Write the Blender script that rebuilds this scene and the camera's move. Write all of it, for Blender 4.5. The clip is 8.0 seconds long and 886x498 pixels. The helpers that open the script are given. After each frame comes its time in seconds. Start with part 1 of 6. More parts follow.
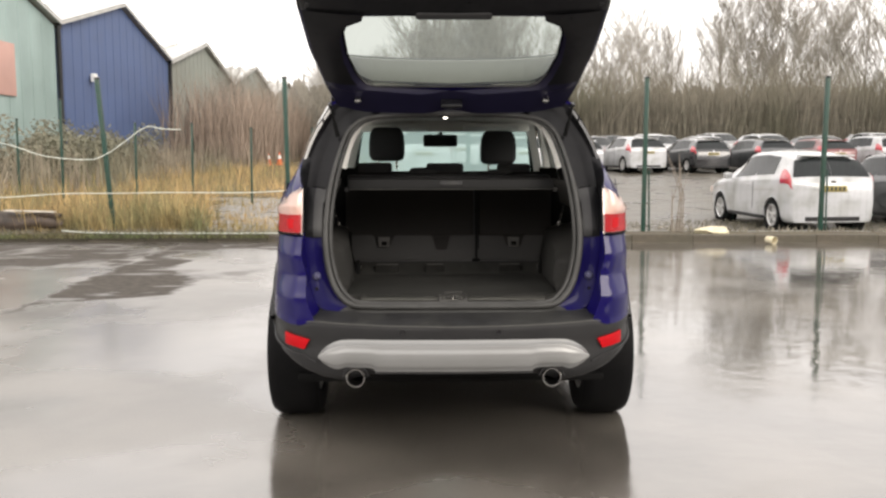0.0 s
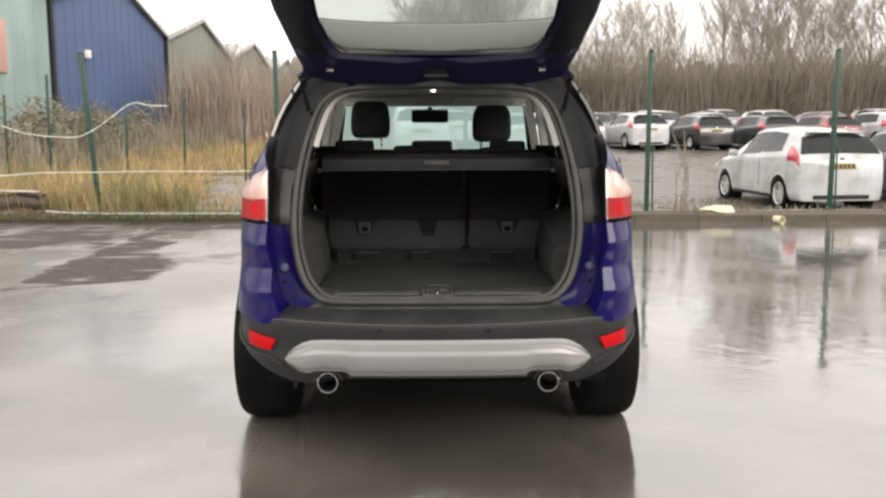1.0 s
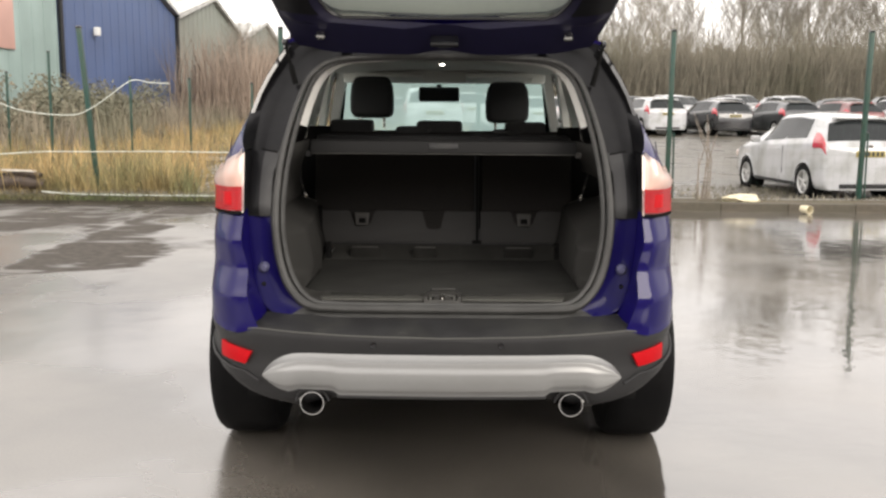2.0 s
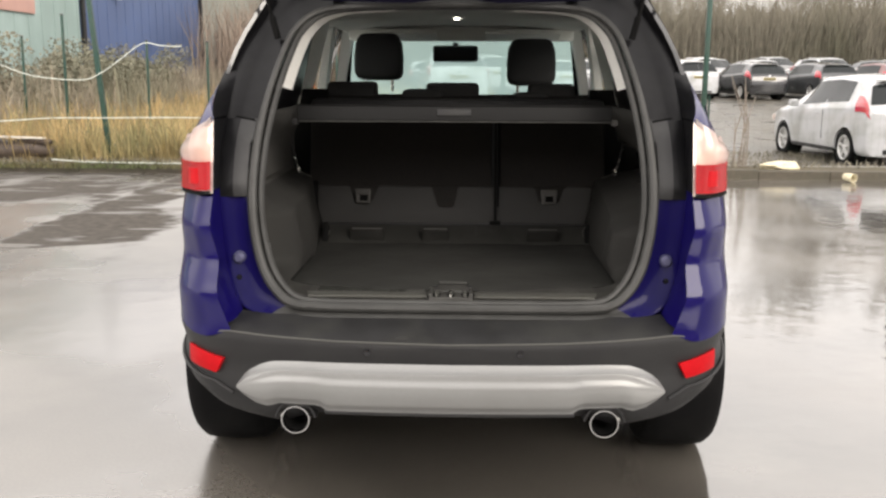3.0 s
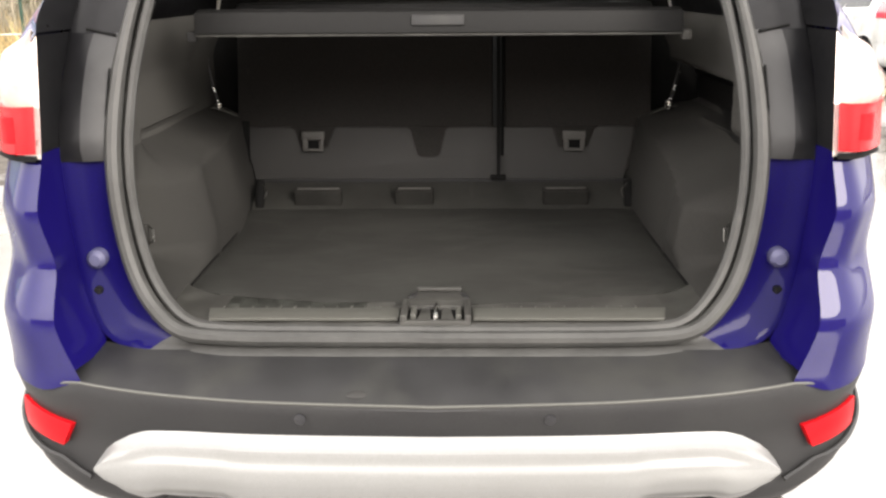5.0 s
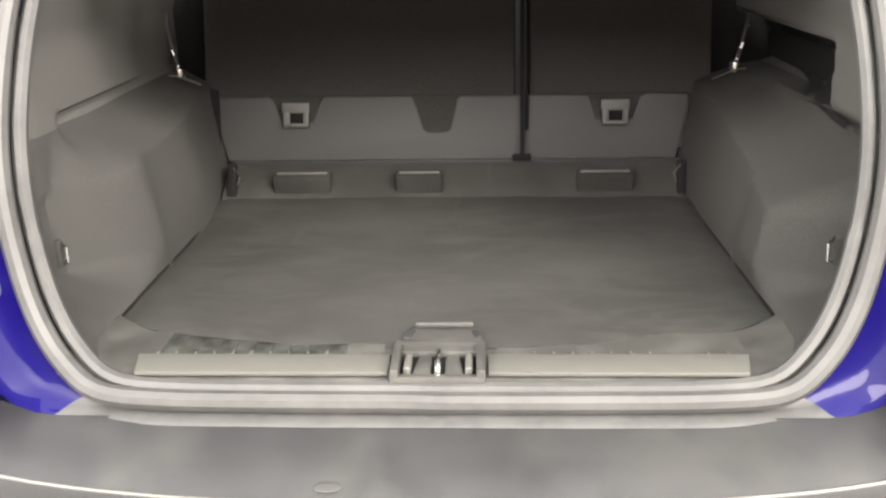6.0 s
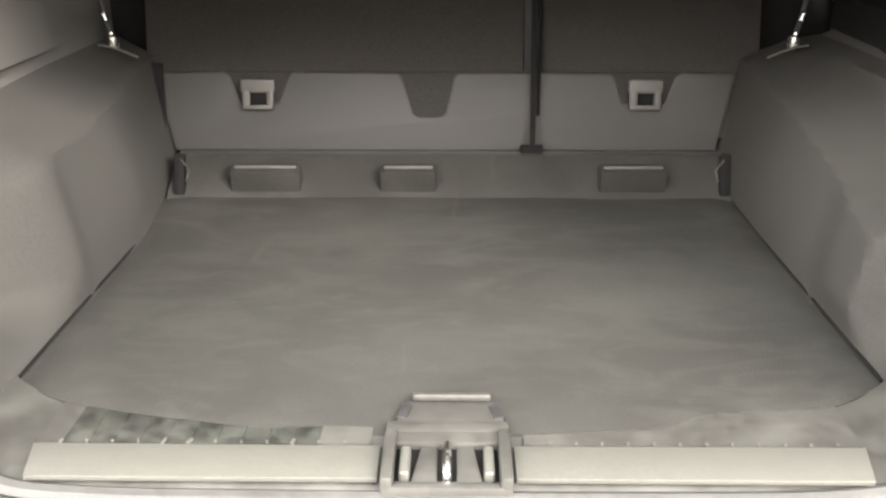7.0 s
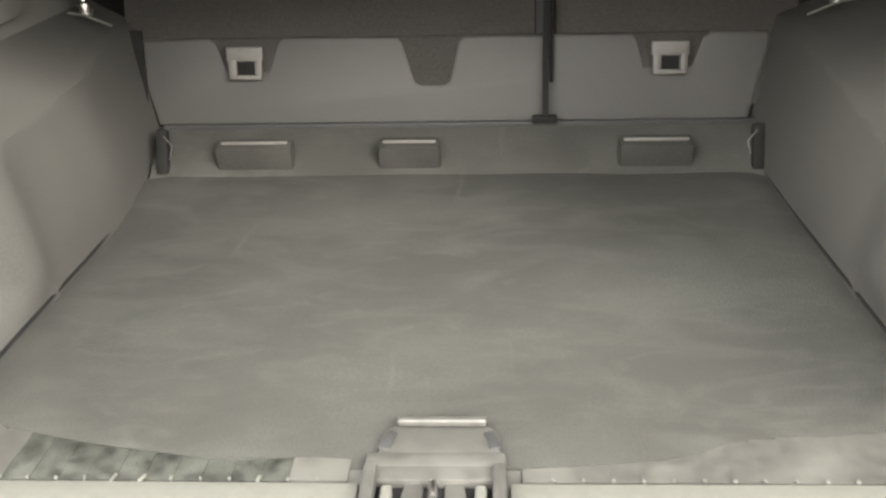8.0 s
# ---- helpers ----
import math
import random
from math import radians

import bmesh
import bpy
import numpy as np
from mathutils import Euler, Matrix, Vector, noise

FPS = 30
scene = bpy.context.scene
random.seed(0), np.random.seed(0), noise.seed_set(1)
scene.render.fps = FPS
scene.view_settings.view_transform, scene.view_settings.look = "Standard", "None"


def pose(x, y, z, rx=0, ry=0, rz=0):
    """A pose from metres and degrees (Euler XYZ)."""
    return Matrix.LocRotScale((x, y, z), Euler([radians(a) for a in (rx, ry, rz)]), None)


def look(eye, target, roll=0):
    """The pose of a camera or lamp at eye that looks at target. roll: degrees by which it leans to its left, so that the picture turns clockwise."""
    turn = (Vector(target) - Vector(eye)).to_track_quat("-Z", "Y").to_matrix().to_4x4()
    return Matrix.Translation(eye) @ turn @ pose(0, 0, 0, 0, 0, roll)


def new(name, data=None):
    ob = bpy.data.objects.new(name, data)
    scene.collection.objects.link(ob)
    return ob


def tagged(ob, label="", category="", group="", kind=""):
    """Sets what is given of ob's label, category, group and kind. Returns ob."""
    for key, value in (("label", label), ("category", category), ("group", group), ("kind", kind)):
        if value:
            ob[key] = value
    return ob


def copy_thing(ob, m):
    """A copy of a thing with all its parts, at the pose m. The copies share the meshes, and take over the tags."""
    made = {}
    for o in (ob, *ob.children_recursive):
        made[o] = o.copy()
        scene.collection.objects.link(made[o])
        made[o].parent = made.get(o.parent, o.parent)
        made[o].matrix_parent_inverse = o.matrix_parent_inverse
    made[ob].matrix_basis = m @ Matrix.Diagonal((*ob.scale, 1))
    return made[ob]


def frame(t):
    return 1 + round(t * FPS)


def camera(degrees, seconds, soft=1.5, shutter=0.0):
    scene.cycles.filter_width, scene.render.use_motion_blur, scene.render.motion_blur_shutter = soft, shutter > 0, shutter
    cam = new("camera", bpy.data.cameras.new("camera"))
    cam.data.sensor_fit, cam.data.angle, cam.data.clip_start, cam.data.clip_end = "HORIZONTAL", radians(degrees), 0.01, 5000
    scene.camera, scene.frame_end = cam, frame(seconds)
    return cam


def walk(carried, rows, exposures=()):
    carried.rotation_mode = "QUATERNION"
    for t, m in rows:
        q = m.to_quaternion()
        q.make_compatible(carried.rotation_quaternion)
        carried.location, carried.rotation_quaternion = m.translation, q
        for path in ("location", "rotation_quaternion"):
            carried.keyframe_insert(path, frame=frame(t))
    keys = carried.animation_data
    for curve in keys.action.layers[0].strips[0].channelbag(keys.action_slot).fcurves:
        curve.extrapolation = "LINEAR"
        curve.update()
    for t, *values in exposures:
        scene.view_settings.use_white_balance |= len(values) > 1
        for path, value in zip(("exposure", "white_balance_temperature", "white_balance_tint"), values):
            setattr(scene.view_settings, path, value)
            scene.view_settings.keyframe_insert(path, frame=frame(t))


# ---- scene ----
cam = camera(51.6, 8.0, soft=2.5)
PATH = [
    (0, (-0.099, -3.84, 1.38), (-0.072, -1.852, 1.164), -0.1),
    (0.5, (-0.092, -3.62, 1.372), (-0.047, -1.635, 1.128), -0.7),
    (1, (-0.021, -3.391, 1.374), (0.003, -1.408, 1.109), -0.2),
    (1.5, (0.008, -3.154, 1.361), (-0.003, -1.173, 1.082), 0.5),
    (1.7, (-0.008, -3.032, 1.358), (-0.006, -1.068, 1.074), 0.5),
    (2.8, (0.053, -2.453, 1.343), (0.009, -0.491, 0.984), 0.1),
    (3, (0.052, -2.349, 1.339), (-0.006, -0.386, 0.963), 0.2),
    (3.5, (0.03, -2.072, 1.322), (-0.016, -0.115, 0.913), 0.1),
    (4, (0.073, -1.834, 1.306), (0.002, 0.109, 0.84), -0.7),
    (4.2, (0.073, -1.738, 1.3), (-0.001, 0.197, 0.821), -0.7),
    (5.3, (0.036, -1.225, 1.283), (0.01, 0.682, 0.698), -0.4),
    (5.5, (0.037, -1.135, 1.276), (0.01, 0.77, 0.67), -0.5),
    (6, (0.059, -0.913, 1.271), (-0.027, 0.972, 0.607), -1.1),
    (6.5, (0.04, -0.726, 1.263), (-0.048, 1.152, 0.58), -0.5),
    (7, (0.007, -0.56, 1.247), (-0.019, 1.294, 0.497), -0.1),
    (7.5, (0.018, -0.471, 1.249), (-0.005, 1.358, 0.439), -0.3),
    (8, (0.044, -0.419, 1.243), (-0.045, 1.391, 0.396), -1.5),
]
EXPOSURES = [(0.0, 0.38, 7000, 13), (3.0, 0.57, 7000, 13), (4.2, 0.97, 7000, 13), (5.3, 1.92, 7000, 13), (6.0, 2.82, 7000, 13), (6.5, 3.13, 7000, 13), (8.0, 3.45, 7000, 8)]
walk(cam, [(t, look(eye, target, roll)) for t, eye, target, roll in PATH], EXPOSURES)

# ---- overcast daylight ----
world = bpy.data.worlds.new("world")
scene.world = world
world.use_nodes = True
wn, wl = world.node_tree.nodes, world.node_tree.links
sky = wn.new("ShaderNodeTexSky")
sky.sky_type, sky.sun_disc = "NISHITA", False
sky.sun_elevation, sky.sun_rotation = radians(30), radians(219)
sky.dust_density, sky.ozone_density = 4.0, 1.0
pale = wn.new("ShaderNodeHueSaturation")
pale.inputs["Saturation"].default_value = 0.12
cloud = wn.new("ShaderNodeMix")
cloud.data_type = "RGBA"
cloud.inputs["Factor"].default_value = 0.6
cloud.inputs["B"].default_value = (21.0, 21.2, 21.5, 1)
wl.new(sky.outputs["Color"], pale.inputs["Color"])
wl.new(pale.outputs["Color"], cloud.inputs["A"])
wl.new(cloud.outputs["Result"], wn["Background"].inputs["Color"])
wn["Background"].inputs["Strength"].default_value = 0.1

sun = new("sun", bpy.data.lights.new("sun", "SUN"))
sun.data.energy, sun.data.angle, sun.data.color = 1.5, radians(30), (1.0, 0.97, 0.92)
sun.matrix_basis = look((18, -22, 16), (0, 0, 0))

# ---- materials ----
def material(name, base, rough=0.5, metal=0.0, scale=20.0, amount=0.15, bump=0.0, bump_scale=None, coat=0.0, spec=0.5,
             rough_var=0.1, second=None, second_scale=3.0, second_amount=0.0, random=0.0, detail=6.0):
    """A principled material with grain at one scale, stains at another, and fine relief."""
    m = bpy.data.materials.new(name)
    m.use_nodes = True
    n, l = m.node_tree.nodes, m.node_tree.links
    b = n["Principled BSDF"]
    b.inputs["Roughness"].default_value, b.inputs["Metallic"].default_value = rough, metal
    b.inputs["Specular IOR Level"].default_value, b.inputs["Coat Weight"].default_value = spec, coat
    b.inputs["Coat Roughness"].default_value = 0.03
    co = n.new("ShaderNodeTexCoord").outputs["Object"]
    grain = n.new("ShaderNodeTexNoise")
    grain.inputs["Scale"].default_value, grain.inputs["Detail"].default_value = scale, detail
    l.new(co, grain.inputs["Vector"])
    ramp = n.new("ShaderNodeMapRange")
    for key, v in (("From Min", 0.3), ("From Max", 0.7), ("To Min", 1 - amount), ("To Max", 1 + amount)):
        ramp.inputs[key].default_value = v
    l.new(grain.outputs["Fac"], ramp.inputs["Value"])
    tint = n.new("ShaderNodeMix")
    tint.data_type, tint.blend_type = "RGBA", "MULTIPLY"
    tint.inputs["Factor"].default_value = 1.0
    tint.inputs["A"].default_value = (*base, 1)
    l.new(ramp.outputs["Result"], tint.inputs["B"])
    colour = tint.outputs["Result"]
    if second:
        stain = n.new("ShaderNodeTexNoise")
        stain.inputs["Scale"].default_value, stain.inputs["Detail"].default_value = second_scale, 5.0
        l.new(co, stain.inputs["Vector"])
        edge = n.new("ShaderNodeMapRange")
        edge.inputs["From Min"].default_value, edge.inputs["From Max"].default_value = 0.45, 0.65
        edge.inputs["To Max"].default_value = second_amount
        l.new(stain.outputs["Fac"], edge.inputs["Value"])
        mix = n.new("ShaderNodeMix")
        mix.data_type = "RGBA"
        l.new(edge.outputs["Result"], mix.inputs["Factor"])
        l.new(colour, mix.inputs["A"])
        mix.inputs["B"].default_value = (*second, 1)
        colour = mix.outputs["Result"]
    if random:
        info = n.new("ShaderNodeNewGeometry").outputs["Random Per Island"]
        if random > 5:
            info, random = n.new("ShaderNodeObjectInfo").outputs["Random"], random - 10
        vary = n.new("ShaderNodeMapRange")
        vary.inputs["To Min"].default_value, vary.inputs["To Max"].default_value = 1 - random, 1 + random
        l.new(info, vary.inputs["Value"])
        mul = n.new("ShaderNodeMix")
        mul.data_type, mul.blend_type = "RGBA", "MULTIPLY"
        mul.inputs["Factor"].default_value = 1.0
        l.new(colour, mul.inputs["A"])
        l.new(vary.outputs["Result"], mul.inputs["B"])
        colour = mul.outputs["Result"]
    l.new(colour, b.inputs["Base Color"])
    if rough_var:
        rr = n.new("ShaderNodeMapRange")
        rr.inputs["To Min"].default_value, rr.inputs["To Max"].default_value = max(0.0, rough - rough_var), min(1.0, rough + rough_var)
        l.new(grain.outputs["Fac"], rr.inputs["Value"])
        l.new(rr.outputs["Result"], b.inputs["Roughness"])
    if bump:
        fine = n.new("ShaderNodeTexNoise")
        fine.inputs["Scale"].default_value, fine.inputs["Detail"].default_value = bump_scale or scale * 8, 3.0
        l.new(co, fine.inputs["Vector"])
        bp = n.new("ShaderNodeBump")
        bp.inputs["Strength"].default_value, bp.inputs["Distance"].default_value = bump, 0.002
        l.new(fine.outputs["Fac"], bp.inputs["Height"])
        l.new(bp.outputs["Normal"], b.inputs["Normal"])
    return m


def glass(name, tint, gloss=0.04, mist=0.0, haze_tint=(0.85, 0.95, 0.93)):
    """A thin pane: clear or tinted straight through, with a reflection that grows at grazing angles."""
    m = bpy.data.materials.new(name)
    m.use_nodes = True
    n, l = m.node_tree.nodes, m.node_tree.links
    n.remove(n["Principled BSDF"])
    clear, shine, mix = n.new("ShaderNodeBsdfTransparent"), n.new("ShaderNodeBsdfGlossy"), n.new("ShaderNodeMixShader")
    clear.inputs["Color"].default_value = (*tint, 1)
    shine.inputs["Roughness"].default_value = 0.02
    face = n.new("ShaderNodeLayerWeight")
    face.inputs["Blend"].default_value = 0.5
    power = n.new("ShaderNodeMath")
    power.operation, power.inputs[1].default_value = "POWER", 5.0
    gain = n.new("ShaderNodeMath")
    gain.operation, gain.inputs[1].default_value, gain.inputs[2].default_value = "MULTIPLY_ADD", 1 - gloss, gloss
    l.new(face.outputs["Facing"], power.inputs[0])
    l.new(power.outputs["Value"], gain.inputs[0])
    l.new(gain.outputs["Value"], mix.inputs["Fac"])
    through_it = clear.outputs["BSDF"]
    if mist:
        haze, wet = n.new("ShaderNodeBsdfTranslucent"), n.new("ShaderNodeMixShader")
        haze.inputs["Color"].default_value = (*haze_tint, 1)
        wet.inputs["Fac"].default_value = mist
        l.new(through_it, wet.inputs[1])
        l.new(haze.outputs["BSDF"], wet.inputs[2])
        through_it = wet.outputs["Shader"]
    l.new(through_it, mix.inputs[1])
    l.new(shine.outputs["BSDF"], mix.inputs[2])
    l.new(mix.outputs["Shader"], n["Material Output"].inputs["Surface"])
    return m


def lens(name, base, rough=0.08, trans=0.35, coat=1.0, spec=0.5):
    m = material(name, base, rough, scale=60, amount=0.06, rough_var=0.03, coat=coat, spec=spec)
    m.node_tree.nodes["Principled BSDF"].inputs["Transmission Weight"].default_value = trans
    return m


def wet_asphalt():
    """Wet tarmac: a smooth film of water, dull damp patches, grit and mud."""
    m = bpy.data.materials.new("wet_asphalt")
    m.use_nodes = True
    n, l = m.node_tree.nodes, m.node_tree.links
    b = n["Principled BSDF"]
    co = n.new("ShaderNodeTexCoord").outputs["Object"]

    def noise(scale, detail=5.0, stretch=(1, 1, 1), dist=0.0):
        mp = n.new("ShaderNodeMapping")
        mp.inputs["Scale"].default_value = stretch
        l.new(co, mp.inputs["Vector"])
        t = n.new("ShaderNodeTexNoise")
        t.inputs["Scale"].default_value, t.inputs["Detail"].default_value, t.inputs["Distortion"].default_value = scale, detail, dist
        l.new(mp.outputs["Vector"], t.inputs["Vector"])
        return t.outputs["Fac"]

    def span(v, a, c, lo, hi):
        r = n.new("ShaderNodeMapRange")
        r.interpolation_type = "SMOOTHSTEP"
        for key, x in (("From Min", a), ("From Max", c), ("To Min", lo), ("To Max", hi)):
            r.inputs[key].default_value = x
        l.new(v, r.inputs["Value"])
        return r.outputs["Result"]

    def calc(op, a, c):
        q = n.new("ShaderNodeMath")
        q.operation = op
        for i, v in enumerate((a, c)):
            if isinstance(v, (int, float)):
                q.inputs[i].default_value = v
            else:
                l.new(v, q.inputs[i])
        return q.outputs["Value"]

    def blend(f, a, c):
        x = n.new("ShaderNodeMix")
        x.data_type = "RGBA"
        l.new(f, x.inputs["Factor"])
        for key, v in (("A", a), ("B", c)):
            if isinstance(v, tuple):
                x.inputs[key].default_value = (*v, 1)
            else:
                l.new(v, x.inputs[key])
        return x.outputs["Result"]

    xyz = n.new("ShaderNodeSeparateXYZ")
    l.new(co, xyz.inputs["Vector"])
    # the worn, better drained corner by the verge, with puddles left in its hollows
    corner = calc("MULTIPLY", span(xyz.outputs["X"], -0.6, -2.4, 0, 1), span(xyz.outputs["Y"], 2.8, 4.2, 0, 1))
    patches = noise(0.8, 6.0, (1.1, 0.55, 1), 0.6)
    wander = calc("ADD", calc("MULTIPLY", calc("SUBTRACT", noise(0.9, 3.0), 0.5), 0.5), calc("MULTIPLY", calc("SUBTRACT", noise(4.0, 5.0), 0.5), 0.35))
    xs, ys = calc("ADD", xyz.outputs["X"], wander), calc("ADD", xyz.outputs["Y"], calc("MULTIPLY", wander, 0.9))
    reach = calc("SUBTRACT", span(ys, 4.25, 4.95, -3.64, -2.55), span(ys, 5.4, 7.2, 0, 0.5))
    tongue = calc("MULTIPLY", span(calc("ADD", xs, 3.80), -0.03, 0.09, 0, 1), span(calc("SUBTRACT", reach, xs), -0.04, 0.14, 0, 1))
    tongue = calc("MULTIPLY", tongue, span(ys, 3.6, 4.0, 0, 1))
    beyond = calc("MULTIPLY", span(ys, 6.9, 7.3, 0, 1), span(xs, -3.2, -3.5, 0, 1))
    side = calc("MULTIPLY", span(patches, 0.40, 0.53, 0, 1), calc("MAXIMUM", span(xs, -4.9, -5.5, 0, 1), calc("MAXIMUM", beyond, span(ys, 8.7, 9.0, 0, 1))))
    pond = calc("ADD", calc("POWER", calc("DIVIDE", calc("ADD", xs, 2.75), 0.75), 2), calc("POWER", calc("DIVIDE", calc("ADD", ys, -8.2), 0.65), 2))
    dry = calc("MULTIPLY", calc("MULTIPLY", calc("MAXIMUM", tongue, side), corner), span(pond, 0.5, 1.4, 0, 1))
    streak = noise(1.5, 5.0, (0.55, 2.4, 1), 0.5)
    dry = calc("MULTIPLY", dry, span(streak, 0.55, 0.63, 1, 0.2))
    # thinly wetted fringes beside the dry tongue
    below = calc("MULTIPLY", calc("MULTIPLY", span(ys, 3.3, 3.8, 0, 1), span(ys, 4.9, 4.6, 0, 1)), span(xs, -2.4, -2.9, 0, 1))
    beside = calc("MULTIPLY", calc("MULTIPLY", span(ys, 5.4, 5.8, 0, 1), span(ys, 6.9, 6.5, 0, 1)), span(xs, -1.9, -2.2, 0, 1))
    fringe = calc("MULTIPLY", calc("MAXIMUM", below, beside), span(noise(1.9, 4.0), 0.42, 0.62, 0, 0.34))
    dry = calc("MAXIMUM", dry, calc("MULTIPLY", fringe, span(calc("ADD", xs, 3.80), -0.03, 0.09, 0, 1)))
    ripple = noise(1.1, 6.0, (1, 1, 1), 0.3)
    soft = span(noise(0.55, 5.0), 0.40, 0.68, 0, 1)
    colour = blend(span(ripple, 0.3, 0.7, 0, 1), (0.073, 0.066, 0.057), (0.142, 0.128, 0.110))
    colour = blend(span(noise(90.0, 3.0), 0.35, 0.7, 0, 0.25), colour, (0.03, 0.028, 0.027))
    colour = blend(calc("MULTIPLY", dry, 0.9), colour, (0.058, 0.053, 0.048))
    l.new(colour, b.inputs["Base Color"])
    rough = calc("ADD", calc("ADD", span(soft, 0, 1, 0.10, 0.36), span(xyz.outputs["X"], -0.9, -2.4, 0, 0.12)), calc("MULTIPLY", dry, 0.36))
    rough = calc("MULTIPLY", rough, span(xyz.outputs["X"], 0.6, 2.0, 1.0, 0.42))
    l.new(rough, b.inputs["Roughness"])
    # IOR climbs towards -x, a brighter sky sheen put into that side
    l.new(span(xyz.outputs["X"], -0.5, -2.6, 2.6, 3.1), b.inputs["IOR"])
    l.new(calc("SUBTRACT", 0.5, calc("MULTIPLY", dry, 0.48)), b.inputs["Specular IOR Level"])
    film = n.new("ShaderNodeBump")
    film.inputs["Strength"].default_value, film.inputs["Distance"].default_value = 0.12, 0.02
    l.new(noise(5.0, 4.0), film.inputs["Height"])
    grit = n.new("ShaderNodeBump")
    grit.inputs["Distance"].default_value = 0.003
    l.new(calc("ADD", calc("MULTIPLY", dry, 0.22), 0.012), grit.inputs["Strength"])
    l.new(noise(140.0, 2.0), grit.inputs["Height"])
    l.new(film.outputs["Normal"], grit.inputs["Normal"])
    l.new(grit.outputs["Normal"], b.inputs["Normal"])
    dull, mix = n.new("ShaderNodeBsdfDiffuse"), n.new("ShaderNodeMixShader")
    l.new(blend(span(noise(11.0, 5.0), 0.3, 0.7, 0, 1), (0.070, 0.064, 0.058), (0.115, 0.104, 0.092)), dull.inputs["Color"])
    l.new(grit.outputs["Normal"], dull.inputs["Normal"])
    l.new(calc("MULTIPLY", dry, 0.85), mix.inputs["Fac"])
    l.new(b.outputs["BSDF"], mix.inputs[1])
    l.new(dull.outputs["BSDF"], mix.inputs[2])
    l.new(mix.outputs["Shader"], n["Material Output"].inputs["Surface"])
    return m


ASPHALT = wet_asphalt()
SOIL = material("soil", (0.068, 0.052, 0.028), 0.9, scale=0.8, amount=0.4, bump=0.8, bump_scale=14, second=(0.080, 0.072, 0.036), second_scale=0.6, second_amount=0.8)
GRAVEL = material("wet_gravel", (0.085, 0.077, 0.061), 0.32, scale=1.2, amount=0.45, rough_var=0.22, bump=0.7, bump_scale=30, second=(0.070, 0.056, 0.038), second_scale=0.5, second_amount=0.8)
CONCRETE = material("kerb_concrete", (0.06664, 0.05576, 0.03944), 0.75, scale=14, amount=0.25, bump=0.5, second=(0.0408, 0.03808, 0.02312), second_scale=2.5, second_amount=0.8, random=10.12)
GRASS = material("dry_grass", (0.40, 0.275, 0.125), 0.85, scale=1.6, amount=0.45, random=0.5, second=(0.165, 0.170, 0.080), second_scale=0.6, second_amount=1.0)
WEEDS = material("green_weeds", (0.075, 0.09, 0.03375), 0.8, scale=2, amount=0.3, random=0.5, second=(0.1275, 0.0975, 0.045), second_scale=0.8, second_amount=0.8)
BRAMBLE = material("bramble", (0.24, 0.20, 0.15), 0.85, scale=2, amount=0.25, random=0.35, second=(0.17, 0.175, 0.11), second_scale=0.25, second_amount=0.8)
THICKET = material("thicket_stem", (0.30, 0.235, 0.185), 0.9, scale=1, amount=0.2, random=0.3)
BARK = material("bark", (0.21, 0.18, 0.15), 0.9, scale=6, amount=0.35, bump=0.6, bump_scale=30)
TWIG = material("twig", (0.27, 0.25, 0.21), 0.9, scale=1, amount=0.2, random=0.3)
BIRCH = material("birch_bark", (0.55, 0.52, 0.47), 0.8, scale=8, amount=0.2, second=(0.08, 0.07, 0.06), second_scale=4, second_amount=0.9)
FAR_WOOD = material("far_wood", (0.230, 0.210, 0.180), 0.95, scale=0.8, amount=0.30, second=(0.19, 0.18, 0.15), second_scale=0.12, second_amount=0.8)
PAINT = material("blue_paint", (0.0050, 0.0028, 0.066), 0.5, 0.0, scale=900, amount=0.25, rough_var=0.05, coat=0.55, spec=0.05)
FLANGE_PAINT = material("flange_paint", (0.0027, 0.0012, 0.052), 0.45, scale=600, amount=0.25, rough_var=0.05, coat=0.15, spec=0.06)
PAD = material("worn_black_plastic", (0.0165, 0.0165, 0.0172), 0.45, scale=14, amount=0.2, bump=0.3, bump_scale=900, second=(0.032, 0.032, 0.0295), second_scale=8, second_amount=0.65, spec=0.3)
RIM_SILVER = material("rim_silver", (0.58, 0.58, 0.57), 0.35, 0.3, scale=60, amount=0.1)
CAR_DARK = material("dark_car_glass", (0.018, 0.021, 0.022), 0.06, scale=3, amount=0.2, rough_var=0.02, spec=0.3)
PARKED_LAMP = lens("parked_lamp", (0.48, 0.035, 0.05), 0.1, 0.05)
UNDERBRUSH = material("underbrush", (0.205, 0.186, 0.145), 0.9, scale=2, amount=0.25, random=0.35, second=(0.135, 0.130, 0.088), second_scale=0.15, second_amount=0.8)
TRIM = material("black_plastic", (0.0187, 0.0187, 0.01955), 0.5, scale=300, amount=0.2, bump=0.25, bump_scale=900, second=(0.0323, 0.0323, 0.03145), second_scale=5, second_amount=0.35, spec=0.3)
GLOSS_BLACK = material("gloss_black", (0.008, 0.008, 0.010), 0.12, scale=50, amount=0.1, rough_var=0.04, coat=0.6)
PILLAR_BLACK = material("satin_black", (0.008, 0.008, 0.009), 0.32, scale=40, amount=0.15, second=(0.013, 0.013, 0.013), second_scale=9, second_amount=0.4, spec=0.15)
INNER_PAINT = material("inner_body_paint", (0.0062, 0.0050, 0.022), 0.5, scale=60, amount=0.15, spec=0.3)
SILVER = material("silver_plastic", (0.235, 0.238, 0.236), 0.36, 0.3, scale=700, amount=0.12, rough_var=0.05, second=(0.20, 0.20, 0.195), second_scale=5, second_amount=0.3)
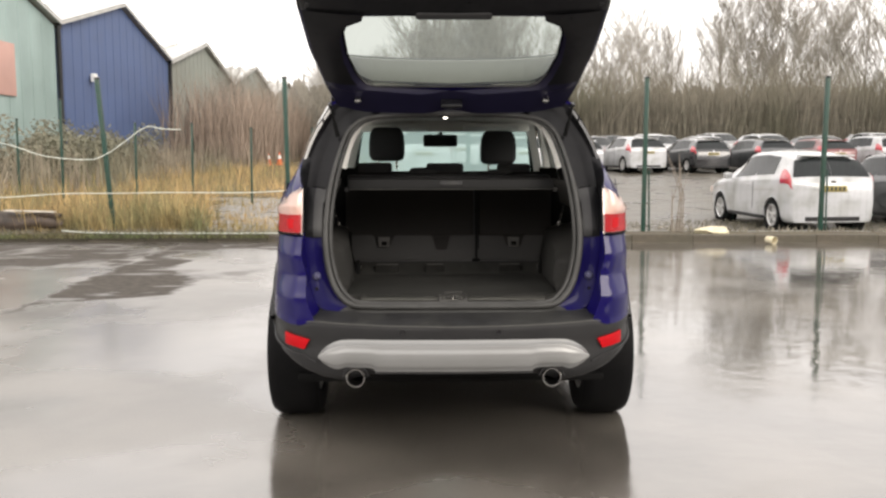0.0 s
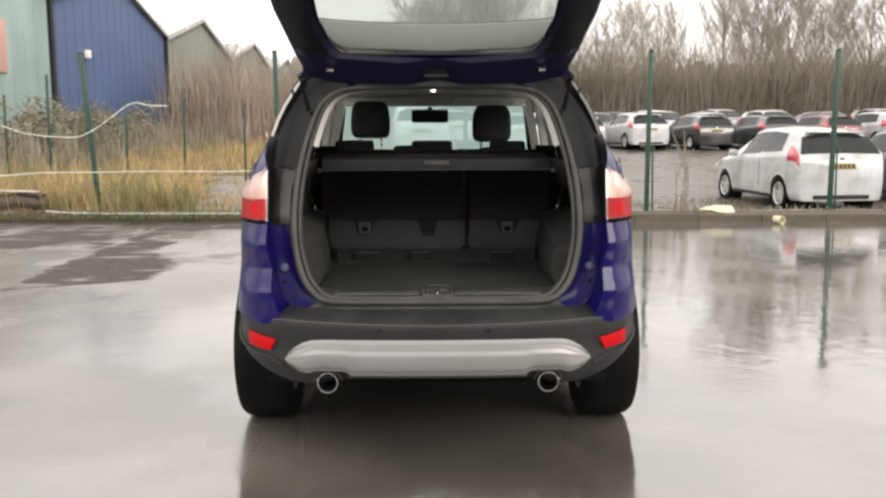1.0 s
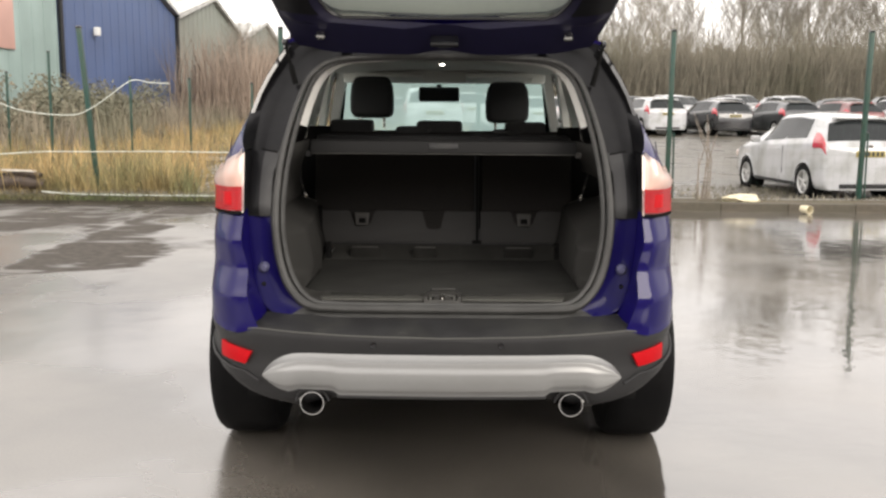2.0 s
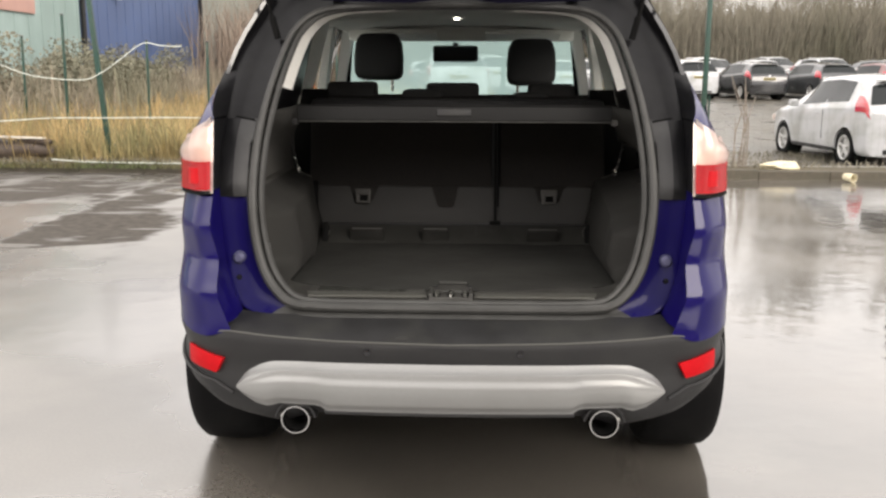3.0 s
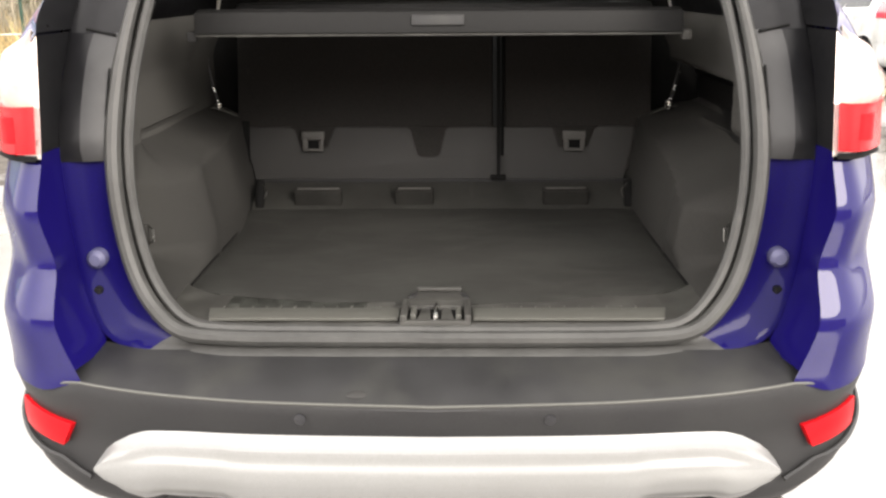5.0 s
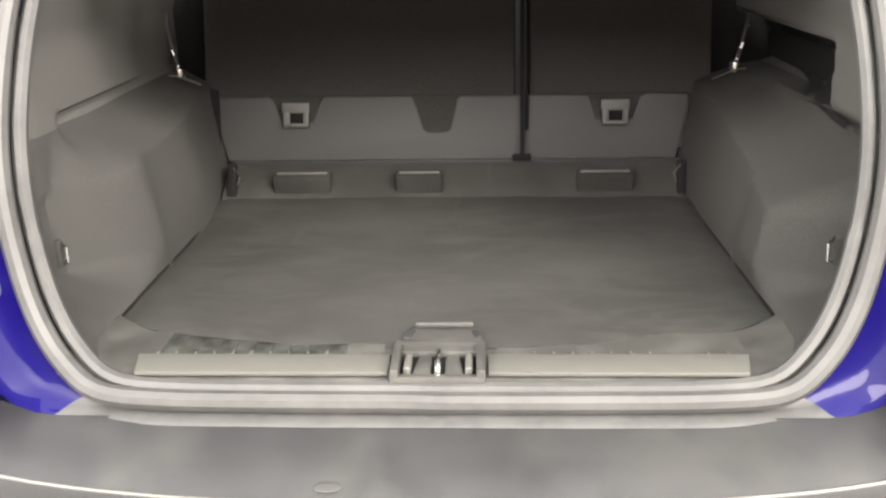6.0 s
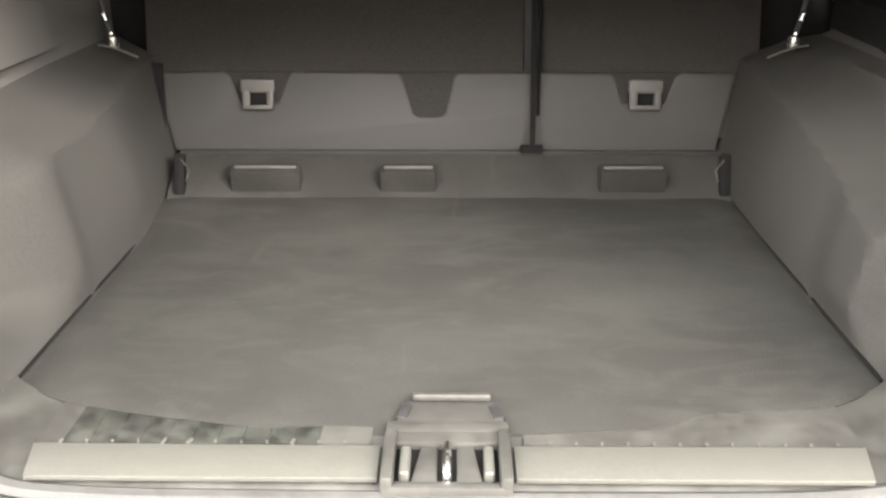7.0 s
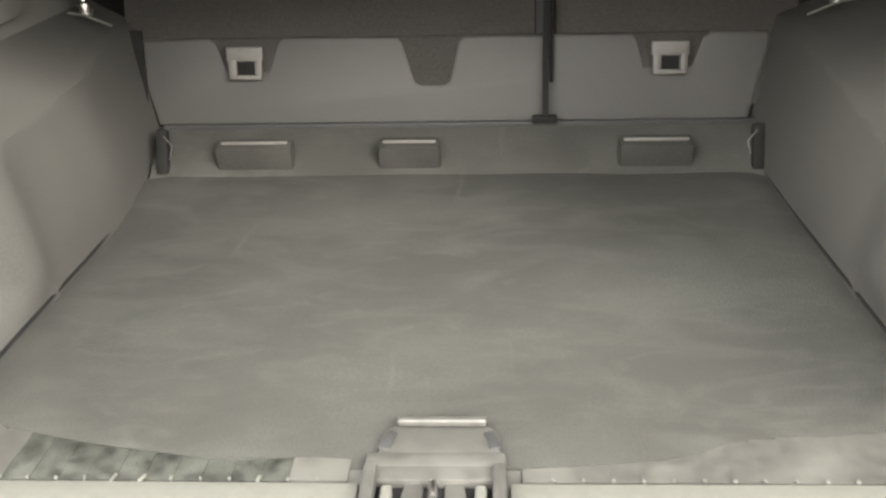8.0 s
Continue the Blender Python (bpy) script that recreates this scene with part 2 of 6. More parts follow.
CHROME = material("chrome", (0.75, 0.75, 0.75), 0.12, 1.0, scale=60, amount=0.1, rough_var=0.06)
STEEL = material("bright_steel", (0.62, 0.62, 0.60), 0.25, 1.0, scale=90, amount=0.15)
BUFFER = material("pale_buffer", (0.077, 0.077, 0.14), 0.5, scale=40, amount=0.1)
MATTE_BLACK = material("matte_black", (0.006, 0.006, 0.006), 0.8, scale=40, amount=0.3, spec=0.1)
RUBBER = material("tyre_rubber", (0.0052, 0.0052, 0.0056), 0.65, scale=60, amount=0.3, bump=0.3, second=(0.010, 0.0095, 0.009), second_scale=6, second_amount=0.4, spec=0.1)
COVER_SHEEN = material("satin_moulding_sheen", (0.021, 0.021, 0.022), 0.5, scale=30, amount=0.15, bump=0.15, bump_scale=600, second=(0.042, 0.042, 0.042), second_scale=9, second_amount=0.5, spec=0.4)
SEAL = material("rubber_seal", (0.0325, 0.0325, 0.0310), 0.55, scale=80, amount=0.15, second=(0.058, 0.058, 0.055), second_scale=12, second_amount=0.4)
CARPET = material("grey_carpet", (0.0187, 0.0183, 0.0167), 0.95, scale=420, amount=0.35, bump=0.6, bump_scale=900, second=(0.0309, 0.0305, 0.0277), second_scale=8, second_amount=0.6, spec=0.2)


def brushed_carpet():
    """Needle felt whose nap lies in streaks, trodden paler in places, with a few dusty scratches."""
    m = bpy.data.materials.new("brushed_carpet")
    m.use_nodes = True
    n, l = m.node_tree.nodes, m.node_tree.links
    b = n["Principled BSDF"]
    b.inputs["Roughness"].default_value, b.inputs["Specular IOR Level"].default_value = 0.95, 0.15
    co = n.new("ShaderNodeTexCoord").outputs["Object"]

    def layer(scale, stretch, turn, lo, hi, dist=0.0, detail=4.0):
        mp = n.new("ShaderNodeMapping")
        mp.inputs["Scale"].default_value, mp.inputs["Rotation"].default_value = stretch, (0, 0, radians(turn))
        l.new(co, mp.inputs["Vector"])
        t = n.new("ShaderNodeTexNoise")
        t.inputs["Scale"].default_value, t.inputs["Detail"].default_value, t.inputs["Distortion"].default_value = scale, detail, dist
        l.new(mp.outputs["Vector"], t.inputs["Vector"])
        r = n.new("ShaderNodeMapRange")
        r.interpolation_type = "SMOOTHSTEP"
        r.inputs["From Min"].default_value, r.inputs["From Max"].default_value = lo, hi
        l.new(t.outputs["Fac"], r.inputs["Value"])
        return r.outputs["Result"], t.outputs["Fac"]

    def over(base, fac, colour, amount):
        k = n.new("ShaderNodeMath")
        k.operation, k.inputs[1].default_value = "MULTIPLY", amount
        l.new(fac, k.inputs[0])
        x = n.new("ShaderNodeMix")
        x.data_type = "RGBA"
        l.new(k.outputs["Value"], x.inputs["Factor"])
        if isinstance(base, tuple):
            x.inputs["A"].default_value = (*base, 1)
        else:
            l.new(base, x.inputs["A"])
        x.inputs["B"].default_value = (*colour, 1)
        return x.outputs["Result"]

    colour = over((0.0230, 0.0226, 0.0208), layer(4.0, (1, 1, 1), 0, 0.38, 0.66, 0.4)[0], (0.0326, 0.0326, 0.0299), 0.8)
    colour = over(colour, layer(6.0, (1, 1.9, 1), 40, 0.42, 0.72, 1.2)[0], (0.0387, 0.0392, 0.0356), 0.5)
    colour = over(colour, layer(13.0, (1, 2.4, 1), -50, 0.48, 0.76, 1.0)[0], (0.0405, 0.0409, 0.0374), 0.4)
    colour = over(colour, layer(6.0, (6.0, 0.8, 1), 8, 0.66, 0.76, 0.3)[0], (0.0484, 0.0493, 0.0449), 0.35)
    fibre = layer(430.0, (1, 1, 1), 0, 0.3, 0.7)
    colour = over(colour, fibre[0], (0.0150, 0.0150, 0.0138), 0.3)
    l.new(colour, b.inputs["Base Color"])
    bp = n.new("ShaderNodeBump")
    bp.inputs["Strength"].default_value, bp.inputs["Distance"].default_value = 0.6, 0.002
    l.new(fibre[1], bp.inputs["Height"])
    l.new(bp.outputs["Normal"], b.inputs["Normal"])
    return m


FLOOR_CARPET = brushed_carpet()
LINER = material("grey_trim_felt", (0.0248, 0.0241, 0.0224), 0.85, scale=300, amount=0.2, bump=0.4, bump_scale=700, second=(0.0326, 0.0320, 0.0294), second_scale=4, second_amount=0.5, spec=0.3)
SEATBACK = material("seat_carpet", (0.0262, 0.0246, 0.0232), 0.95, scale=350, amount=0.3, bump=0.5, bump_scale=800, spec=0.2)
HARD_GREY = material("grey_hard_plastic", (0.0198, 0.0190, 0.0181), 0.6, scale=250, amount=0.12, bump=0.3, bump_scale=800, second=(0.0222, 0.0214, 0.0202), second_scale=6, second_amount=0.4)
SCUFF = material("scuff_plate", (0.0735, 0.0735, 0.0660), 0.42, 0.1, scale=200, amount=0.1, second=(0.0710, 0.0693, 0.0618), second_scale=8, second_amount=0.4)
# trim grey lightened to make up for missing light
LIFTED_TRIM = material("lifted_trim_grey", (0.0534, 0.0520, 0.0488), 0.75, scale=300, amount=0.15, bump=0.3, bump_scale=700, second=(0.0607, 0.0598, 0.0552), second_scale=5, second_amount=0.5, spec=0.3)
RIBBED = material("ribbed_plastic", (0.0317, 0.0309, 0.0284), 0.5, scale=90, amount=0.2, second=(0.0626, 0.0626, 0.0568), second_scale=14, second_amount=0.6)
DIRTY = material("soiled_plastic", (0.0165, 0.0170, 0.0150), 0.6, scale=60, amount=0.5, bump=0.5, second=(0.040, 0.0415, 0.0365), second_scale=38, second_amount=0.7, spec=0.2)
PALE_GREY = material("pale_grey_plastic", (0.0578, 0.05576, 0.05168), 0.55, scale=90, amount=0.12)
WEBBING = material("black_webbing", (0.007, 0.007, 0.007), 0.8, scale=300, amount=0.3, spec=0.1)
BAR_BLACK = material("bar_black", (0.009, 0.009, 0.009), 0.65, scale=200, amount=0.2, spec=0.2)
FABRIC = material("seat_fabric", (0.022, 0.022, 0.023), 0.9, scale=300, amount=0.3, bump=0.4, bump_scale=900)
# seat fabric again, lightened for the lit tops of the rear row
LIT_FABRIC = material("lit_seat_fabric", (0.040, 0.041, 0.041), 0.85, scale=300, amount=0.3, bump=0.4, bump_scale=900)
HEADLINER = material("headliner", (0.80, 0.79, 0.75), 0.9, scale=200, amount=0.08, bump=0.2)
PALE_TRIM = material("pale_pillar_trim", (0.80, 0.79, 0.75), 0.7, scale=150, amount=0.06, bump=0.2)
DASH = material("dashboard_plastic", (0.02, 0.02, 0.021), 0.6, scale=200, amount=0.2, bump=0.3)
RED_LENS = lens("red_lens", (0.34, 0.010, 0.014), 0.25, 0.05, 0.06, 0.15)
CLEAR_LENS = lens("clear_lens", (0.80, 0.68, 0.62), 0.1, 0.25)
LAMP_GLASS = glass("lamp_glass", (0.97, 0.86, 0.83), 0.08, mist=0.5, haze_tint=(1.0, 0.92, 0.88))
RED_REFLECTOR = lens("red_reflector", (0.42, 0.004, 0.008), 0.35, 0.0, 0.03, 0.12)
WINDSCREEN = glass("windscreen_glass", (0.50, 0.62, 0.60), mist=0.45, haze_tint=(0.43, 0.60, 0.575))
CLEAR_GLASS = glass("clear_side_glass", (0.82, 0.88, 0.86))
TINTED = glass("tinted_glass", (0.10, 0.11, 0.11))
REAR_GLASS = glass("rear_glass", (0.44, 0.48, 0.455), mist=0.25, haze_tint=(0.46, 0.50, 0.48))
GREEN_PAINT = material("green_fence_paint", (0.008, 0.045, 0.032), 0.45, scale=30, amount=0.3, second=(0.05, 0.06, 0.04), second_scale=5, second_amount=0.4)
ROPE = material("white_rope", (0.62, 0.66, 0.60), 0.8, scale=40, amount=0.2)
CLAD_BLUE = material("blue_cladding", (0.078, 0.118, 0.235), 0.6, scale=0.6, amount=0.12, second=(0.07, 0.10, 0.195), second_scale=0.2, second_amount=0.6)
CLAD_GREEN = material("green_cladding", (0.33, 0.43, 0.41), 0.65, scale=0.6, amount=0.1, second=(0.2, 0.27, 0.25), second_scale=0.25, second_amount=0.6)
CLAD_RED = material("red_cladding", (0.55, 0.33, 0.28), 0.65, scale=0.6, amount=0.1)
CLAD_GREY = material("grey_cladding", (0.25, 0.27, 0.235), 0.65, scale=0.6, amount=0.12, second=(0.2, 0.2, 0.17), second_scale=0.25, second_amount=0.6)
ROOF_SHEET = material("roof_sheet", (0.52, 0.52, 0.50), 0.6, scale=1.2, amount=0.12, second=(0.40, 0.39, 0.36), second_scale=0.4, second_amount=0.6)
BRICKWORK = material("brickwork", (0.20, 0.145, 0.10), 0.85, scale=3, amount=0.35, bump=0.5)
# greyer patches put in for surroundings mirrored in the white coat
WHITE_PAINT = material("white_car_paint", (0.48, 0.49, 0.505), 0.3, scale=200, amount=0.03, coat=1.0, second=(0.30, 0.305, 0.29), second_scale=2.2, second_amount=0.9)
SILVER_PAINT = material("silver_car_paint", (0.42, 0.43, 0.44), 0.3, 0.5, scale=600, amount=0.1, coat=1.0)
GREY_PAINT = material("grey_car_paint", (0.055, 0.058, 0.062), 0.3, 0.4, scale=600, amount=0.1, coat=1.0)
BLACK_PAINT = material("black_car_paint", (0.010, 0.010, 0.012), 0.25, scale=300, amount=0.1, coat=1.0)
RED_PAINT = material("red_car_paint", (0.15, 0.03, 0.028), 0.3, scale=300, amount=0.1, coat=1.0)
PLATE = material("yellow_plate", (0.30, 0.245, 0.08), 0.5, scale=40, amount=0.1)
PLATE_INK = material("plate_bars", (0.03, 0.03, 0.03), 0.6, scale=40, amount=0.1)
ORANGE = material("cone_orange", (0.75, 0.13, 0.03), 0.6, scale=20, amount=0.15)
WHITE = material("white_plastic", (0.78, 0.78, 0.75), 0.5, scale=20, amount=0.08)
PALE_CLOTH = material("pale_rag", (0.62, 0.56, 0.40), 0.9, scale=20, amount=0.2, bump=0.5, bump_scale=40)
LOG = material("wet_log", (0.045, 0.032, 0.024), 0.6, scale=12, amount=0.5, bump=0.8, bump_scale=25, second=(0.12, 0.09, 0.07), second_scale=3, second_amount=0.5)
BOARD = material("weathered_board", (0.46, 0.42, 0.36), 0.8, scale=9, amount=0.3, bump=0.4, bump_scale=60)
EVERGREEN = material("evergreen_leaf", (0.190, 0.188, 0.135), 0.95, scale=2, amount=0.2, random=0.2, second=(0.23, 0.195, 0.145), second_scale=0.6, second_amount=0.7)
# pale base stands in for bright surroundings mirrored in blue paint
SPOILER = material("spoiler_pale_reflection", (0.72, 0.71, 0.65), 0.22, scale=100, amount=0.06, coat=0.6)
def thin_cloth(name, base, through_it):
    """Woven cloth, thin enough to let a little light through."""
    m = material(name, base, 0.9, scale=400, amount=0.25, bump=0.3, bump_scale=900, spec=0.2)
    n, l = m.node_tree.nodes, m.node_tree.links
    glow, mix = n.new("ShaderNodeBsdfTranslucent"), n.new("ShaderNodeMixShader")
    glow.inputs["Color"].default_value = (*through_it, 1)
    mix.inputs["Fac"].default_value = 0.4
    l.new(n["Principled BSDF"].outputs["BSDF"], mix.inputs[1])
    l.new(glow.outputs["BSDF"], mix.inputs[2])
    l.new(mix.outputs["Shader"], n["Material Output"].inputs["Surface"])
    return m


COVER_CLOTH = thin_cloth("cover_cloth", (0.03, 0.029, 0.028), (0.42, 0.39, 0.365))
LAMP_ON = bpy.data.materials.new("lit_lamp_lens")
LAMP_ON.use_nodes = True
LAMP_ON.node_tree.nodes["Principled BSDF"].inputs["Emission Color"].default_value = (1.0, 0.97, 0.9, 1)
LAMP_ON.node_tree.nodes["Principled BSDF"].inputs["Emission Strength"].default_value = 6.0
HOUSING = material("lamp_housing", (0.80, 0.74, 0.70), 0.3, 0.5, scale=40, amount=0.15)

# ---- modelling helpers ----
def part(name, bm, mat, parent=None, label="", sharp=35, smooth=True):
    """Links a bmesh as one mesh object, under a thing or a part."""
    bmesh.ops.recalc_face_normals(bm, faces=bm.faces)
    me = bpy.data.meshes.new(name)
    bm.to_mesh(me)
    bm.free()
    for p in me.polygons:
        p.use_smooth = smooth
    if smooth:
        me.set_sharp_from_angle(angle=radians(sharp))
    me.materials.append(mat)
    ob = new(name, me)
    if parent:
        ob.parent = parent
    if label:
        ob["label"] = label
    return ob


def thing(name, label, category, group="", at=None, kind=""):
    ob = new(name)
    ob.empty_display_size = 0.1
    if at is not None:
        ob.matrix_basis = at
    return tagged(ob, label, category, group, kind)


def box(size, at=(0, 0, 0), bevel=0.0, turn=(0, 0, 0), bm=None, seg=2):
    """A bevelled box; added to bm if that is given."""
    b = bmesh.new()
    bmesh.ops.create_cube(b, size=1.0)
    bmesh.ops.scale(b, vec=size, verts=b.verts)
    if bevel:
        bmesh.ops.bevel(b, geom=list(b.edges), offset=bevel, segments=seg, affect="EDGES", profile=0.6)
    bmesh.ops.transform(b, matrix=pose(*at, *turn), verts=b.verts)
    return join(bm, b)


def join(bm, b):
    if bm is None:
        return b
    me = bpy.data.meshes.new("tmp")
    b.to_mesh(me)
    b.free()
    bm.from_mesh(me)
    bpy.data.meshes.remove(me)
    return bm


def surface(fn, us, vs, bm=None, closed=False, skip=None, thick=0.0):
    """A sheet of quads through fn(u, v); thick: gives it that thickness."""
    b = bmesh.new()
    rows = [[b.verts.new(fn(u, v)) for v in vs] for u in us]
    nu = len(us) if closed else len(us) - 1
    for i in range(nu):
        for j in range(len(vs) - 1):
            if skip and skip(i, j):
                continue
            b.faces.new((rows[i][j], rows[(i + 1) % len(us)][j], rows[(i + 1) % len(us)][j + 1], rows[i][j + 1]))
    loose = [v for v in b.verts if not v.link_faces]
    bmesh.ops.delete(b, geom=loose, context="VERTS")
    if thick:
        bmesh.ops.recalc_face_normals(b, faces=b.faces)
        bmesh.ops.solidify(b, geom=list(b.faces), thickness=thick)
    return join(bm, b)


def loft(rings, bm=None, closed=True, cap=True):
    b = bmesh.new()
    vs = [[b.verts.new(p) for p in r] for r in rings]
    n = len(rings[0])
    for a, c in zip(vs, vs[1:]):
        for j in range(n if closed else n - 1):
            b.faces.new((a[j], a[(j + 1) % n], c[(j + 1) % n], c[j]))
    if cap:
        b.faces.new(vs[0]), b.faces.new(vs[-1])
    return join(bm, b)


def tube(path, r, n=8, closed=False, bm=None, flat=1.0):
    """A tube along a path; r: a radius or one for each point."""
    pts = [Vector(p) for p in path]
    rad = r if isinstance(r, (list, tuple)) else [r] * len(pts)
    rings, side = [], None
    for i, p in enumerate(pts):
        a = pts[i - 1] if (i or closed) else p
        c = pts[(i + 1) % len(pts)] if (i + 1 < len(pts) or closed) else p
        d = (c - a).normalized()
        if side is None:
            side = d.orthogonal().normalized()
        side = (side - d * side.dot(d)).normalized()
        up = d.cross(side)
        rings.append([p + rad[i] * (side * math.cos(t) + flat * up * math.sin(t)) for t in (k * math.tau / n for k in range(n))])
    if closed:
        rings.append(rings[0])
    b = loft(rings, cap=not closed)
    if closed:
        bmesh.ops.remove_doubles(b, verts=b.verts, dist=1e-5)
    return join(bm, b)


def lathe(profile, n=24, m=None, bm=None):
    """Turns a profile of (radius, along) about the x axis."""
    b = bmesh.new()
    rows = [[b.verts.new((h, r * math.cos(k * math.tau / n), r * math.sin(k * math.tau / n))) for k in range(n)] for r, h in profile]
    for a, c in zip(rows, rows[1:]):
        for j in range(n):
            b.faces.new((a[j], a[(j + 1) % n], c[(j + 1) % n], c[j]))
    bmesh.ops.remove_doubles(b, verts=b.verts, dist=1e-5)
    if m is not None:
        bmesh.ops.transform(b, matrix=m, verts=b.verts)
    return join(bm, b)


def prism(poly, a, c, axis="y", bevel=0.0, bm=None, seg=2):
    """A polygon pushed from a to c along an axis; its corners are given in the other two axes in order."""
    b = bmesh.new()
    put = {"x": lambda p, h: (h, p[0], p[1]), "y": lambda p, h: (p[0], h, p[1]), "z": lambda p, h: (p[0], p[1], h)}[axis]
    lo, hi = [b.verts.new(put(p, a)) for p in poly], [b.verts.new(put(p, c)) for p in poly]
    b.faces.new(lo), b.faces.new(hi)
    for i in range(len(poly)):
        j = (i + 1) % len(poly)
        b.faces.new((lo[i], lo[j], hi[j], hi[i]))
    bmesh.ops.recalc_face_normals(b, faces=b.faces)
    if bevel:
        bmesh.ops.bevel(b, geom=list(b.edges), offset=bevel, segments=seg, affect="EDGES", profile=0.6)
    return join(bm, b)


def lerp(x, xs, ys):
    return float(np.interp(x, xs, ys))


def smooth(x, a, c):
    t = min(1.0, max(0.0, (x - a) / (c - a)))
    return t * t * (3 - 2 * t)


def steps(a, c, n):
    return [a + (c - a) * i / n for i in range(n + 1)]


def curve_points(pts, n):
    """n points at even steps of the index along a smooth curve through pts."""
    P = [Vector(p) for p in pts]
    out = []
    for i in range(n):
        t = i / (n - 1) * (len(P) - 1)
        k = min(int(t), len(P) - 2)
        t -= k
        a, b, c, d = P[max(k - 1, 0)], P[k], P[k + 1], P[min(k + 2, len(P) - 1)]
        out.append(0.5 * (2 * b + (c - a) * t + (2 * a - 5 * b + 4 * c - d) * t * t + (3 * b - a - 3 * c + d) * t ** 3))
    return out


def mirrored(half):
    """A closed loop from its right half, from the bottom middle to the top middle."""
    return list(half) + [Vector((-p[0], p[1], p[2])) for p in reversed(half[1:-1])]


def patch(corners, bulge=0.0):
    """A bowed four-sided patch: bottom left, bottom right, top right, top left."""
    a, b, c, d = (Vector(p) for p in corners)
    nrm = (b - a).cross(d - a).normalized()
    return lambda u, v: (a * (1 - u) + b * u) * (1 - v) + (d * (1 - u) + c * u) * v + nrm * bulge * 4 * (u * (1 - u) * 0.5 + v * (1 - v) * 0.5)


def glazed(fn, holes, frame_mat, pane_mat, parent, names, thick=0.012, fine=16):
    """A frame with window openings, each with its pane set in."""
    us = sorted({0.0, 1.0, *(h[0] for h in holes), *(h[1] for h in holes), *steps(0, 1, fine)})
    vs = sorted({0.0, 1.0, *(h[2] for h in holes), *(h[3] for h in holes), *steps(0, 1, 6)})
    inside = lambda u, v: any(h[0] < u < h[1] and h[2] < v < h[3] for h in holes)
    frame_bm = surface(fn, us, vs, skip=lambda i, j: inside((us[i] + us[i + 1]) / 2, (vs[j] + vs[j + 1]) / 2), thick=thick)
    part(names[0], frame_bm, frame_mat, parent)
    for k, h in enumerate(holes):
        mat = pane_mat[k] if isinstance(pane_mat, list) else pane_mat
        pane = part(names[1], surface(fn, steps(h[0] - 0.004, h[1] + 0.004, 8), steps(h[2] - 0.006, h[3] + 0.006, 5)), mat, parent)
        pane.visible_shadow = False


def wheel(parent, at, r, width, side, name="wheel", spokes=7):
    """A road wheel: tyre, rim with spokes; side: +1 faces +x."""
    hub = new(name)
    hub.parent, hub.matrix_basis = parent, pose(*at)
    w = width / 2
    part("tyre", lathe([(r * 0.66, -w * 0.9), (r * 0.80, -w), (r * 0.94, -w * 0.96), (r * 0.985, -w * 0.8), (r, -w * 0.5), (r, w * 0.5), (r * 0.985, w * 0.8),
                        (r * 0.94, w * 0.96), (r * 0.80, w), (r * 0.66, w * 0.9), (r * 0.64, w * 0.5), (r * 0.64, -w * 0.5), (r * 0.66, -w * 0.9)], 40), RUBBER, hub)
    bm = lathe([(r * 0.67, w * 0.92), (r * 0.64, w * 0.94), (r * 0.60, w * 0.8), (r * 0.60, -w * 0.8), (r * 0.66, -w * 0.85)], 32)
    for k in range(spokes):
        ang = 360 * k / spokes
        m = pose(0, 0, 0, ang, 0, 0)
        b = box((0.025, r * 0.1, r * 0.52), (w * 0.7, 0, r * 0.34), 0.008)
        bmesh.ops.transform(b, matrix=m, verts=b.verts)
        bm = join(bm, b)
    bm = lathe([(0.0, w * 0.85), (r * 0.14, w * 0.85), (r * 0.17, w * 0.6), (r * 0.17, 0)], 20, bm=bm)
    bm = lathe([(r * 0.44, w * 0.25), (r * 0.44, w * 0.30), (r * 0.1, w * 0.30)], 24, bm=bm)
    if side < 0:
        bmesh.ops.transform(bm, matrix=pose(0, 0, 0, 0, 0, 180), verts=bm.verts)
    part("rim", bm, RIM_SILVER if name != "wheel" else SILVER, hub)
    return hub


def pillow(size, at, turn=(0, 0, 0), power=0.42, n=20, taper=0.0):
    """A padded block with soft, swelling sides."""
    sg = lambda v: math.copysign(abs(v) ** power, v)
    fn = lambda a, b: Vector((sg(math.cos(b)) * sg(math.cos(a)) * size[0] / 2, sg(math.sin(b)) * size[1] / 2, sg(math.cos(b)) * sg(math.sin(a)) * size[2] / 2))
    bm = surface(fn, steps(0, math.tau, 2 * n)[:-1], steps(-math.pi / 2, math.pi / 2, n), closed=True)
    bmesh.ops.remove_doubles(bm, verts=bm.verts, dist=1e-5)
    for v in bm.verts:
        v.co.x *= 1 - taper * smooth(v.co.z / size[2], 0.1, 0.5)
    bmesh.ops.transform(bm, matrix=pose(*at, *turn), verts=bm.verts)
    return bm

# ---- ground, kerb ----
def kerb_y(x):
    return 9.72 - 0.035 * x


def lot_z(x, y):
    """Height of the land beyond the kerb: a rough field on one hand, a sunken lot on the other, both rising gently."""
    near = 0.10 + (-0.27) * smooth(x, 0.5, 4.0) * smooth(y, kerb_y(x) + 0.9, kerb_y(x) + 2.2)
    rise = (0.0105 + 0.0125 * smooth(x, -4.0, 4.0)) * max(0.0, min(y, 55.0) - 15.0)
    rough = 0.05 * noise.noise(Vector((x * 0.5, y * 0.5, 0.0))) if y < 120 else 0.0
    return near + rise + rough * smooth(y, kerb_y(x) + 0.2, kerb_y(x) + 1.5)


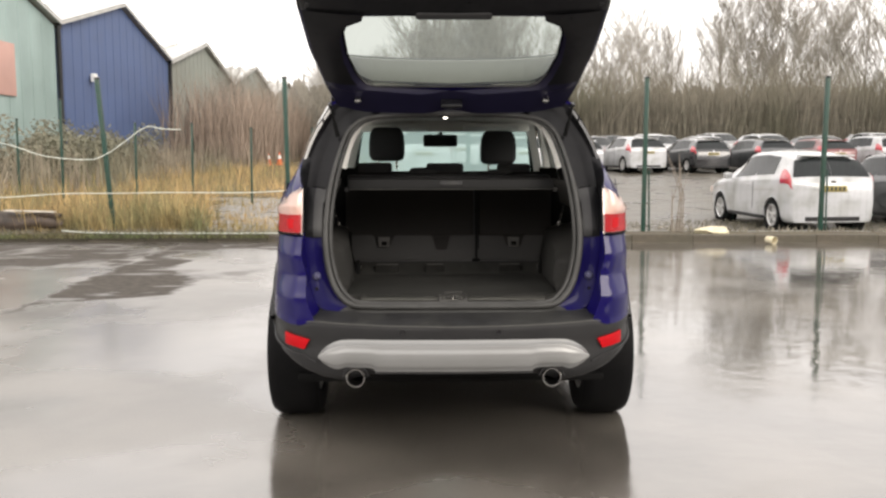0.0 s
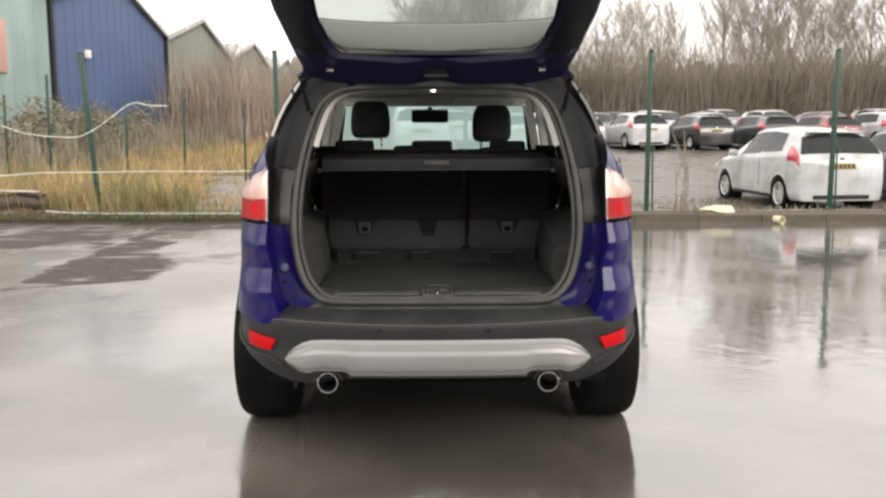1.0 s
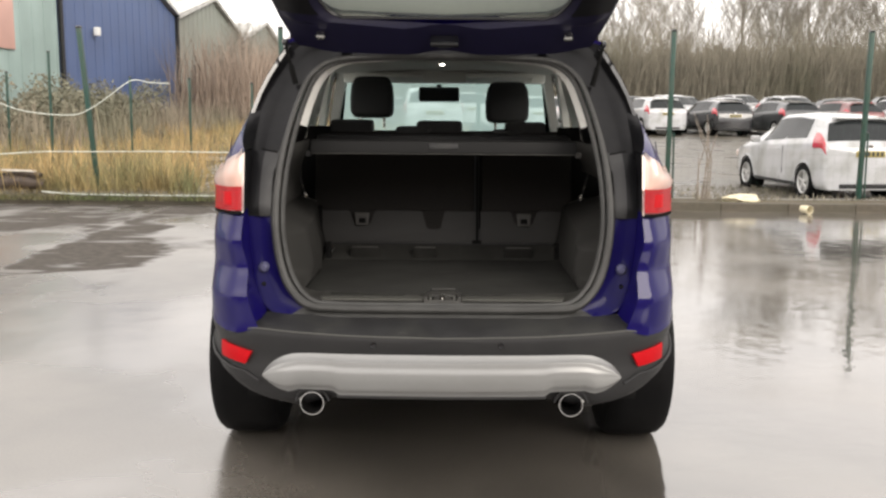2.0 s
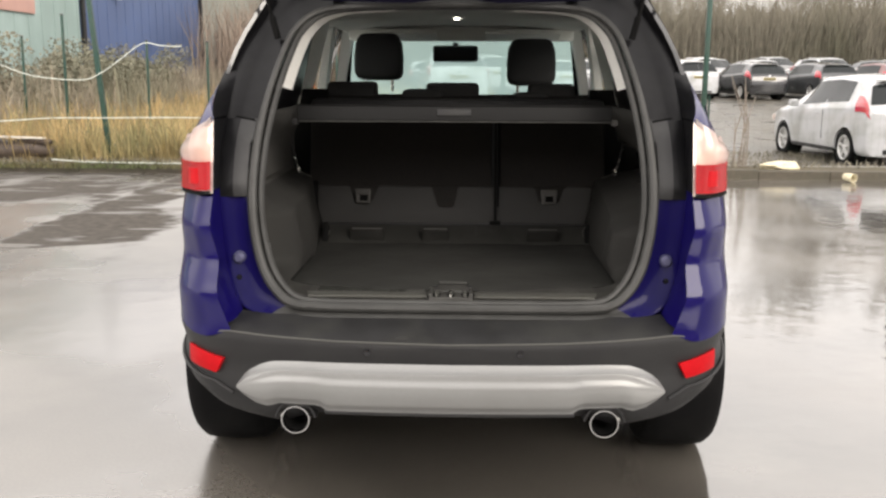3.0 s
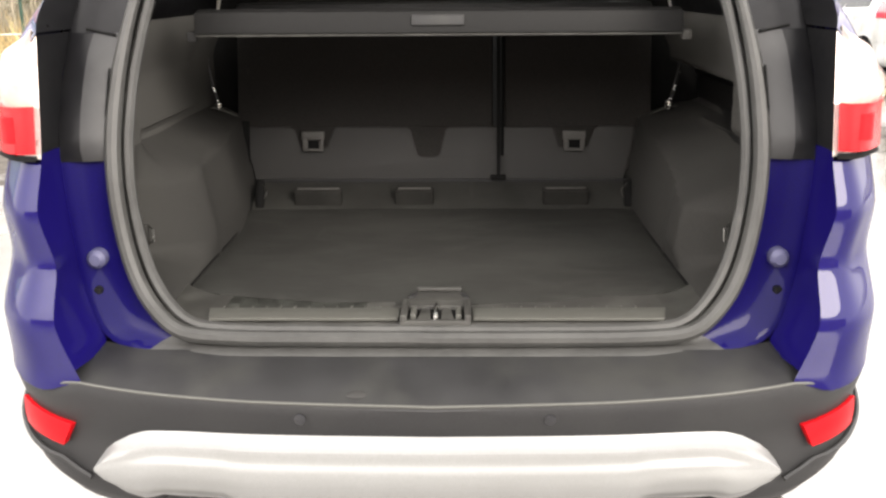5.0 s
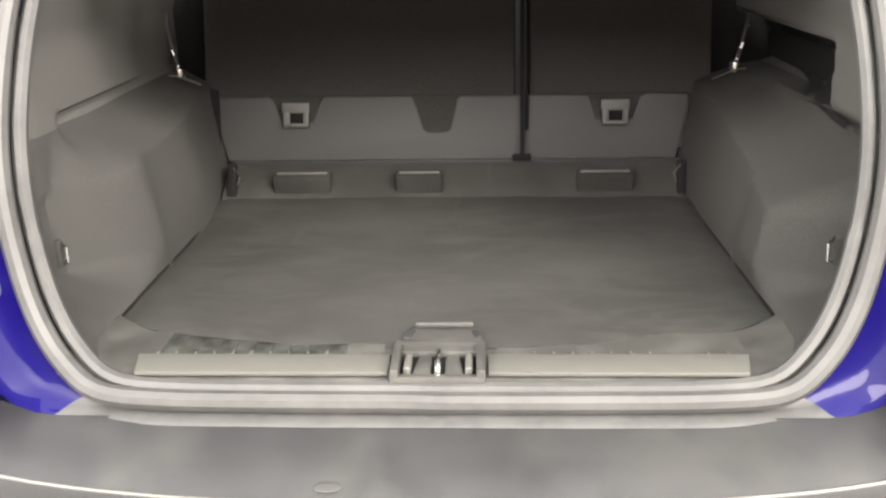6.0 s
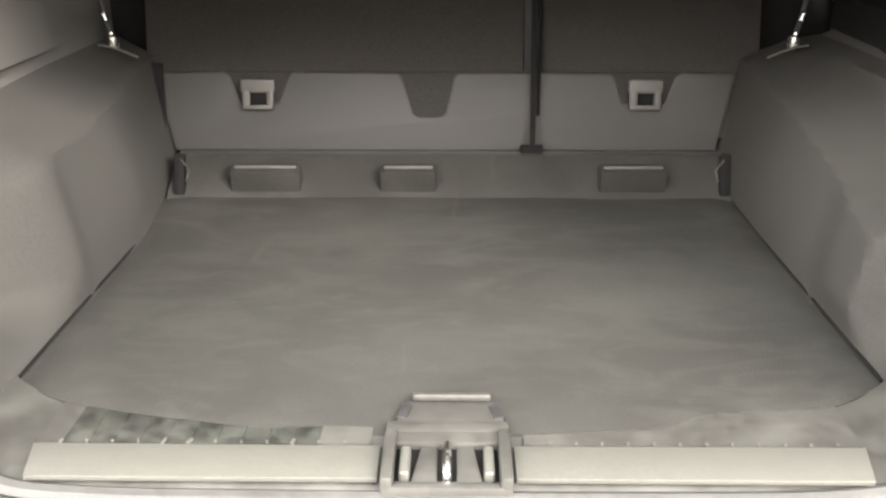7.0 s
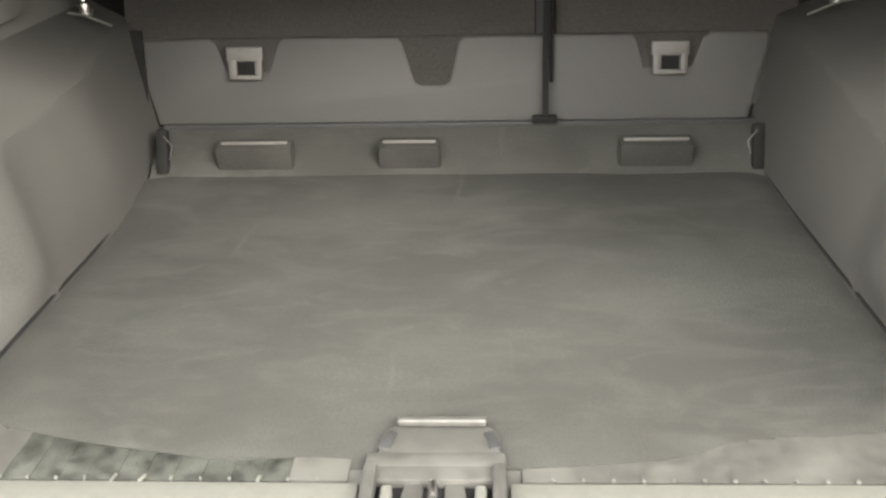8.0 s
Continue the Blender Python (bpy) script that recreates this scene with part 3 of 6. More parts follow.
def build_ground():
    xs = [-1500, -400, -150, -80, -50, *np.arange(-40, 40.1, 1.0), 50, 80, 150, 400, 1500]
    us = [-1500, -400, -100, -40, *np.arange(-24, 0.1, 1.0)]
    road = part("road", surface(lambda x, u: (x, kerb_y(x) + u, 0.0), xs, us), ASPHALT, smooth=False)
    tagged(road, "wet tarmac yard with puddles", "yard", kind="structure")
    us = [0.24, 0.5, 0.8, 1.1, 1.5, 2.0, 2.6, 3.3, *np.arange(4, 60, 1.2), 70, 90, 120, 200, 400, 1500]
    ground = part("ground", surface(lambda x, u: (x, kerb_y(x) + u, lot_z(x, kerb_y(x) + u)), xs, us), SOIL, sharp=60)
    ground.data.materials.append(GRAVEL)
    for p in ground.data.polygons:
        c = p.center
        if c.x > 0.8 + 0.8 * noise.noise(c * 0.4) and c.y > kerb_y(c.x) + (6.4 if c.x > 3.5 else 1.2) + 0.8 * noise.noise(c * 0.7):
            p.material_index = 1
        elif c.x > -3.7 - 0.24 * (c.y - 11.0) and kerb_y(c.x) + 0.8 < c.y < 20:
            p.material_index = 1
    tagged(ground, "rough grassy ground and wet gravel lot", "ground", kind="structure")


build_ground()

# ---- the open car ----
car = thing("car", "dark blue estate car with its tailgate raised open", "car")
BELT = lambda y: lerp(y, (0.3, 0.7, 1.6, 3.0, 3.4, 4.1, 4.45), (1.225, 1.22, 1.16, 1.09, 1.06, 0.96, 0.86))


def crease(z):
    """How far the rear flank stands out at a height."""
    zs, out = (0.60, 0.645, 0.745, 0.835, 0.925, 1.02, 1.3), (0.0, 0.0, 0.016, -0.012, 0.007, -0.016, -0.016)
    k = next(i for i in range(6) if z <= zs[i + 1] or i == 5)
    t = min(1.0, max(0.0, (z - zs[k]) / (zs[k + 1] - zs[k])))
    return out[k] + (out[k + 1] - out[k]) * (0.45 * t + 0.55 * t * t * (3 - 2 * t))


def flank(z):
    """The plan of the rear corner at a height, from the tailgate gap round to the wheel arch."""
    t = (z - 0.65) / 0.37
    bow = 0.011 * math.sin(math.pi * min(1.0, max(0.0, t)))
    return [(0.600 + 0.065 * min(1.0, max(0.0, t)) ** 0.7 + 0.4 * bow, 0.06 + 0.07 * t), (0.672 + 0.025 * t + 0.5 * bow, 0.072 + 0.068 * t), (0.72 + 0.006 * t, 0.105 + 0.066 * t), (0.768 - 0.004 * t, 0.17 + 0.06 * t),
            (0.805 - 0.014 * t, 0.28 + 0.04 * t), (0.826 - 0.02 * t, 0.42 + 0.02 * t), (0.86 - 0.02 * t, 0.62)]


def corner(side):
    def fn(u, z):
        pts = flank(z)
        p = curve_points([(x, y, 0) for x, y in pts], 25)[round(u * 24)]
        out = Vector((0.5 + 0.4 * u, -0.9 + 0.9 * u, 0)).normalized() * crease(z) * max(0.12 + 0.88 * smooth(0.76 - u, 0.0, 0.46), smooth(z, 0.985, 1.02) * smooth(1.15 - u, 0.0, 0.5))
        return Vector((side * (p.x + out.x), p.y + out.y, z))
    return fn


def lamp_cut(u):
    """How far the lamp's upper edge has dropped, going round the corner."""
    return 0.112 * min(1.0, max(0.0, u) / 0.85) ** 0.75


def side_x(y, z):
    w = lerp(y, (0.62, 0.93, 1.5, 3.0, 3.6, 4.05, 4.3, 4.45), (0.86, 0.895, 0.90, 0.90, 0.905, 0.87, 0.80, 0.72))
    t = (z - 0.65) / 0.37
    low = 0.06 * smooth(0.55 - z, 0.0, 0.3)
    return w - 0.02 * t * (t > 0) - 0.05 * smooth(t, 1.0, 1.8) - low


AXLES = (0.93, 3.62)


def bumper_top(x):
    """Height of the bumper's upper edge, which dips below each rear corner."""
    return lerp(abs(x), (0, 0.3, 0.5, 0.60, 0.625, 0.665, 0.72, 0.83), (0.627, 0.632, 0.640, 0.645, 0.643, 0.630, 0.634, 0.66))


# opening of the tailgate: the seal's line, and the outer edge of the flange round it
SEAL_HALF = curve_points([(0, .135, .695), (.20, .136, .695), (.36, .139, .696), (.445, .146, .704), (.495, .165, .738), (.530, .185, .79), (.552, .202, .86), (.565, .218, .95),
                          (.567, .24, 1.04), (.560, .285, 1.15), (.540, .345, 1.27), (.510, .42, 1.39), (.472, .47, 1.475), (.39, .505, 1.528), (.2, .525, 1.543), (0, .53, 1.545)], 61)
FLANGE_HALF = curve_points([(0, .105, .672), (.20, .105, .672), (.38, .110, .672), (.51, .130, .672), (.592, .162, .690), (.63, .186, .77), (.645, .200, .86), (.653, .207, .95),
                            (.658, .222, 1.04), (.662, .285, 1.15), (.655, .37, 1.27), (.632, .455, 1.39), (.595, .53, 1.50), (.49, .575, 1.60), (.2, .60, 1.640), (0, .605, 1.645)], 61)


def flange_at(z):
    """Outer edge of the flange at a height, on the right-hand side."""
    tail = [p for p in FLANGE_HALF if p.z >= 0.6895]
    return Vector((lerp(z, [p.z for p in tail], [p.x for p in tail]), lerp(z, [p.z for p in tail], [p.y for p in tail]), z))


def build_shell():
    body = None
    for s in (1, -1):
        # rear corner, lower flank with the wheel arches, gap return
        zs = [0.600, *steps(0.645, 1.005, 26)]
        body = surface(lambda u, z: corner(s)(u, max(z, bumper_top(corner(s)(u, 0.65).x) - 0.004)), steps(0, 1, 24), zs, bm=body)
        ys = sorted([*np.arange(0.62, 4.4, 0.045), 4.45])
        vs = steps(0, 1, 22)
        zz = lambda y, v: 0.30 + (BELT(y) - 0.30) * v
        near = lambda i, j: any(math.hypot((ys[i] + ys[i + 1]) / 2 - a, zz(ys[i], (vs[j] + vs[j + 1]) / 2) - 0.37) < 0.40 for a in AXLES) or (
            ys[i] < 0.72 and zz(ys[i], vs[j]) < 0.60)
        body = surface(lambda y, v: (s * side_x(y, zz(y, v)), y, zz(y, v)), ys, vs, bm=body, skip=near)
        body = surface(lambda u, v: (s * lerp(v, (0, 1), (0.845, 0.80)), 0.62 + 0.02 * u, lerp(v, (0, 1), (1.0, 1.24))), (0, 1), steps(0, 1, 3), bm=body)
        # the step from the flank into the tailgate gap
        def gap(z, v, s=s):
            e = corner(s)(0, z)
            inner = flange_at(z)
            inner.x *= s
            return e * (1 - v) + inner * v
        body = surface(gap, steps(0.665, 1.02, 18), steps(0, 1, 3), bm=body)
    # bonnet and nose
    hood_z = lambda x, y: lerp(y, (3.15, 3.5, 4.1, 4.45, 4.55), (1.08, 1.07, 0.99, 0.90, 0.80)) - 0.05 * (x / 0.8) ** 2
    body = surface(lambda y, u: (u * side_x(min(y, 4.45), 1.0) * 0.99, y, min(hood_z(u * 0.8, y), 2) if abs(u) < 0.97 else BELT(min(y, 4.45))), steps(3.12, 4.45, 14), steps(-1, 1, 16), bm=body)
    body = surface(lambda u, z: (u * 0.72, 4.45 + 0.09 * (1 - u * u) - 0.03 * (0.6 - z) ** 2, z), steps(-1, 1, 12), steps(0.25, 0.87, 8), bm=body)
    part("body", body, PAINT, car, "dark metallic blue painted body")
    # black wheel arch mouldings and inner arches
    for s in (1, -1):
        for a in AXLES:
            bm = bmesh.new()
            rings = []
            for k in range(25):
                t = math.pi * ((0.16 if a < 1 else -0.08) + k / 24 * (0.92 if a < 1 else 1.16))
                ring = []
                for r, d in ((0.385, -0.10), (0.385, 0.012), (0.40, 0.02), (0.435, 0.018), (0.445, 0.0), (0.44, -0.04)):
                    y, z = a - r * math.cos(t), 0.37 + r * math.sin(t)
                    ring.append((s * (side_x(max(y, 0.62), max(z, 0.32)) + d), y, z))
                rings.append(ring)
            part("wheel_arch", loft(rings, bm, closed=False, cap=False), TRIM, car)
            liner = surface(lambda t, x: (s * x, a - 0.42 * math.cos(t), 0.37 + 0.42 * math.sin(t)), steps(0.34, math.pi + 0.2, 16), (0.535, 0.84))
            part("arch_liner", liner, MATTE_BLACK, car)
    for s in (1, -1):
        for a in AXLES:
            wheel(car, (s * 0.785, a, 0.355), 0.355, 0.25, s)
    # rear axle beam and underbody
    bm = box((1.30, 0.12, 0.10), (0, 0.93, 0.33), 0.03)
    bm = box((0.16, 0.35, 0.16), (0.55, 0.85, 0.36), 0.04, bm=bm)
    bm = box((0.16, 0.35, 0.16), (-0.55, 0.85, 0.36), 0.04, bm=bm)
    bm = box((1.5, 3.7, 0.04), (0, 2.4, 0.27), 0.015, bm=bm)
    bm = box((0.9, 0.26, 0.17), (0, 0.36, 0.43), 0.05, bm=bm)
    part("underbody", bm, MATTE_BLACK, car)
    for s in (1, -1):
        part("side_skirt", box((0.07, 1.85, 0.14), (s * 0.855, 2.27, 0.31), 0.03), TRIM, car)


build_shell()

def build_opening():
    seal, flange = mirrored(SEAL_HALF), mirrored(FLANGE_HALF)
    n = len(seal)
    mid = lambda i: (seal[i % n] + seal[(i + 1) % n]) / 2
    low = lambda i: mid(i).z < 1.0 and not sill(i)
    sill = lambda i: mid(i).z < 0.9 and abs(mid(i).x) < 0.446
    def fn(i, v):
        a, b = flange[int(i)], seal[int(i)]
        p = a.lerp(b, v)
        p.y += 0.012 * math.sin(math.pi * v) * (0.3 < v < 0.9)
        return p
    def cover(i, v):
        p = flange[int(i)].lerp(seal[int(i)], v)
        p.y -= 0.012 * max(0.0, math.sin(math.pi * v)) ** 0.8 * smooth(1.225 - p.z, 0.0, 0.05) * smooth(p.z, 0.985, 1.02)
        return p
    idx, vs = list(range(n)), steps(0, 1, 6)
    for s in (1, -1):
        part("tailgate_flange", surface(fn, idx, vs, closed=True, skip=lambda i, j: not low(i) or mid(i).x * s < 0), FLANGE_PAINT, car, "dark blue painted flange")
    part("pillar_flange", surface(fn, idx, vs, closed=True, skip=lambda i, j: low(i) or mid(i).z < 1.205), PILLAR_BLACK, car, "satin black pillar flange")
    for s in (1, -1):
        beside = lambda i: low(i) or sill(i) or mid(i).z >= 1.205 or mid(i).x * s < 0
        # one moulding in two colours: grey holds its soft sheen, black the rest
        part("lamp_cover", surface(cover, idx, steps(0.42, 1, 8), closed=True, skip=lambda i, j: beside(i)), COVER_SHEEN, car, "rounded moulding beside the seal, its sheen put in as grey")
        part("lamp_recess", surface(cover, idx, steps(0, 0.42, 6), closed=True, skip=lambda i, j: beside(i)), PILLAR_BLACK, car, "black outer part of the moulding, by the lamp")
        part("moulding_seam", tube([(s * 0.628, 0.322, 1.216), (s * 0.59, 0.314, 1.208), (s * 0.572, 0.308, 1.206)], 0.003, 6), MATTE_BLACK, car)
        part("flange_gap", tube([(s * 0.5765, 0.226, 1.02), (s * 0.5765, 0.240, 1.08), (s * 0.574, 0.268, 1.15)], 0.0022, 6), MATTE_BLACK, car)
        # the shoulder that sweeps from the lamp up into the rear post
        def shoulder(u, v, s=s):
            low = Vector(corner(s)(round(u * 24) / 24, 1.216 - lamp_cut(u)))
            high = Vector((s * (0.688 + 0.062 * u), 0.435 + 0.245 * u, 1.345 - 0.060 * u))
            p = low.lerp(high, v)
            p.x += s * 0.012 * math.sin(math.pi * v ** 0.7)
            return p
        part("quarter_panel", surface(shoulder, steps(0, 1, 24), steps(0, 1, 10)), PAINT, car, "blue shoulder above the tail lamp")
        def return_face(v, k, s=s):
            edge = shoulder(0, v)
            inner = flange_at(edge.z)
            return edge.lerp(Vector((s * inner.x, inner.y + 0.004, edge.z)), k)
        part("shoulder_return", surface(return_face, steps(0, 1, 10), steps(0, 1, 3)), PILLAR_BLACK, car)
        rim = [shoulder(u, 0.02) + Vector((s * 0.004, -0.004, 0)) for u in steps(0, 0.75, 18)]
        part("lamp_gap", tube(rim, 0.0035, 6), MATTE_BLACK, car)
    part("sill_lip", surface(fn, idx, vs, closed=True, skip=lambda i, j: not sill(i)), SEAL, car, "grey lip below the seal")
    part("tailgate_seal", tube([p + Vector((0, -0.006, 0)) for p in seal], [0.0145 - 0.0055 * smooth(p.z, 1.05, 1.35) for p in seal], 10, closed=True), SEAL, car, "grey rubber seal")
    inner = [Vector((p.x * 0.964, p.y + 0.012, p.z + (0.010 if p.z < 0.9 else -0.004))) for p in seal]
    part("inner_seal", tube(inner, 0.0105, 8, closed=True), SEAL, car)
    for s in (1, -1):
        # rubber buffer, its small screw, drip moulding
        bm = lathe([(0.0, -0.022), (0.010, -0.022), (0.017, -0.014), (0.018, 0.0), (0.018, 0.03)], 16, pose(s * 0.605, 0.205, 0.822, 0, 0, 90))
        part("tailgate_buffer", bm, BUFFER, car, "pale rubber buffer")
        part("screw", lathe([(0.0, -0.008), (0.007, -0.006), (0.009, 0.0), (0.009, 0.02)], 10, pose(s * 0.606, 0.19, 0.765, 0, 0, 90)), PILLAR_BLACK, car)
        def cheek(z, v, s=s):
            e = corner(s)(0, z)
            inner = Vector((s * lerp(z, (1.03, 1.14, 1.23), (0.658, 0.662, 0.659)), lerp(z, (1.03, 1.14, 1.23), (0.218, 0.276, 0.335)), z))
            return e * (1 - v) + inner * v
        part("lamp_cheek", surface(cheek, steps(1.018, 1.212, 8), steps(0, 1, 4)), PILLAR_BLACK, car, "black panel inside the lamp")
        def post(v, u, s=s):
            i = 34 + 22 * v
            k = int(i)
            a = FLANGE_HALF[k].lerp(FLANGE_HALF[min(k + 1, 60)], i - k)
            a = Vector((s * a.x, a.y, a.z))
            w = max(0.0, min(1.0, (a.z - 1.235) / 0.35))
            b = Vector((s * (lerp(w, (0, 1), (0.698, 0.575)) + 0.028 * math.sin(math.pi * w)), lerp(w, (0, 1), (0.43, 0.56)), 1.235 + 0.355 * w))
            p = a.lerp(b, u)
            p.x += s * 0.012 * math.sin(math.pi * u)
            return p
        part("rear_post", surface(post, steps(0.1, 1, 16), steps(0, 1, 5)), PILLAR_BLACK, car, "satin black rear post")


build_opening()


def build_bumper():
    bumper = new("rear_bumper")
    bumper.parent = car
    plan = curve_points([(0, 0.0, 0), (.25, .006, 0), (.45, .022, 0), (.60, .055, 0), (.70, .098, 0), (.765, .175, 0), (.805, .29, 0), (.835, .45, 0), (.865, .60, 0)], 33)
    full = [Vector((-p.x, p.y, 0)) for p in reversed(plan[1:])] + plan
    top = bumper_top
    prof = [(1.0, 0.0), (0.97, -0.004), (0.9, -0.003), (0.72, 0.006), (0.68, 0.010), (0.5, 0.012), (0.35, 0.004), (0.2, 0.012), (0.1, 0.03), (0.0, 0.075)]
    def bottom(x):
        return lerp(abs(x), (0, 0.42, 0.52, 0.64, 0.75, 0.83), (0.415, 0.405, 0.375, 0.39, 0.445, 0.50))
    def fn(i, k):
        p = full[int(i)]
        f, inn = prof[int(k)]
        d = Vector((-p.x * 0.9, 0.55 - p.y, 0)).normalized()
        z = bottom(p.x) + (top(p.x) - bottom(p.x)) * f
        return Vector((p.x, p.y, z)) + d * inn
    part("cover", surface(fn, range(len(full)), range(len(prof)), thick=0.006), TRIM, bumper, "black textured bumper cover")
    # step pad on top
    def pad(x, v):
        i = np.interp(x, [p.x for p in plan], [p.y for p in plan])
        y0, y1 = i + 0.004, 0.125 + 0.045 * smooth(abs(x), 0.5, 0.62)
        z0, z1 = top(x) - 0.001, 0.677
        return Vector((math.copysign(abs(x), x), y0 + (y1 - y0) * v, z0 + (z1 - z0) * (v ** 0.75)))
    padfn = lambda x, v: (lambda p: Vector((x, p.y, p.z)))(pad(abs(x), v))
    part("step_pad", surface(padfn, steps(-0.622, 0.622, 40), steps(0, 1, 6)), PAD, bumper, "black loading step")
    smear = pillow((0.034, 0.016, 0.0022), (-0.128, 0.022, 0.6392), (24, 0, 4), 0.9, n=8)
    part("mud_smear", smear, HARD_GREY, bumper, "pale smear of dried mud")
    # pale bead put in for the highlight along the bumper's edge
    line = [Vector((p.x, p.y - 0.002, top(p.x) + 0.001)) for p in full if abs(p.x) < 0.82]
    part("edge_strip", tube(line, 0.0026, 6), SCUFF, bumper, "pale bead for the highlight on the bumper edge")
    sens = lathe([(0.0, -0.004), (0.010, -0.003), (0.011, 0.004)], 14)
    for x in (0.19, -0.22):
        b = sens.copy()
        bmesh.ops.transform(b, matrix=pose(x, 0.002, 0.605, 0, 0, 90), verts=b.verts)
        part("parking_sensor", b, GLOSS_BLACK, bumper)
    sens.free()
    # silver skid plate with its lower lip
    def skid_edge(x):
        a = abs(x)
        hi = lerp(a, (0, 0.43, 0.48, 0.515, 0.55, 0.572, 0.585), (0.572, 0.572, 0.569, 0.558, 0.538, 0.518, 0.499))
        lo = lerp(a, (0, 0.335, 0.352, 0.37, 0.475, 0.492, 0.53, 0.565, 0.585), (0.434, 0.434, 0.448, 0.450, 0.450, 0.438, 0.446, 0.466, 0.490))
        return hi, lo
    def plate(x, v):
        hi, lo = skid_edge(x)
        y = float(np.interp(abs(x), [p.x for p in plan], [p.y for p in plan]))
        roll = 0.012 * (1 - min(1, 6 * v)) + 0.014 * smooth(v, 0.80, 1.0) - 0.004 * math.sin(math.pi * v)
        shelf = (0.004 * smooth(v, 0.06, 0.26) - 0.008 * smooth(v, 0.27, 0.42) + 0.010 * smooth(v, 0.50, 0.95)) * smooth(0.585 - abs(x), 0.0, 0.12)
        return Vector((x, y - 0.006 + roll + shelf - 0.012 * smooth(v, 0.1, 0.2), hi + (lo - hi) * v))
    part("skid_plate", surface(plate, steps(-0.584, 0.584, 70), steps(0, 1, 18), thick=0.012), SILVER, bumper, "silver painted skid plate")
    lip = lambda x, v: Vector((x, plate(x, 1).y + 0.005 + 0.12 * v, 0.434 - 0.012 * v))
    part("lower_lip", surface(lip, steps(-0.34, 0.34, 16), steps(0, 1, 3), thick=0.01), TRIM, bumper)
    for s in (1, -1):
        # reflector lens wrapping the corner
        def refl(u, v):
            x = 0.626 + 0.112 * u + (0.022 * (1 - u)) * v
            y = float(np.interp(x, [p.x for p in plan], [p.y for p in plan]))
            z = lerp(u, (0, 1), (0.566, 0.588)) * (1 - v) + lerp(u, (0, 1), (0.522, 0.536)) * v
            return Vector((s * x, y - 0.004 - 0.003 * math.sin(math.pi * v), z))
        part("reflector", surface(refl, steps(0, 1, 10), steps(0, 1, 5), thick=0.012), RED_REFLECTOR, bumper, "red rear reflector")
        seam = [Vector((s * p.x, p.y - 0.001, 0.497 + 0.05 * smooth(p.x, 0.66, 0.86) - 0.03 * smooth(0.66 - p.x, 0.0, 0.06))) for p in plan if p.x > 0.60]
        part("lower_edge", tube(seam, 0.005, 6), TRIM, bumper)
        pipe = new("exhaust_pipe")
        pipe.parent = car
        at = pose(s * 0.424, 0.03, 0.400, 0, 0, 90)
        part("tip", lathe([(0.0355, 0.10), (0.0355, 0.006), (0.0365, 0.0), (0.0395, 0.0), (0.041, 0.006), (0.041, 0.12)], 28, at), CHROME, pipe, "chrome exhaust tip")
        part("bore", lathe([(0.0, 0.09), (0.0335, 0.09), (0.0335, 0.012)], 20, at), MATTE_BLACK, pipe)
        part("pipe", tube([(s * 0.424, 0.14, 0.40), (s * 0.42, 0.3, 0.39), (s * 0.36, 0.6, 0.36)], 0.028, 12), STEEL, pipe)
        # small bright plate at the tip's outer side
        part("hanger", prism([(s * 0.448, 0.449), (s * 0.458, 0.449), (s * 0.469, 0.404), (s * 0.461, 0.401)], 0.050, 0.055, "y", 0.002), STEEL, pipe, "small bright steel plate beside the tip")
        # moulded cowl over the pipe
        cowl = surface(lambda t, y: (s * 0.424 + 0.058 * math.cos(t), y, 0.40 + 0.058 * math.sin(t)), steps(0.15, math.pi - 0.15, 14), (0.028, 0.12), thick=0.006)
        part("exhaust_cowl", cowl, TRIM, bumper)


build_bumper()


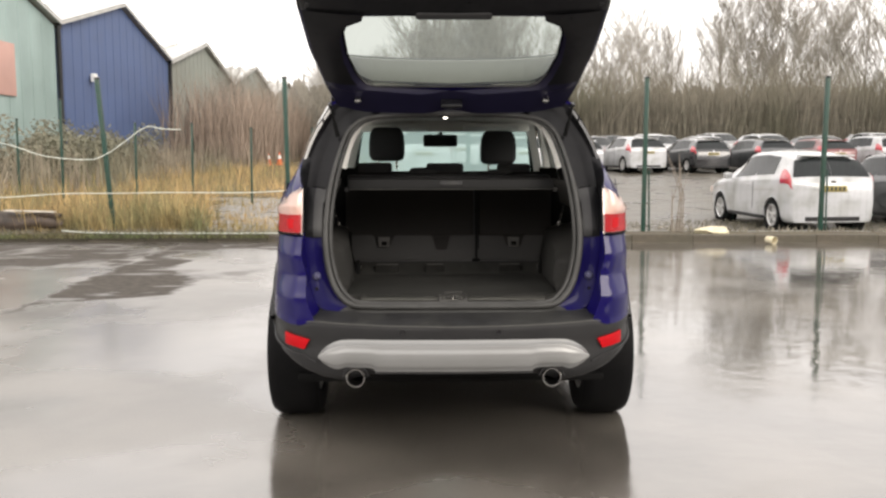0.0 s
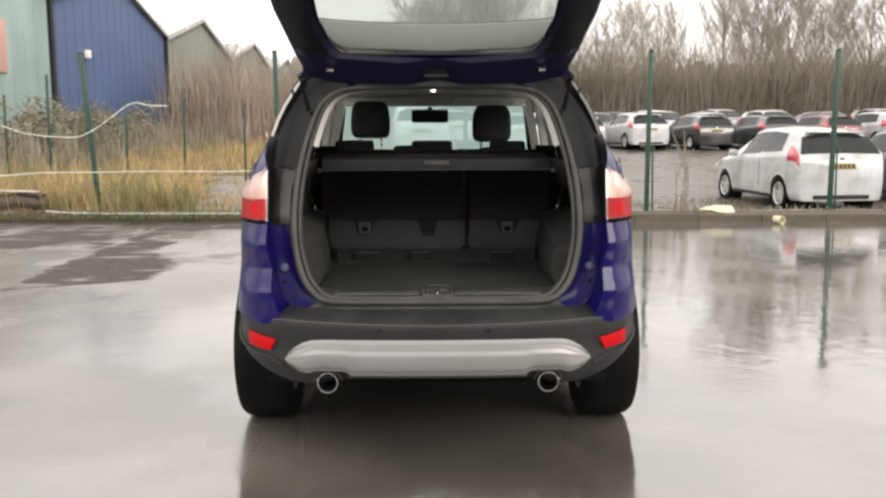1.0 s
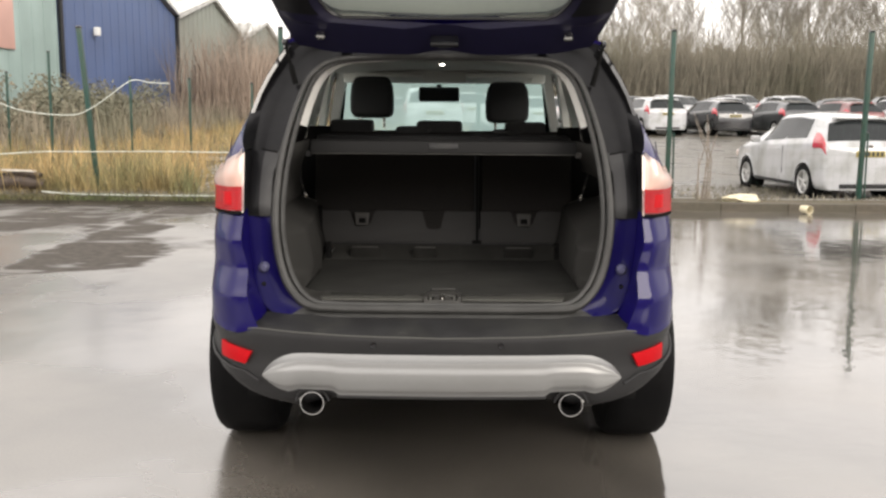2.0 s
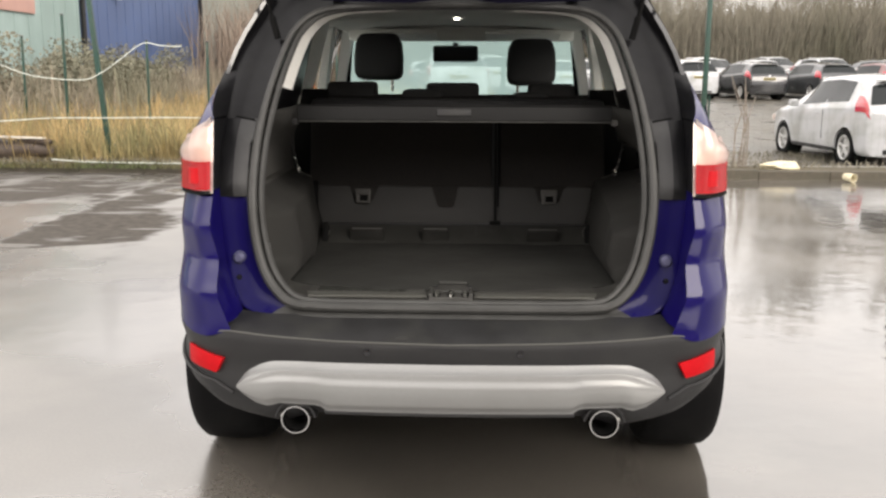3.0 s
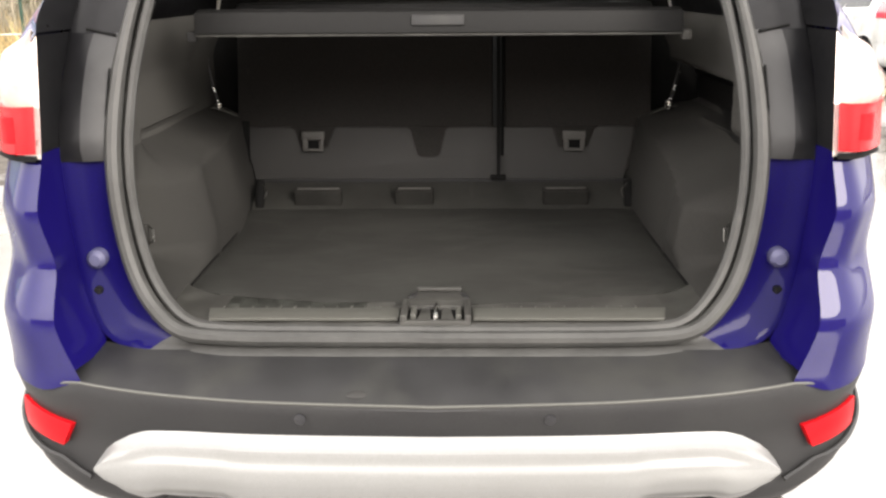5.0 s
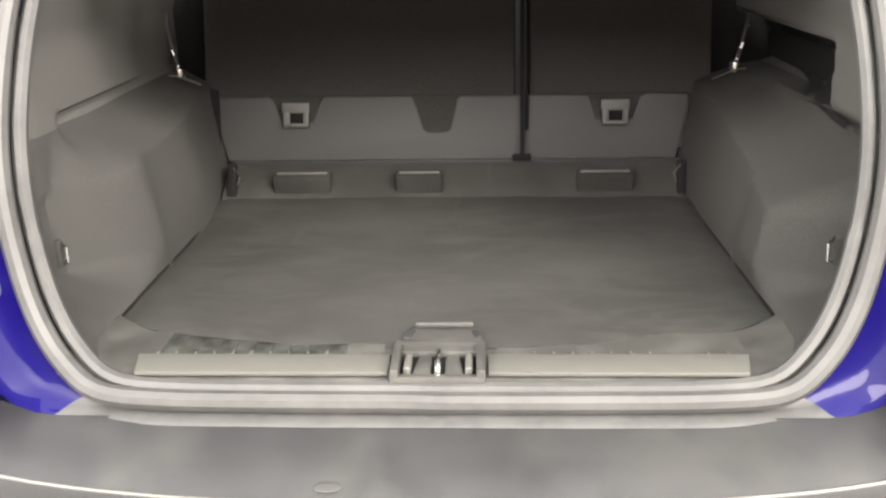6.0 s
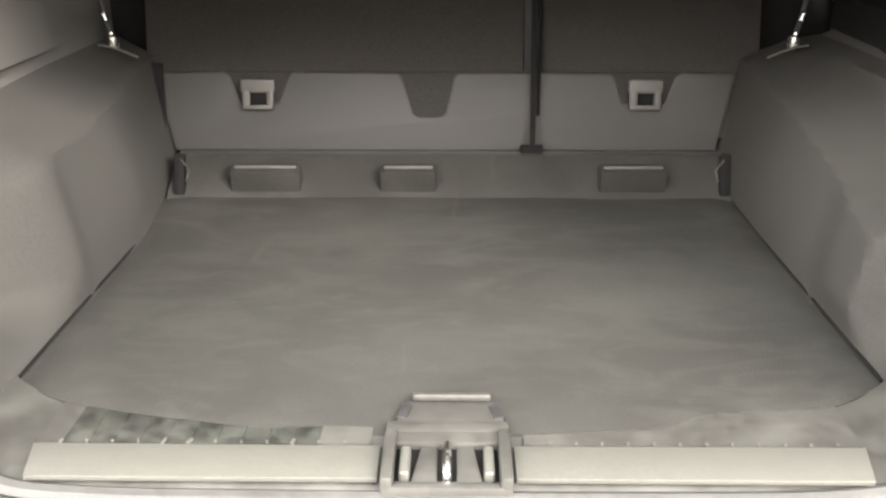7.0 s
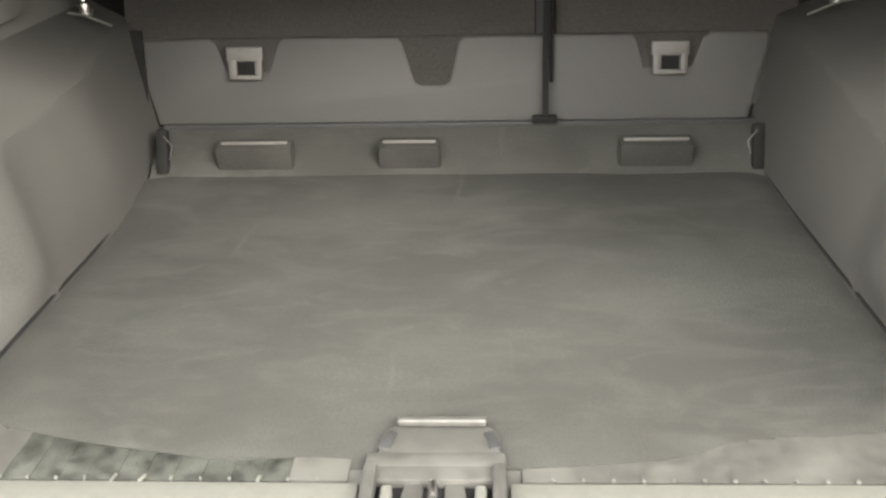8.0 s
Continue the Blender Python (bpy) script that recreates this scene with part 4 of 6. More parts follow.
def build_tail_lamps():
    for s in (1, -1):
        lamp = new("tail_lamp")
        lamp.parent = car
        fn = corner(s)
        def shell(z0, z1, u0, u1, out, top_cut=0.0, dome=False):
            def f(u, v):
                z = z0 + (z1 - z0) * v
                z -= top_cut * lamp_cut(u) * v
                p = fn(round(u * 24) / 24, z)
                d = Vector((s * (0.5 + 0.4 * u), -0.9 + 0.9 * u, 0)).normalized()
                edge = math.sin(math.pi * min(1, max(0, (u - u0) / (u1 - u0)))) ** 0.4
                return p + d * (out * edge * (math.sin(math.pi * (0.12 + 0.80 * v)) ** 0.6 if dome else 1.0) + 0.010)
            return surface(f, [k / 24 for k in range(round(u0 * 24), round(u1 * 24) + 1)], steps(0, 1, 8), thick=0.01)
        part("red_lens", shell(1.022, 1.094, 0.0, 0.66, 0.016), RED_LENS, lamp, "red stop lamp lens")
        clear = part("clear_lens", shell(1.098, 1.222, 0.0, 0.80, 0.020, 1.0, True), LAMP_GLASS, lamp, "pale clear lens")
        clear.visible_shadow = False
        part("inner_strip", shell(1.093, 1.099, 0.0, 0.66, 0.019), RED_LENS, lamp)
        part("reflector_block", shell(1.040, 1.082, 0.10, 0.34, 0.021), RED_REFLECTOR, lamp)
        for u, z in ((0.20, 1.152), (0.42, 1.142)):
            p = fn(round(u * 24) / 24, z)
            d = math.degrees(math.atan2(-0.9 + 0.9 * u, s * (0.5 + 0.4 * u)))
            part("bulb_bowl", lathe([(0.008, -0.012), (0.022, -0.004), (0.030, 0.006), (0.031, 0.008)], 18, pose(p.x, p.y, p.z, 0, 0, d)), CHROME, lamp)
        base = surface(lambda u, v: fn(round(u * 24) / 24, 1.012 + (0.200 - lamp_cut(u)) * v), [k / 24 for k in range(0, 21)], steps(0, 1, 6))
        part("housing", base, HOUSING, lamp)
        part("bezel", shell(1.010, 1.019, 0.0, 0.72, 0.008), MATTE_BLACK, lamp)


build_tail_lamps()


def build_greenhouse():
    for s in (1, -1):
        def side(u, v):
            y = 0.37 + (3.15 - 0.37) * u
            yt = 0.53 + (2.42 - 0.53) * u
            xb = s * lerp(y, (0.37, 0.62, 1.6, 3.15), (0.70, 0.752, 0.825, 0.80))
            xt = s * lerp(u, (0, 0.12, 0.7, 1), (0.565, 0.605, 0.625, 0.60))
            zb, zt = BELT(y) + 0.008, lerp(u, (0, 0.2, 0.8, 1), (1.585, 1.610, 1.615, 1.575))
            bow = 0.028 * math.sin(math.pi * v)
            return Vector((xb + (xt - xb) * v + s * bow, y + (yt - y) * v, zb + (zt - zb) * v))
        glazed(side, [(0.075, 0.24, 0.10, 0.88), (0.27, 0.56, 0.07, 0.92), (0.595, 0.955, 0.07, 0.92)], GLOSS_BLACK, [TINTED, CLEAR_GLASS, CLEAR_GLASS], car, ("window_frame", "side_window"))
        rail = [Vector(side(u, 1.0)) + Vector((-s * 0.03, 0, 0.055)) for u in steps(0.06, 0.9, 24)]
        part("roof_rail", tube(rail, 0.013, 8), GLOSS_BLACK, car)
        for t in (0.08, 0.45, 0.88):
            p = side(t, 1.0)
            part("rail_foot", box((0.03, 0.10, 0.06), (p.x - s * 0.03, p.y, p.z + 0.025), 0.01), GLOSS_BLACK, car)
        # door mirror and handles
        part("door_mirror", box((0.20, 0.10, 0.15), (s * 0.97, 2.78, 1.12), 0.035, bm=box((0.10, 0.05, 0.04), (s * 0.86, 2.80, 1.07), 0.01)), PAINT, car)
        for y in (1.55, 2.45):
            part("door_handle", box((0.03, 0.20, 0.03), (s * (side_x(y, 0.98) + 0.006), y, 0.98), 0.01), PAINT, car)
    roof_z = lambda x, y: 1.615 + 0.062 * (1 - (x / 0.62) ** 2) - 0.05 * smooth(y, 1.8, 2.5) - 0.012 * smooth(0.9 - y, 0, 0.4)
    part("roof", surface(lambda x, y: (x * lerp(y, (0.55, 0.9, 2.0, 2.42), (0.93, 0.98, 1.0, 0.97)), y, roof_z(x, y)), steps(-0.62, 0.62, 16), steps(0.585, 2.42, 18), thick=0.02), PAINT, car)
    screen = patch([(-0.74, 3.13, 1.085), (0.74, 3.13, 1.085), (0.595, 2.42, 1.60), (-0.595, 2.42, 1.60)], 0.05)
    glazed(screen, [(0.045, 0.955, 0.05, 0.93)], GLOSS_BLACK, WINDSCREEN, car, ("windscreen_frame", "windscreen"))
    # inside of the roof
    part("headliner", surface(lambda x, y: (x, y, 1.555 + 0.025 * (1 - (x / 0.6) ** 2)), steps(-0.58, 0.58, 10), steps(0.56, 2.40, 10), thick=0.012), HEADLINER, car, "pale grey headliner")
    part("front_header", box((1.12, 0.05, 0.085), (0, 2.345, 1.540), 0.015), HEADLINER, car)
    for s in (1, -1):
        part("sun_visor", box((0.36, 0.16, 0.022), (s * 0.30, 2.23, 1.525), 0.008, (-8, 0, 0)), HEADLINER, car)
    for s in (1, -1):
        # pale linings of the middle and front pillars
        mid_post = loft([[(s * (0.655 - 0.075 * t + d), 1.86 + 0.06 * t + e, 1.0 + 0.56 * t) for d, e in ((0.02, -0.07), (-0.012, -0.05), (-0.012, 0.05), (0.02, 0.07))] for t in steps(0, 1, 6)])
        part("middle_pillar_trim", mid_post, PALE_TRIM, car, "pale grey pillar trim")
        front_post = loft([[(s * (0.725 - 0.155 * t + d), 3.04 - 0.62 * t + e, 1.10 + 0.46 * t) for d, e in ((0.03, -0.03), (-0.02, -0.03), (-0.03, 0.02), (0.02, 0.03))] for t in steps(0, 1, 6)])
        part("front_pillar_trim", front_post, PALE_TRIM, car, "pale grey pillar trim")
    lampb = box((0.022, 0.03, 0.010), (-0.01, 1.60, 1.566), 0.004)
    part("roof_lamp", lampb, LAMP_ON, car, "lit white roof lamp")


build_greenhouse()


def build_load_bay():
    # floor carpet with its curved rear edge
    def rear_edge(x):
        return lerp(abs(x), (0, 0.06, 0.10, 0.21, 0.30, 0.36, 0.43, 0.485), (0.234, 0.235, 0.237, 0.249, 0.265, 0.279, 0.299, 0.342))
    def floor_fn(x, v):
        y0, y1 = rear_edge(x), 0.985
        z = 0.7225 + 0.003 * noise.noise(Vector((x * 5, v * 4, 0))) - 0.002 * (1 - smooth(v, 0, 0.02)) - 0.005 * smooth(abs(x), 0.46, 0.487)
        y = y0 + (y1 - y0) * v
        return Vector((x * (1 + (0.060 if x < 0 else 0.014) * smooth(y, 0.70, 1.0)), y, z))
    part("load_floor", surface(floor_fn, [-0.487, -0.48, *steps(-0.47, 0.47, 36), 0.48, 0.487], [0, 0.01, 0.03, *steps(0.06, 1, 30)], thick=0.02), FLOOR_CARPET, car, "grey carpeted load floor")
    for s in (1, -1):
        part("floor_seam", tube(curve_points([(s * 0.4865, 0.345, 0.7225), (s * 0.4865, 0.45, 0.7235), (s * 0.4865, 0.58, 0.7235), (s * 0.4870, 0.72, 0.7230), (s * (0.4870 + (0.015 if s < 0 else 0.003)), 0.86, 0.7225), (s * (0.4870 + (0.026 if s < 0 else 0.006)), 0.96, 0.7220)], 18), 0.0026, 6), MATTE_BLACK, car)
    bm = prism([(-0.052, 0.212), (0.058, 0.212), (0.058, 0.272), (0.055, 0.285), (0.046, 0.292), (-0.040, 0.292), (-0.049, 0.285), (-0.052, 0.272)], 0.714, 0.7275, "z", 0.004)
    bm = box((0.084, 0.009, 0.008), (0.004, 0.291, 0.732), 0.0035, bm=bm, seg=3)
    part("floor_handle", bm, RIBBED, car, "grey lift handle of the load floor")
    # dark chips put in for the shade at the handle's corners
    for s in (1, -1):
        part("handle_recess", box((0.011, 0.026, 0.004), (0.003 + s * 0.048, 0.268, 0.7270), 0.0018, (0, 0, s * 14)), TRIM, car)
    # side trims with the wheel boxes
    for s in (1, -1):
        def trim(y, z):
            panel = 0.603 - 0.038 * smooth(z, 1.10, 1.22)
            rear = 0.548 + 0.012 * smooth(z, 0.8, 1.0)
            x = rear + (panel - rear) * smooth(y, 0.24, 0.38)
            if s > 0:
                x += 0.042 * smooth(y, 0.30, 0.38) * smooth(z, 0.74, 0.80) * smooth(1.0 - z, 0.0, 0.04)
                x += 0.080 * smooth(y, 0.54, 0.565) * smooth(z, 0.975, 0.99) * smooth(1.095 - z, 0, 0.02)
            # wheel box: upright inner face, slanting rear face, soft top
            if s < 0:
                proud = max(smooth(z, 1.000, 1.010) * smooth(1.0 - y, 0.05, 0.20), (1 - smooth(y, 0.475, 0.495)) * smooth(z, 0.87, 0.90)) * smooth(y, 0.36, 0.42)
                x += 0.014 - 0.014 * proud if y > 0.36 else 0.0
            ridge, tail = (0.55, 0.41) if s < 0 else (0.435, 0.36)
            slant = max(0.0, (ridge - y) / (ridge - tail))
            face = 0.487 + (0.028 * smooth(y, 0.75, 1.04) if s < 0 else 0.006 * smooth(y, 0.75, 1.04)) + 0.030 * smooth(z, 0.74, 0.98) + (0.118 if s < 0 else 0.160) * min(1.0, slant) ** 1.5 - 0.012 * smooth(0.925 - z, 0, 0.03) * smooth(0.60 - y, 0.0, 0.10)
            ztop = lerp(y, (0.39, 0.55, 0.80, 1.0, 1.13), (0.925, 0.935, 0.955, 0.972, 0.975) if s < 0 else (0.872, 0.900, 0.948, 0.972, 0.975))
            slope = min(1.0, max(0.0, (ztop + lerp(y, (0.6, 0.95), (0.055, 0.012)) - z) / lerp(y, (0.6, 0.95), (0.075, 0.045))))
            step_in = 0.65 * slope + 0.35 * slope * slope * (3 - 2 * slope)
            x += (min(face, x) - x) * step_in
            if y < 0.56:
                x = 0.487 + (x - 0.487) * smooth(z, 0.720, 0.775)
            return x
        ys = sorted({*steps(0.165, 0.66, 44), *steps(0.66, 1.13, 22)})
        zs = sorted({*steps(0.712, 0.86, 20), *steps(0.86, 1.225, 44)})
        def rear_cut(z):
            return lerp(z, (0.70, 0.738, 0.79, 0.86, 0.95, 1.04, 1.15, 1.27), (0.145, 0.165, 0.185, 0.202, 0.218, 0.24, 0.285, 0.345))
        def fn(y, z):
            t = (y - 0.165) / (1.13 - 0.165)
            yy = rear_cut(z) + (1.13 - rear_cut(z)) * t
            rim = lerp(z, (0.70, 0.738, 0.79, 0.86, 0.95, 1.04, 1.15, 1.27), (0.44, 0.478, 0.513, 0.535, 0.548, 0.550, 0.543, 0.523))
            x = trim(yy, z)
            f = smooth(yy, rear_cut(z) + 0.015, rear_cut(z) + 0.11)
            return Vector((s * (rim + (x - rim) * f), yy, z))
        # felt wheel box below, a paler copy above with light put into its colour
        def upper_cell(i, j):
            return (zs[j] + zs[j + 1]) / 2 > 0.985
        part("side_trim", surface(fn, ys, zs, skip=upper_cell), LINER, car, "grey felt side trim over the wheel box")
        part("quarter_trim", surface(fn, ys, zs, skip=lambda i, j: not upper_cell(i, j)), LIFTED_TRIM, car, "grey upper side trim, light put into its colour")
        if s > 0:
            # black sheet laid just over the trim inside the recess
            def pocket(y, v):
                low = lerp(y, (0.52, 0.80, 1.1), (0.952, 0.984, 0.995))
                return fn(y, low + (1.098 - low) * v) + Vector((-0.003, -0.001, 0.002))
            part("storage_recess", surface(pocket, steps(0.52, 1.128, 24), steps(0, 1, 13), skip=lambda i, j: (j > 10 and i < 3) or (j > 11 and i < 6)), BAR_BLACK, car, "black sheet over the recess above the wheel box")
        # upper pillar trim, pale, and the dark window behind it
        first = next(k for k in range(60) if SEAL_HALF[k].z > 1.30)
        def pillar(v, u):
            i = first + (56 - first) * v
            k = int(i)
            a = SEAL_HALF[k].lerp(SEAL_HALF[min(k + 1, 60)], i - k)
            q = Vector((s * (a.x * 0.965 - 0.002), a.y + 0.012, a.z))
            r = Vector((s * (a.x * 0.925), a.y + 0.11, a.z - 0.012))
            return q.lerp(r, u)
        part("pillar_trim", surface(pillar, steps(0, 1, 14), steps(0, 1, 4)), PALE_TRIM, car, "pale grey pillar trim")
        part("window_trim", surface(lambda u, v: (s * lerp(v, (0, 0.3, 1), (0.70, 0.615, 0.535)), lerp(u, (0, 1), (0.40 + 0.2 * v, 1.15)), lerp(v, (0, 1), (1.02, 1.50))), steps(0, 1, 4), steps(0, 1, 4)), PILLAR_BLACK, car)
        part("c_pillar_trim", surface(lambda u, v: (s * lerp(v, (0, 1), (0.60 + 0.02 * u, 0.525)), 1.13 + 0.38 * u, lerp(v, (0, 1), (1.225, 1.56))), steps(0, 1, 3), steps(0, 1, 4)), PALE_TRIM, car)
        part("door_liner", surface(lambda u, v: (s * 0.70, 1.15 + 1.95 * u, 0.35 + 0.75 * v), steps(0, 1, 3), steps(0, 1, 3)), DASH, car)
        # lashing eyes, cover catches, belt buckles
        eye = tube([(s * 0.552, 0.322, 0.850), (s * 0.538, 0.306, 0.846), (s * 0.540, 0.308, 0.822), (s * 0.552, 0.322, 0.816)], 0.0022, 8)
        part("lashing_eye", eye, STEEL, car, "bright steel lashing eye")
        part("eye_plate", box((0.008, 0.014, 0.042), (s * 0.556, 0.321, 0.832), 0.003), LINER, car)
        catch = tube([(s * 0.590, 1.044, 0.988), (s * 0.591, 1.047, 1.000)], 0.004, 8)
        # steel beads put in for the glints along the catch's cord
        part("cord_bead", tube([(s * 0.612, 1.072, 1.055), (s * 0.618, 1.076, 1.070)], 0.003, 8), STEEL, car)
        catch = lathe([(0.0, -0.012), (0.011, -0.008), (0.012, 0.0), (0.010, 0.012), (0.0, 0.014)], 12, pose(s * 0.588, 1.040, 0.986, 0, 90, 0), catch)
        part("seat_catch", catch, STEEL, car, "bright steel seat catch")
        part("catch_cord", tube([(s * 0.590, 1.05, 0.985), (s * 0.603, 1.062, 1.025), (s * 0.616, 1.076, 1.075), (s * 0.622, 1.09, 1.12)], 0.0046, 8), DASH, car)
        part("cord_bead", tube([(s * 0.600, 1.056, 1.018), (s * 0.605, 1.060, 1.030)], 0.0052, 8), STEEL, car)
        # pale tube put in for the highlight on the wheel box crest
        part("trim_edge", tube(curve_points([(s * 0.532, 0.998, 0.966), (s * 0.55, 1.0, 0.973), (s * 0.575, 1.002, 0.982), (s * 0.60, 1.004, 0.986)], 9), 0.0022, 6), SCUFF, car)
        # black blocks put in for the shade beside the seat and lower panel
        part("seat_gap", box((0.17 if s < 0 else 0.27, 0.05, 0.52), (s * (0.585 if s < 0 else 0.635), 1.20, 1.02)), MATTE_BLACK, car)
        part("panel_gap", box((0.05, 0.006, 0.16), (s * 0.548, 1.082, 0.86), 0.002, (-10, 0, 0)), MATTE_BLACK, car)
        part("belt_stalk", box((0.020, 0.018, 0.075), (s * 0.484, 1.000, 0.758), 0.006, (-20, 0, 0)), MATTE_BLACK, car)
        part("stalk_clip", tube([(s * 0.472, 0.992, 0.748), (s * 0.466, 0.996, 0.768), (s * 0.480, 1.000, 0.786)], 0.0012, 6), STEEL if s < 0 else PALE_GREY, car)
        part("stalk_clip", tube([(s * 0.486, 0.988, 0.742), (s * 0.489, 0.993, 0.760)], 0.0012, 6), STEEL, car)
    # the light threshold plate, the ribbed ledge behind it, latch housing with striker
    sill = new("load_sill")
    sill.parent = car
    def base(x, v):
        y0, y1 = 0.146, lerp(abs(x), (0, 0.06, 0.21, 0.30, 0.36, 0.43, 0.50), (0.240, 0.241, 0.255, 0.271, 0.285, 0.305, 0.35))
        up = 0.10 * smooth(abs(x), 0.44, 0.56) ** 2
        return Vector((x, y0 + (y1 - y0) * v, 0.702 + 0.014 * smooth(v, 0.0, 0.2) + 0.003 * smooth(v, 0.7, 0.9) + up * (1 - 0.6 * v)))
    part("sill_cover", surface(base, steps(-0.50, 0.50, 50), steps(0, 1, 8)), RIBBED, sill, "grey plastic sill cover")
    for s in (1, -1):
        poly = [(s * 0.066, 0.160), (s * 0.403, 0.160), (s * 0.416, 0.2155), (s * 0.066, 0.214)]
        part("threshold_plate", prism(poly, 0.7165, 0.7225, "z", 0.0015), SCUFF, sill, "pale silver threshold plate")
        for k in range(13):
            x = s * (0.09 + 0.026 * k)
            y1 = lerp(abs(x), (0, 0.06, 0.21, 0.30, 0.36, 0.43), (0.250, 0.251, 0.265, 0.281, 0.295, 0.315))
            soiled = s < 0 and 0.12 < abs(x) < 0.40
            rib = box((0.0259 if soiled else 0.02596, max(0.006, y1 - 0.219), 0.004), (x, (y1 + 0.219) / 2, 0.7185), 0.0008 if soiled else 0.0)
            # pale specks put in for the highlights at the rib ends
            if k < 12:
                part("rib_nub", box((0.0020 + 0.0012 * math.sin(7.1 * k) ** 2, 0.0032 + (0.009 * math.sin(3.7 * k + 1) ** 4 if soiled else 0.0), 0.003), (x + s * 0.013, 0.2185, 0.7225), 0.001, (0, 0, 22 * math.sin(5 * k))), SCUFF, sill)
            part("rib", rib, DIRTY if soiled else RIBBED, sill, "soiled ribbed ledge" if soiled else "")
    lock = new("latch_housing")
    lock.parent = car
    part("housing_back", box((0.125, 0.020, 0.016), (0, 0.2405, 0.7205), 0.004), RIBBED, lock, "grey plastic latch surround")
    part("housing_lip", box((0.125, 0.012, 0.018), (0, 0.150, 0.714), 0.004), RIBBED, lock)
    for s in (1, -1):
        part("housing_side", box((0.012, 0.085, 0.022), (s * 0.0565, 0.187, 0.7225), 0.004), RIBBED, lock)
        part("tilted_plate", prism([(s * 0.0095, 0.153), (s * 0.034, 0.153), (s * 0.0245, 0.222), (s * 0.0095, 0.222)], 0.712, 0.7225, "z", 0.0015), RIBBED, lock)
    part("well", box((0.108, 0.080, 0.008), (0, 0.193, 0.7148), 0.001), MATTE_BLACK, lock)
    part("striker", tube([(0, 0.160, 0.712), (0, 0.162, 0.728), (0, 0.170, 0.733), (0, 0.200, 0.733), (0, 0.208, 0.728), (0, 0.210, 0.712)], 0.0042, 8), STEEL, lock, "chrome latch striker")
    for s in (1, -1):
        part("guide", box((0.010, 0.046, 0.020), (s * 0.0405, 0.182, 0.7195), 0.004, seg=3), SCUFF, lock)


build_load_bay()


def build_seats():
    seat = new("rear_seat")
    seat.parent = car
    # lower hard panel with notches, between hinge and fabric
    outline = [(-.512, .782), (.486, .782), (.516, .915), (.508, .926), (.418, .928), (.404, .918), (.388, .872), (.312, .872), (.300, .916), (.290, .926), (.012, .926), (.002, .916),
               (-.012, .852), (-.022, .846), (-.060, .846), (-.070, .852), (-.088, .916), (-.098, .926), (-.290, .928), (-.302, .918), (-.318, .872), (-.386, .872), (-.402, .918), (-.414, .928), (-.538, .926), (-.546, .915)]
    bm = prism(outline, 1.078, 1.10, "y", 0.006, seg=3)
    bmesh.ops.transform(bm, matrix=Matrix.Translation((0, 1.06, 0.78)) @ Matrix.Rotation(radians(-10), 4, "X") @ Matrix.Translation((0, -1.06, -0.78)), verts=bm.verts)
    part("lower_panel", bm, HARD_GREY, seat, "grey notched seat back panel")
    # hinged flap down to the floor, with three raised covers
    flap = lambda x, v: Vector((x, 0.972 + 0.098 * v, 0.718 + 0.060 * v + 0.004 * math.sin(math.pi * v)))
    part("hinge_flap", surface(flap, steps(-0.505, 0.505, 20), steps(0, 1, 4), thick=0.006), FLOOR_CARPET, seat)
    part("hinge_gap", box((1.0, 0.012, 0.010), (0, 1.071, 0.778), 0.002), TRIM, seat)
    for x0, x1 in ((-.392, -.268), (-.126, -.026), (.262, .380)):
        bm = box((x1 - x0, 0.036, 0.062), ((x0 + x1) / 2, 1.004, 0.742), 0.006, (14, 0, 0), seg=2)
        anchor = part("anchor_cover", bm, CARPET, seat)
        # pale strip put in for the highlight on the cover's top edge
        part("cover_lip", box((x1 - x0 - 0.014, 0.006, 0.005), ((x0 + x1) / 2, 0.996, 0.7735), 0.002), PALE_GREY, anchor, "pale strip for the highlight on the upper edge")
    # dark upper backs, split at the belt
    for x0, x1 in ((-.56, .133), (.162, .56)):
        prof = [(1.098, .86), (1.118, .95), (1.155, 1.10), (1.185, 1.24), (1.24, 1.262), (1.30, 1.24), (1.27, 1.0), (1.22, .80), (1.12, .78)]
        part("backrest", prism(prof, x0, x1, "x", 0.012), SEATBACK, seat, "dark carpeted seat back")
    part("lower_fill", box((1.02, 0.02, 0.12), (0, 1.104, 0.86), 0.004, (-10, 0, 0)), SEATBACK, seat)
    belt = surface(lambda u, v: (0.142 + 0.010 * v, 1.058 + 0.105 * u, 0.795 + 0.44 * u), steps(0, 1, 6), (0, 1), thick=0.004)
    part("belt_strap", belt, WEBBING, seat, "black hanging strap")
    part("strap_end", box((0.042, 0.014, 0.014), (0.146, 1.060, 0.789), 0.004), WEBBING, seat)
    part("strap_edge", box((0.006, 0.010, 0.40), (0.158, 1.126, 1.04), 0.003, (-13.3, 0, 0)), WEBBING, seat)
    for x in (-.351, .349):
        bm = box((0.062, 0.010, 0.024), (x, 1.083, 0.899), 0.004, (-10, 0, 0))
        bm = box((0.014, 0.010, 0.030), (x - 0.021, 1.079, 0.878), 0.003, (-10, 0, 0), bm=bm)
        bm = box((0.012, 0.010, 0.030), (x + 0.022, 1.079, 0.878), 0.003, (-10, 0, 0), bm=bm)
        bm = box((0.054, 0.008, 0.008), (x, 1.075, 0.862), 0.003, (-10, 0, 0), bm=bm)
        part("tether_anchor", bm, PALE_GREY, seat, "pale tether anchor plate")
        part("anchor_hole", box((0.036, 0.004, 0.026), (x, 1.083, 0.876), 0.002, (-10, 0, 0)), MATTE_BLACK, seat)
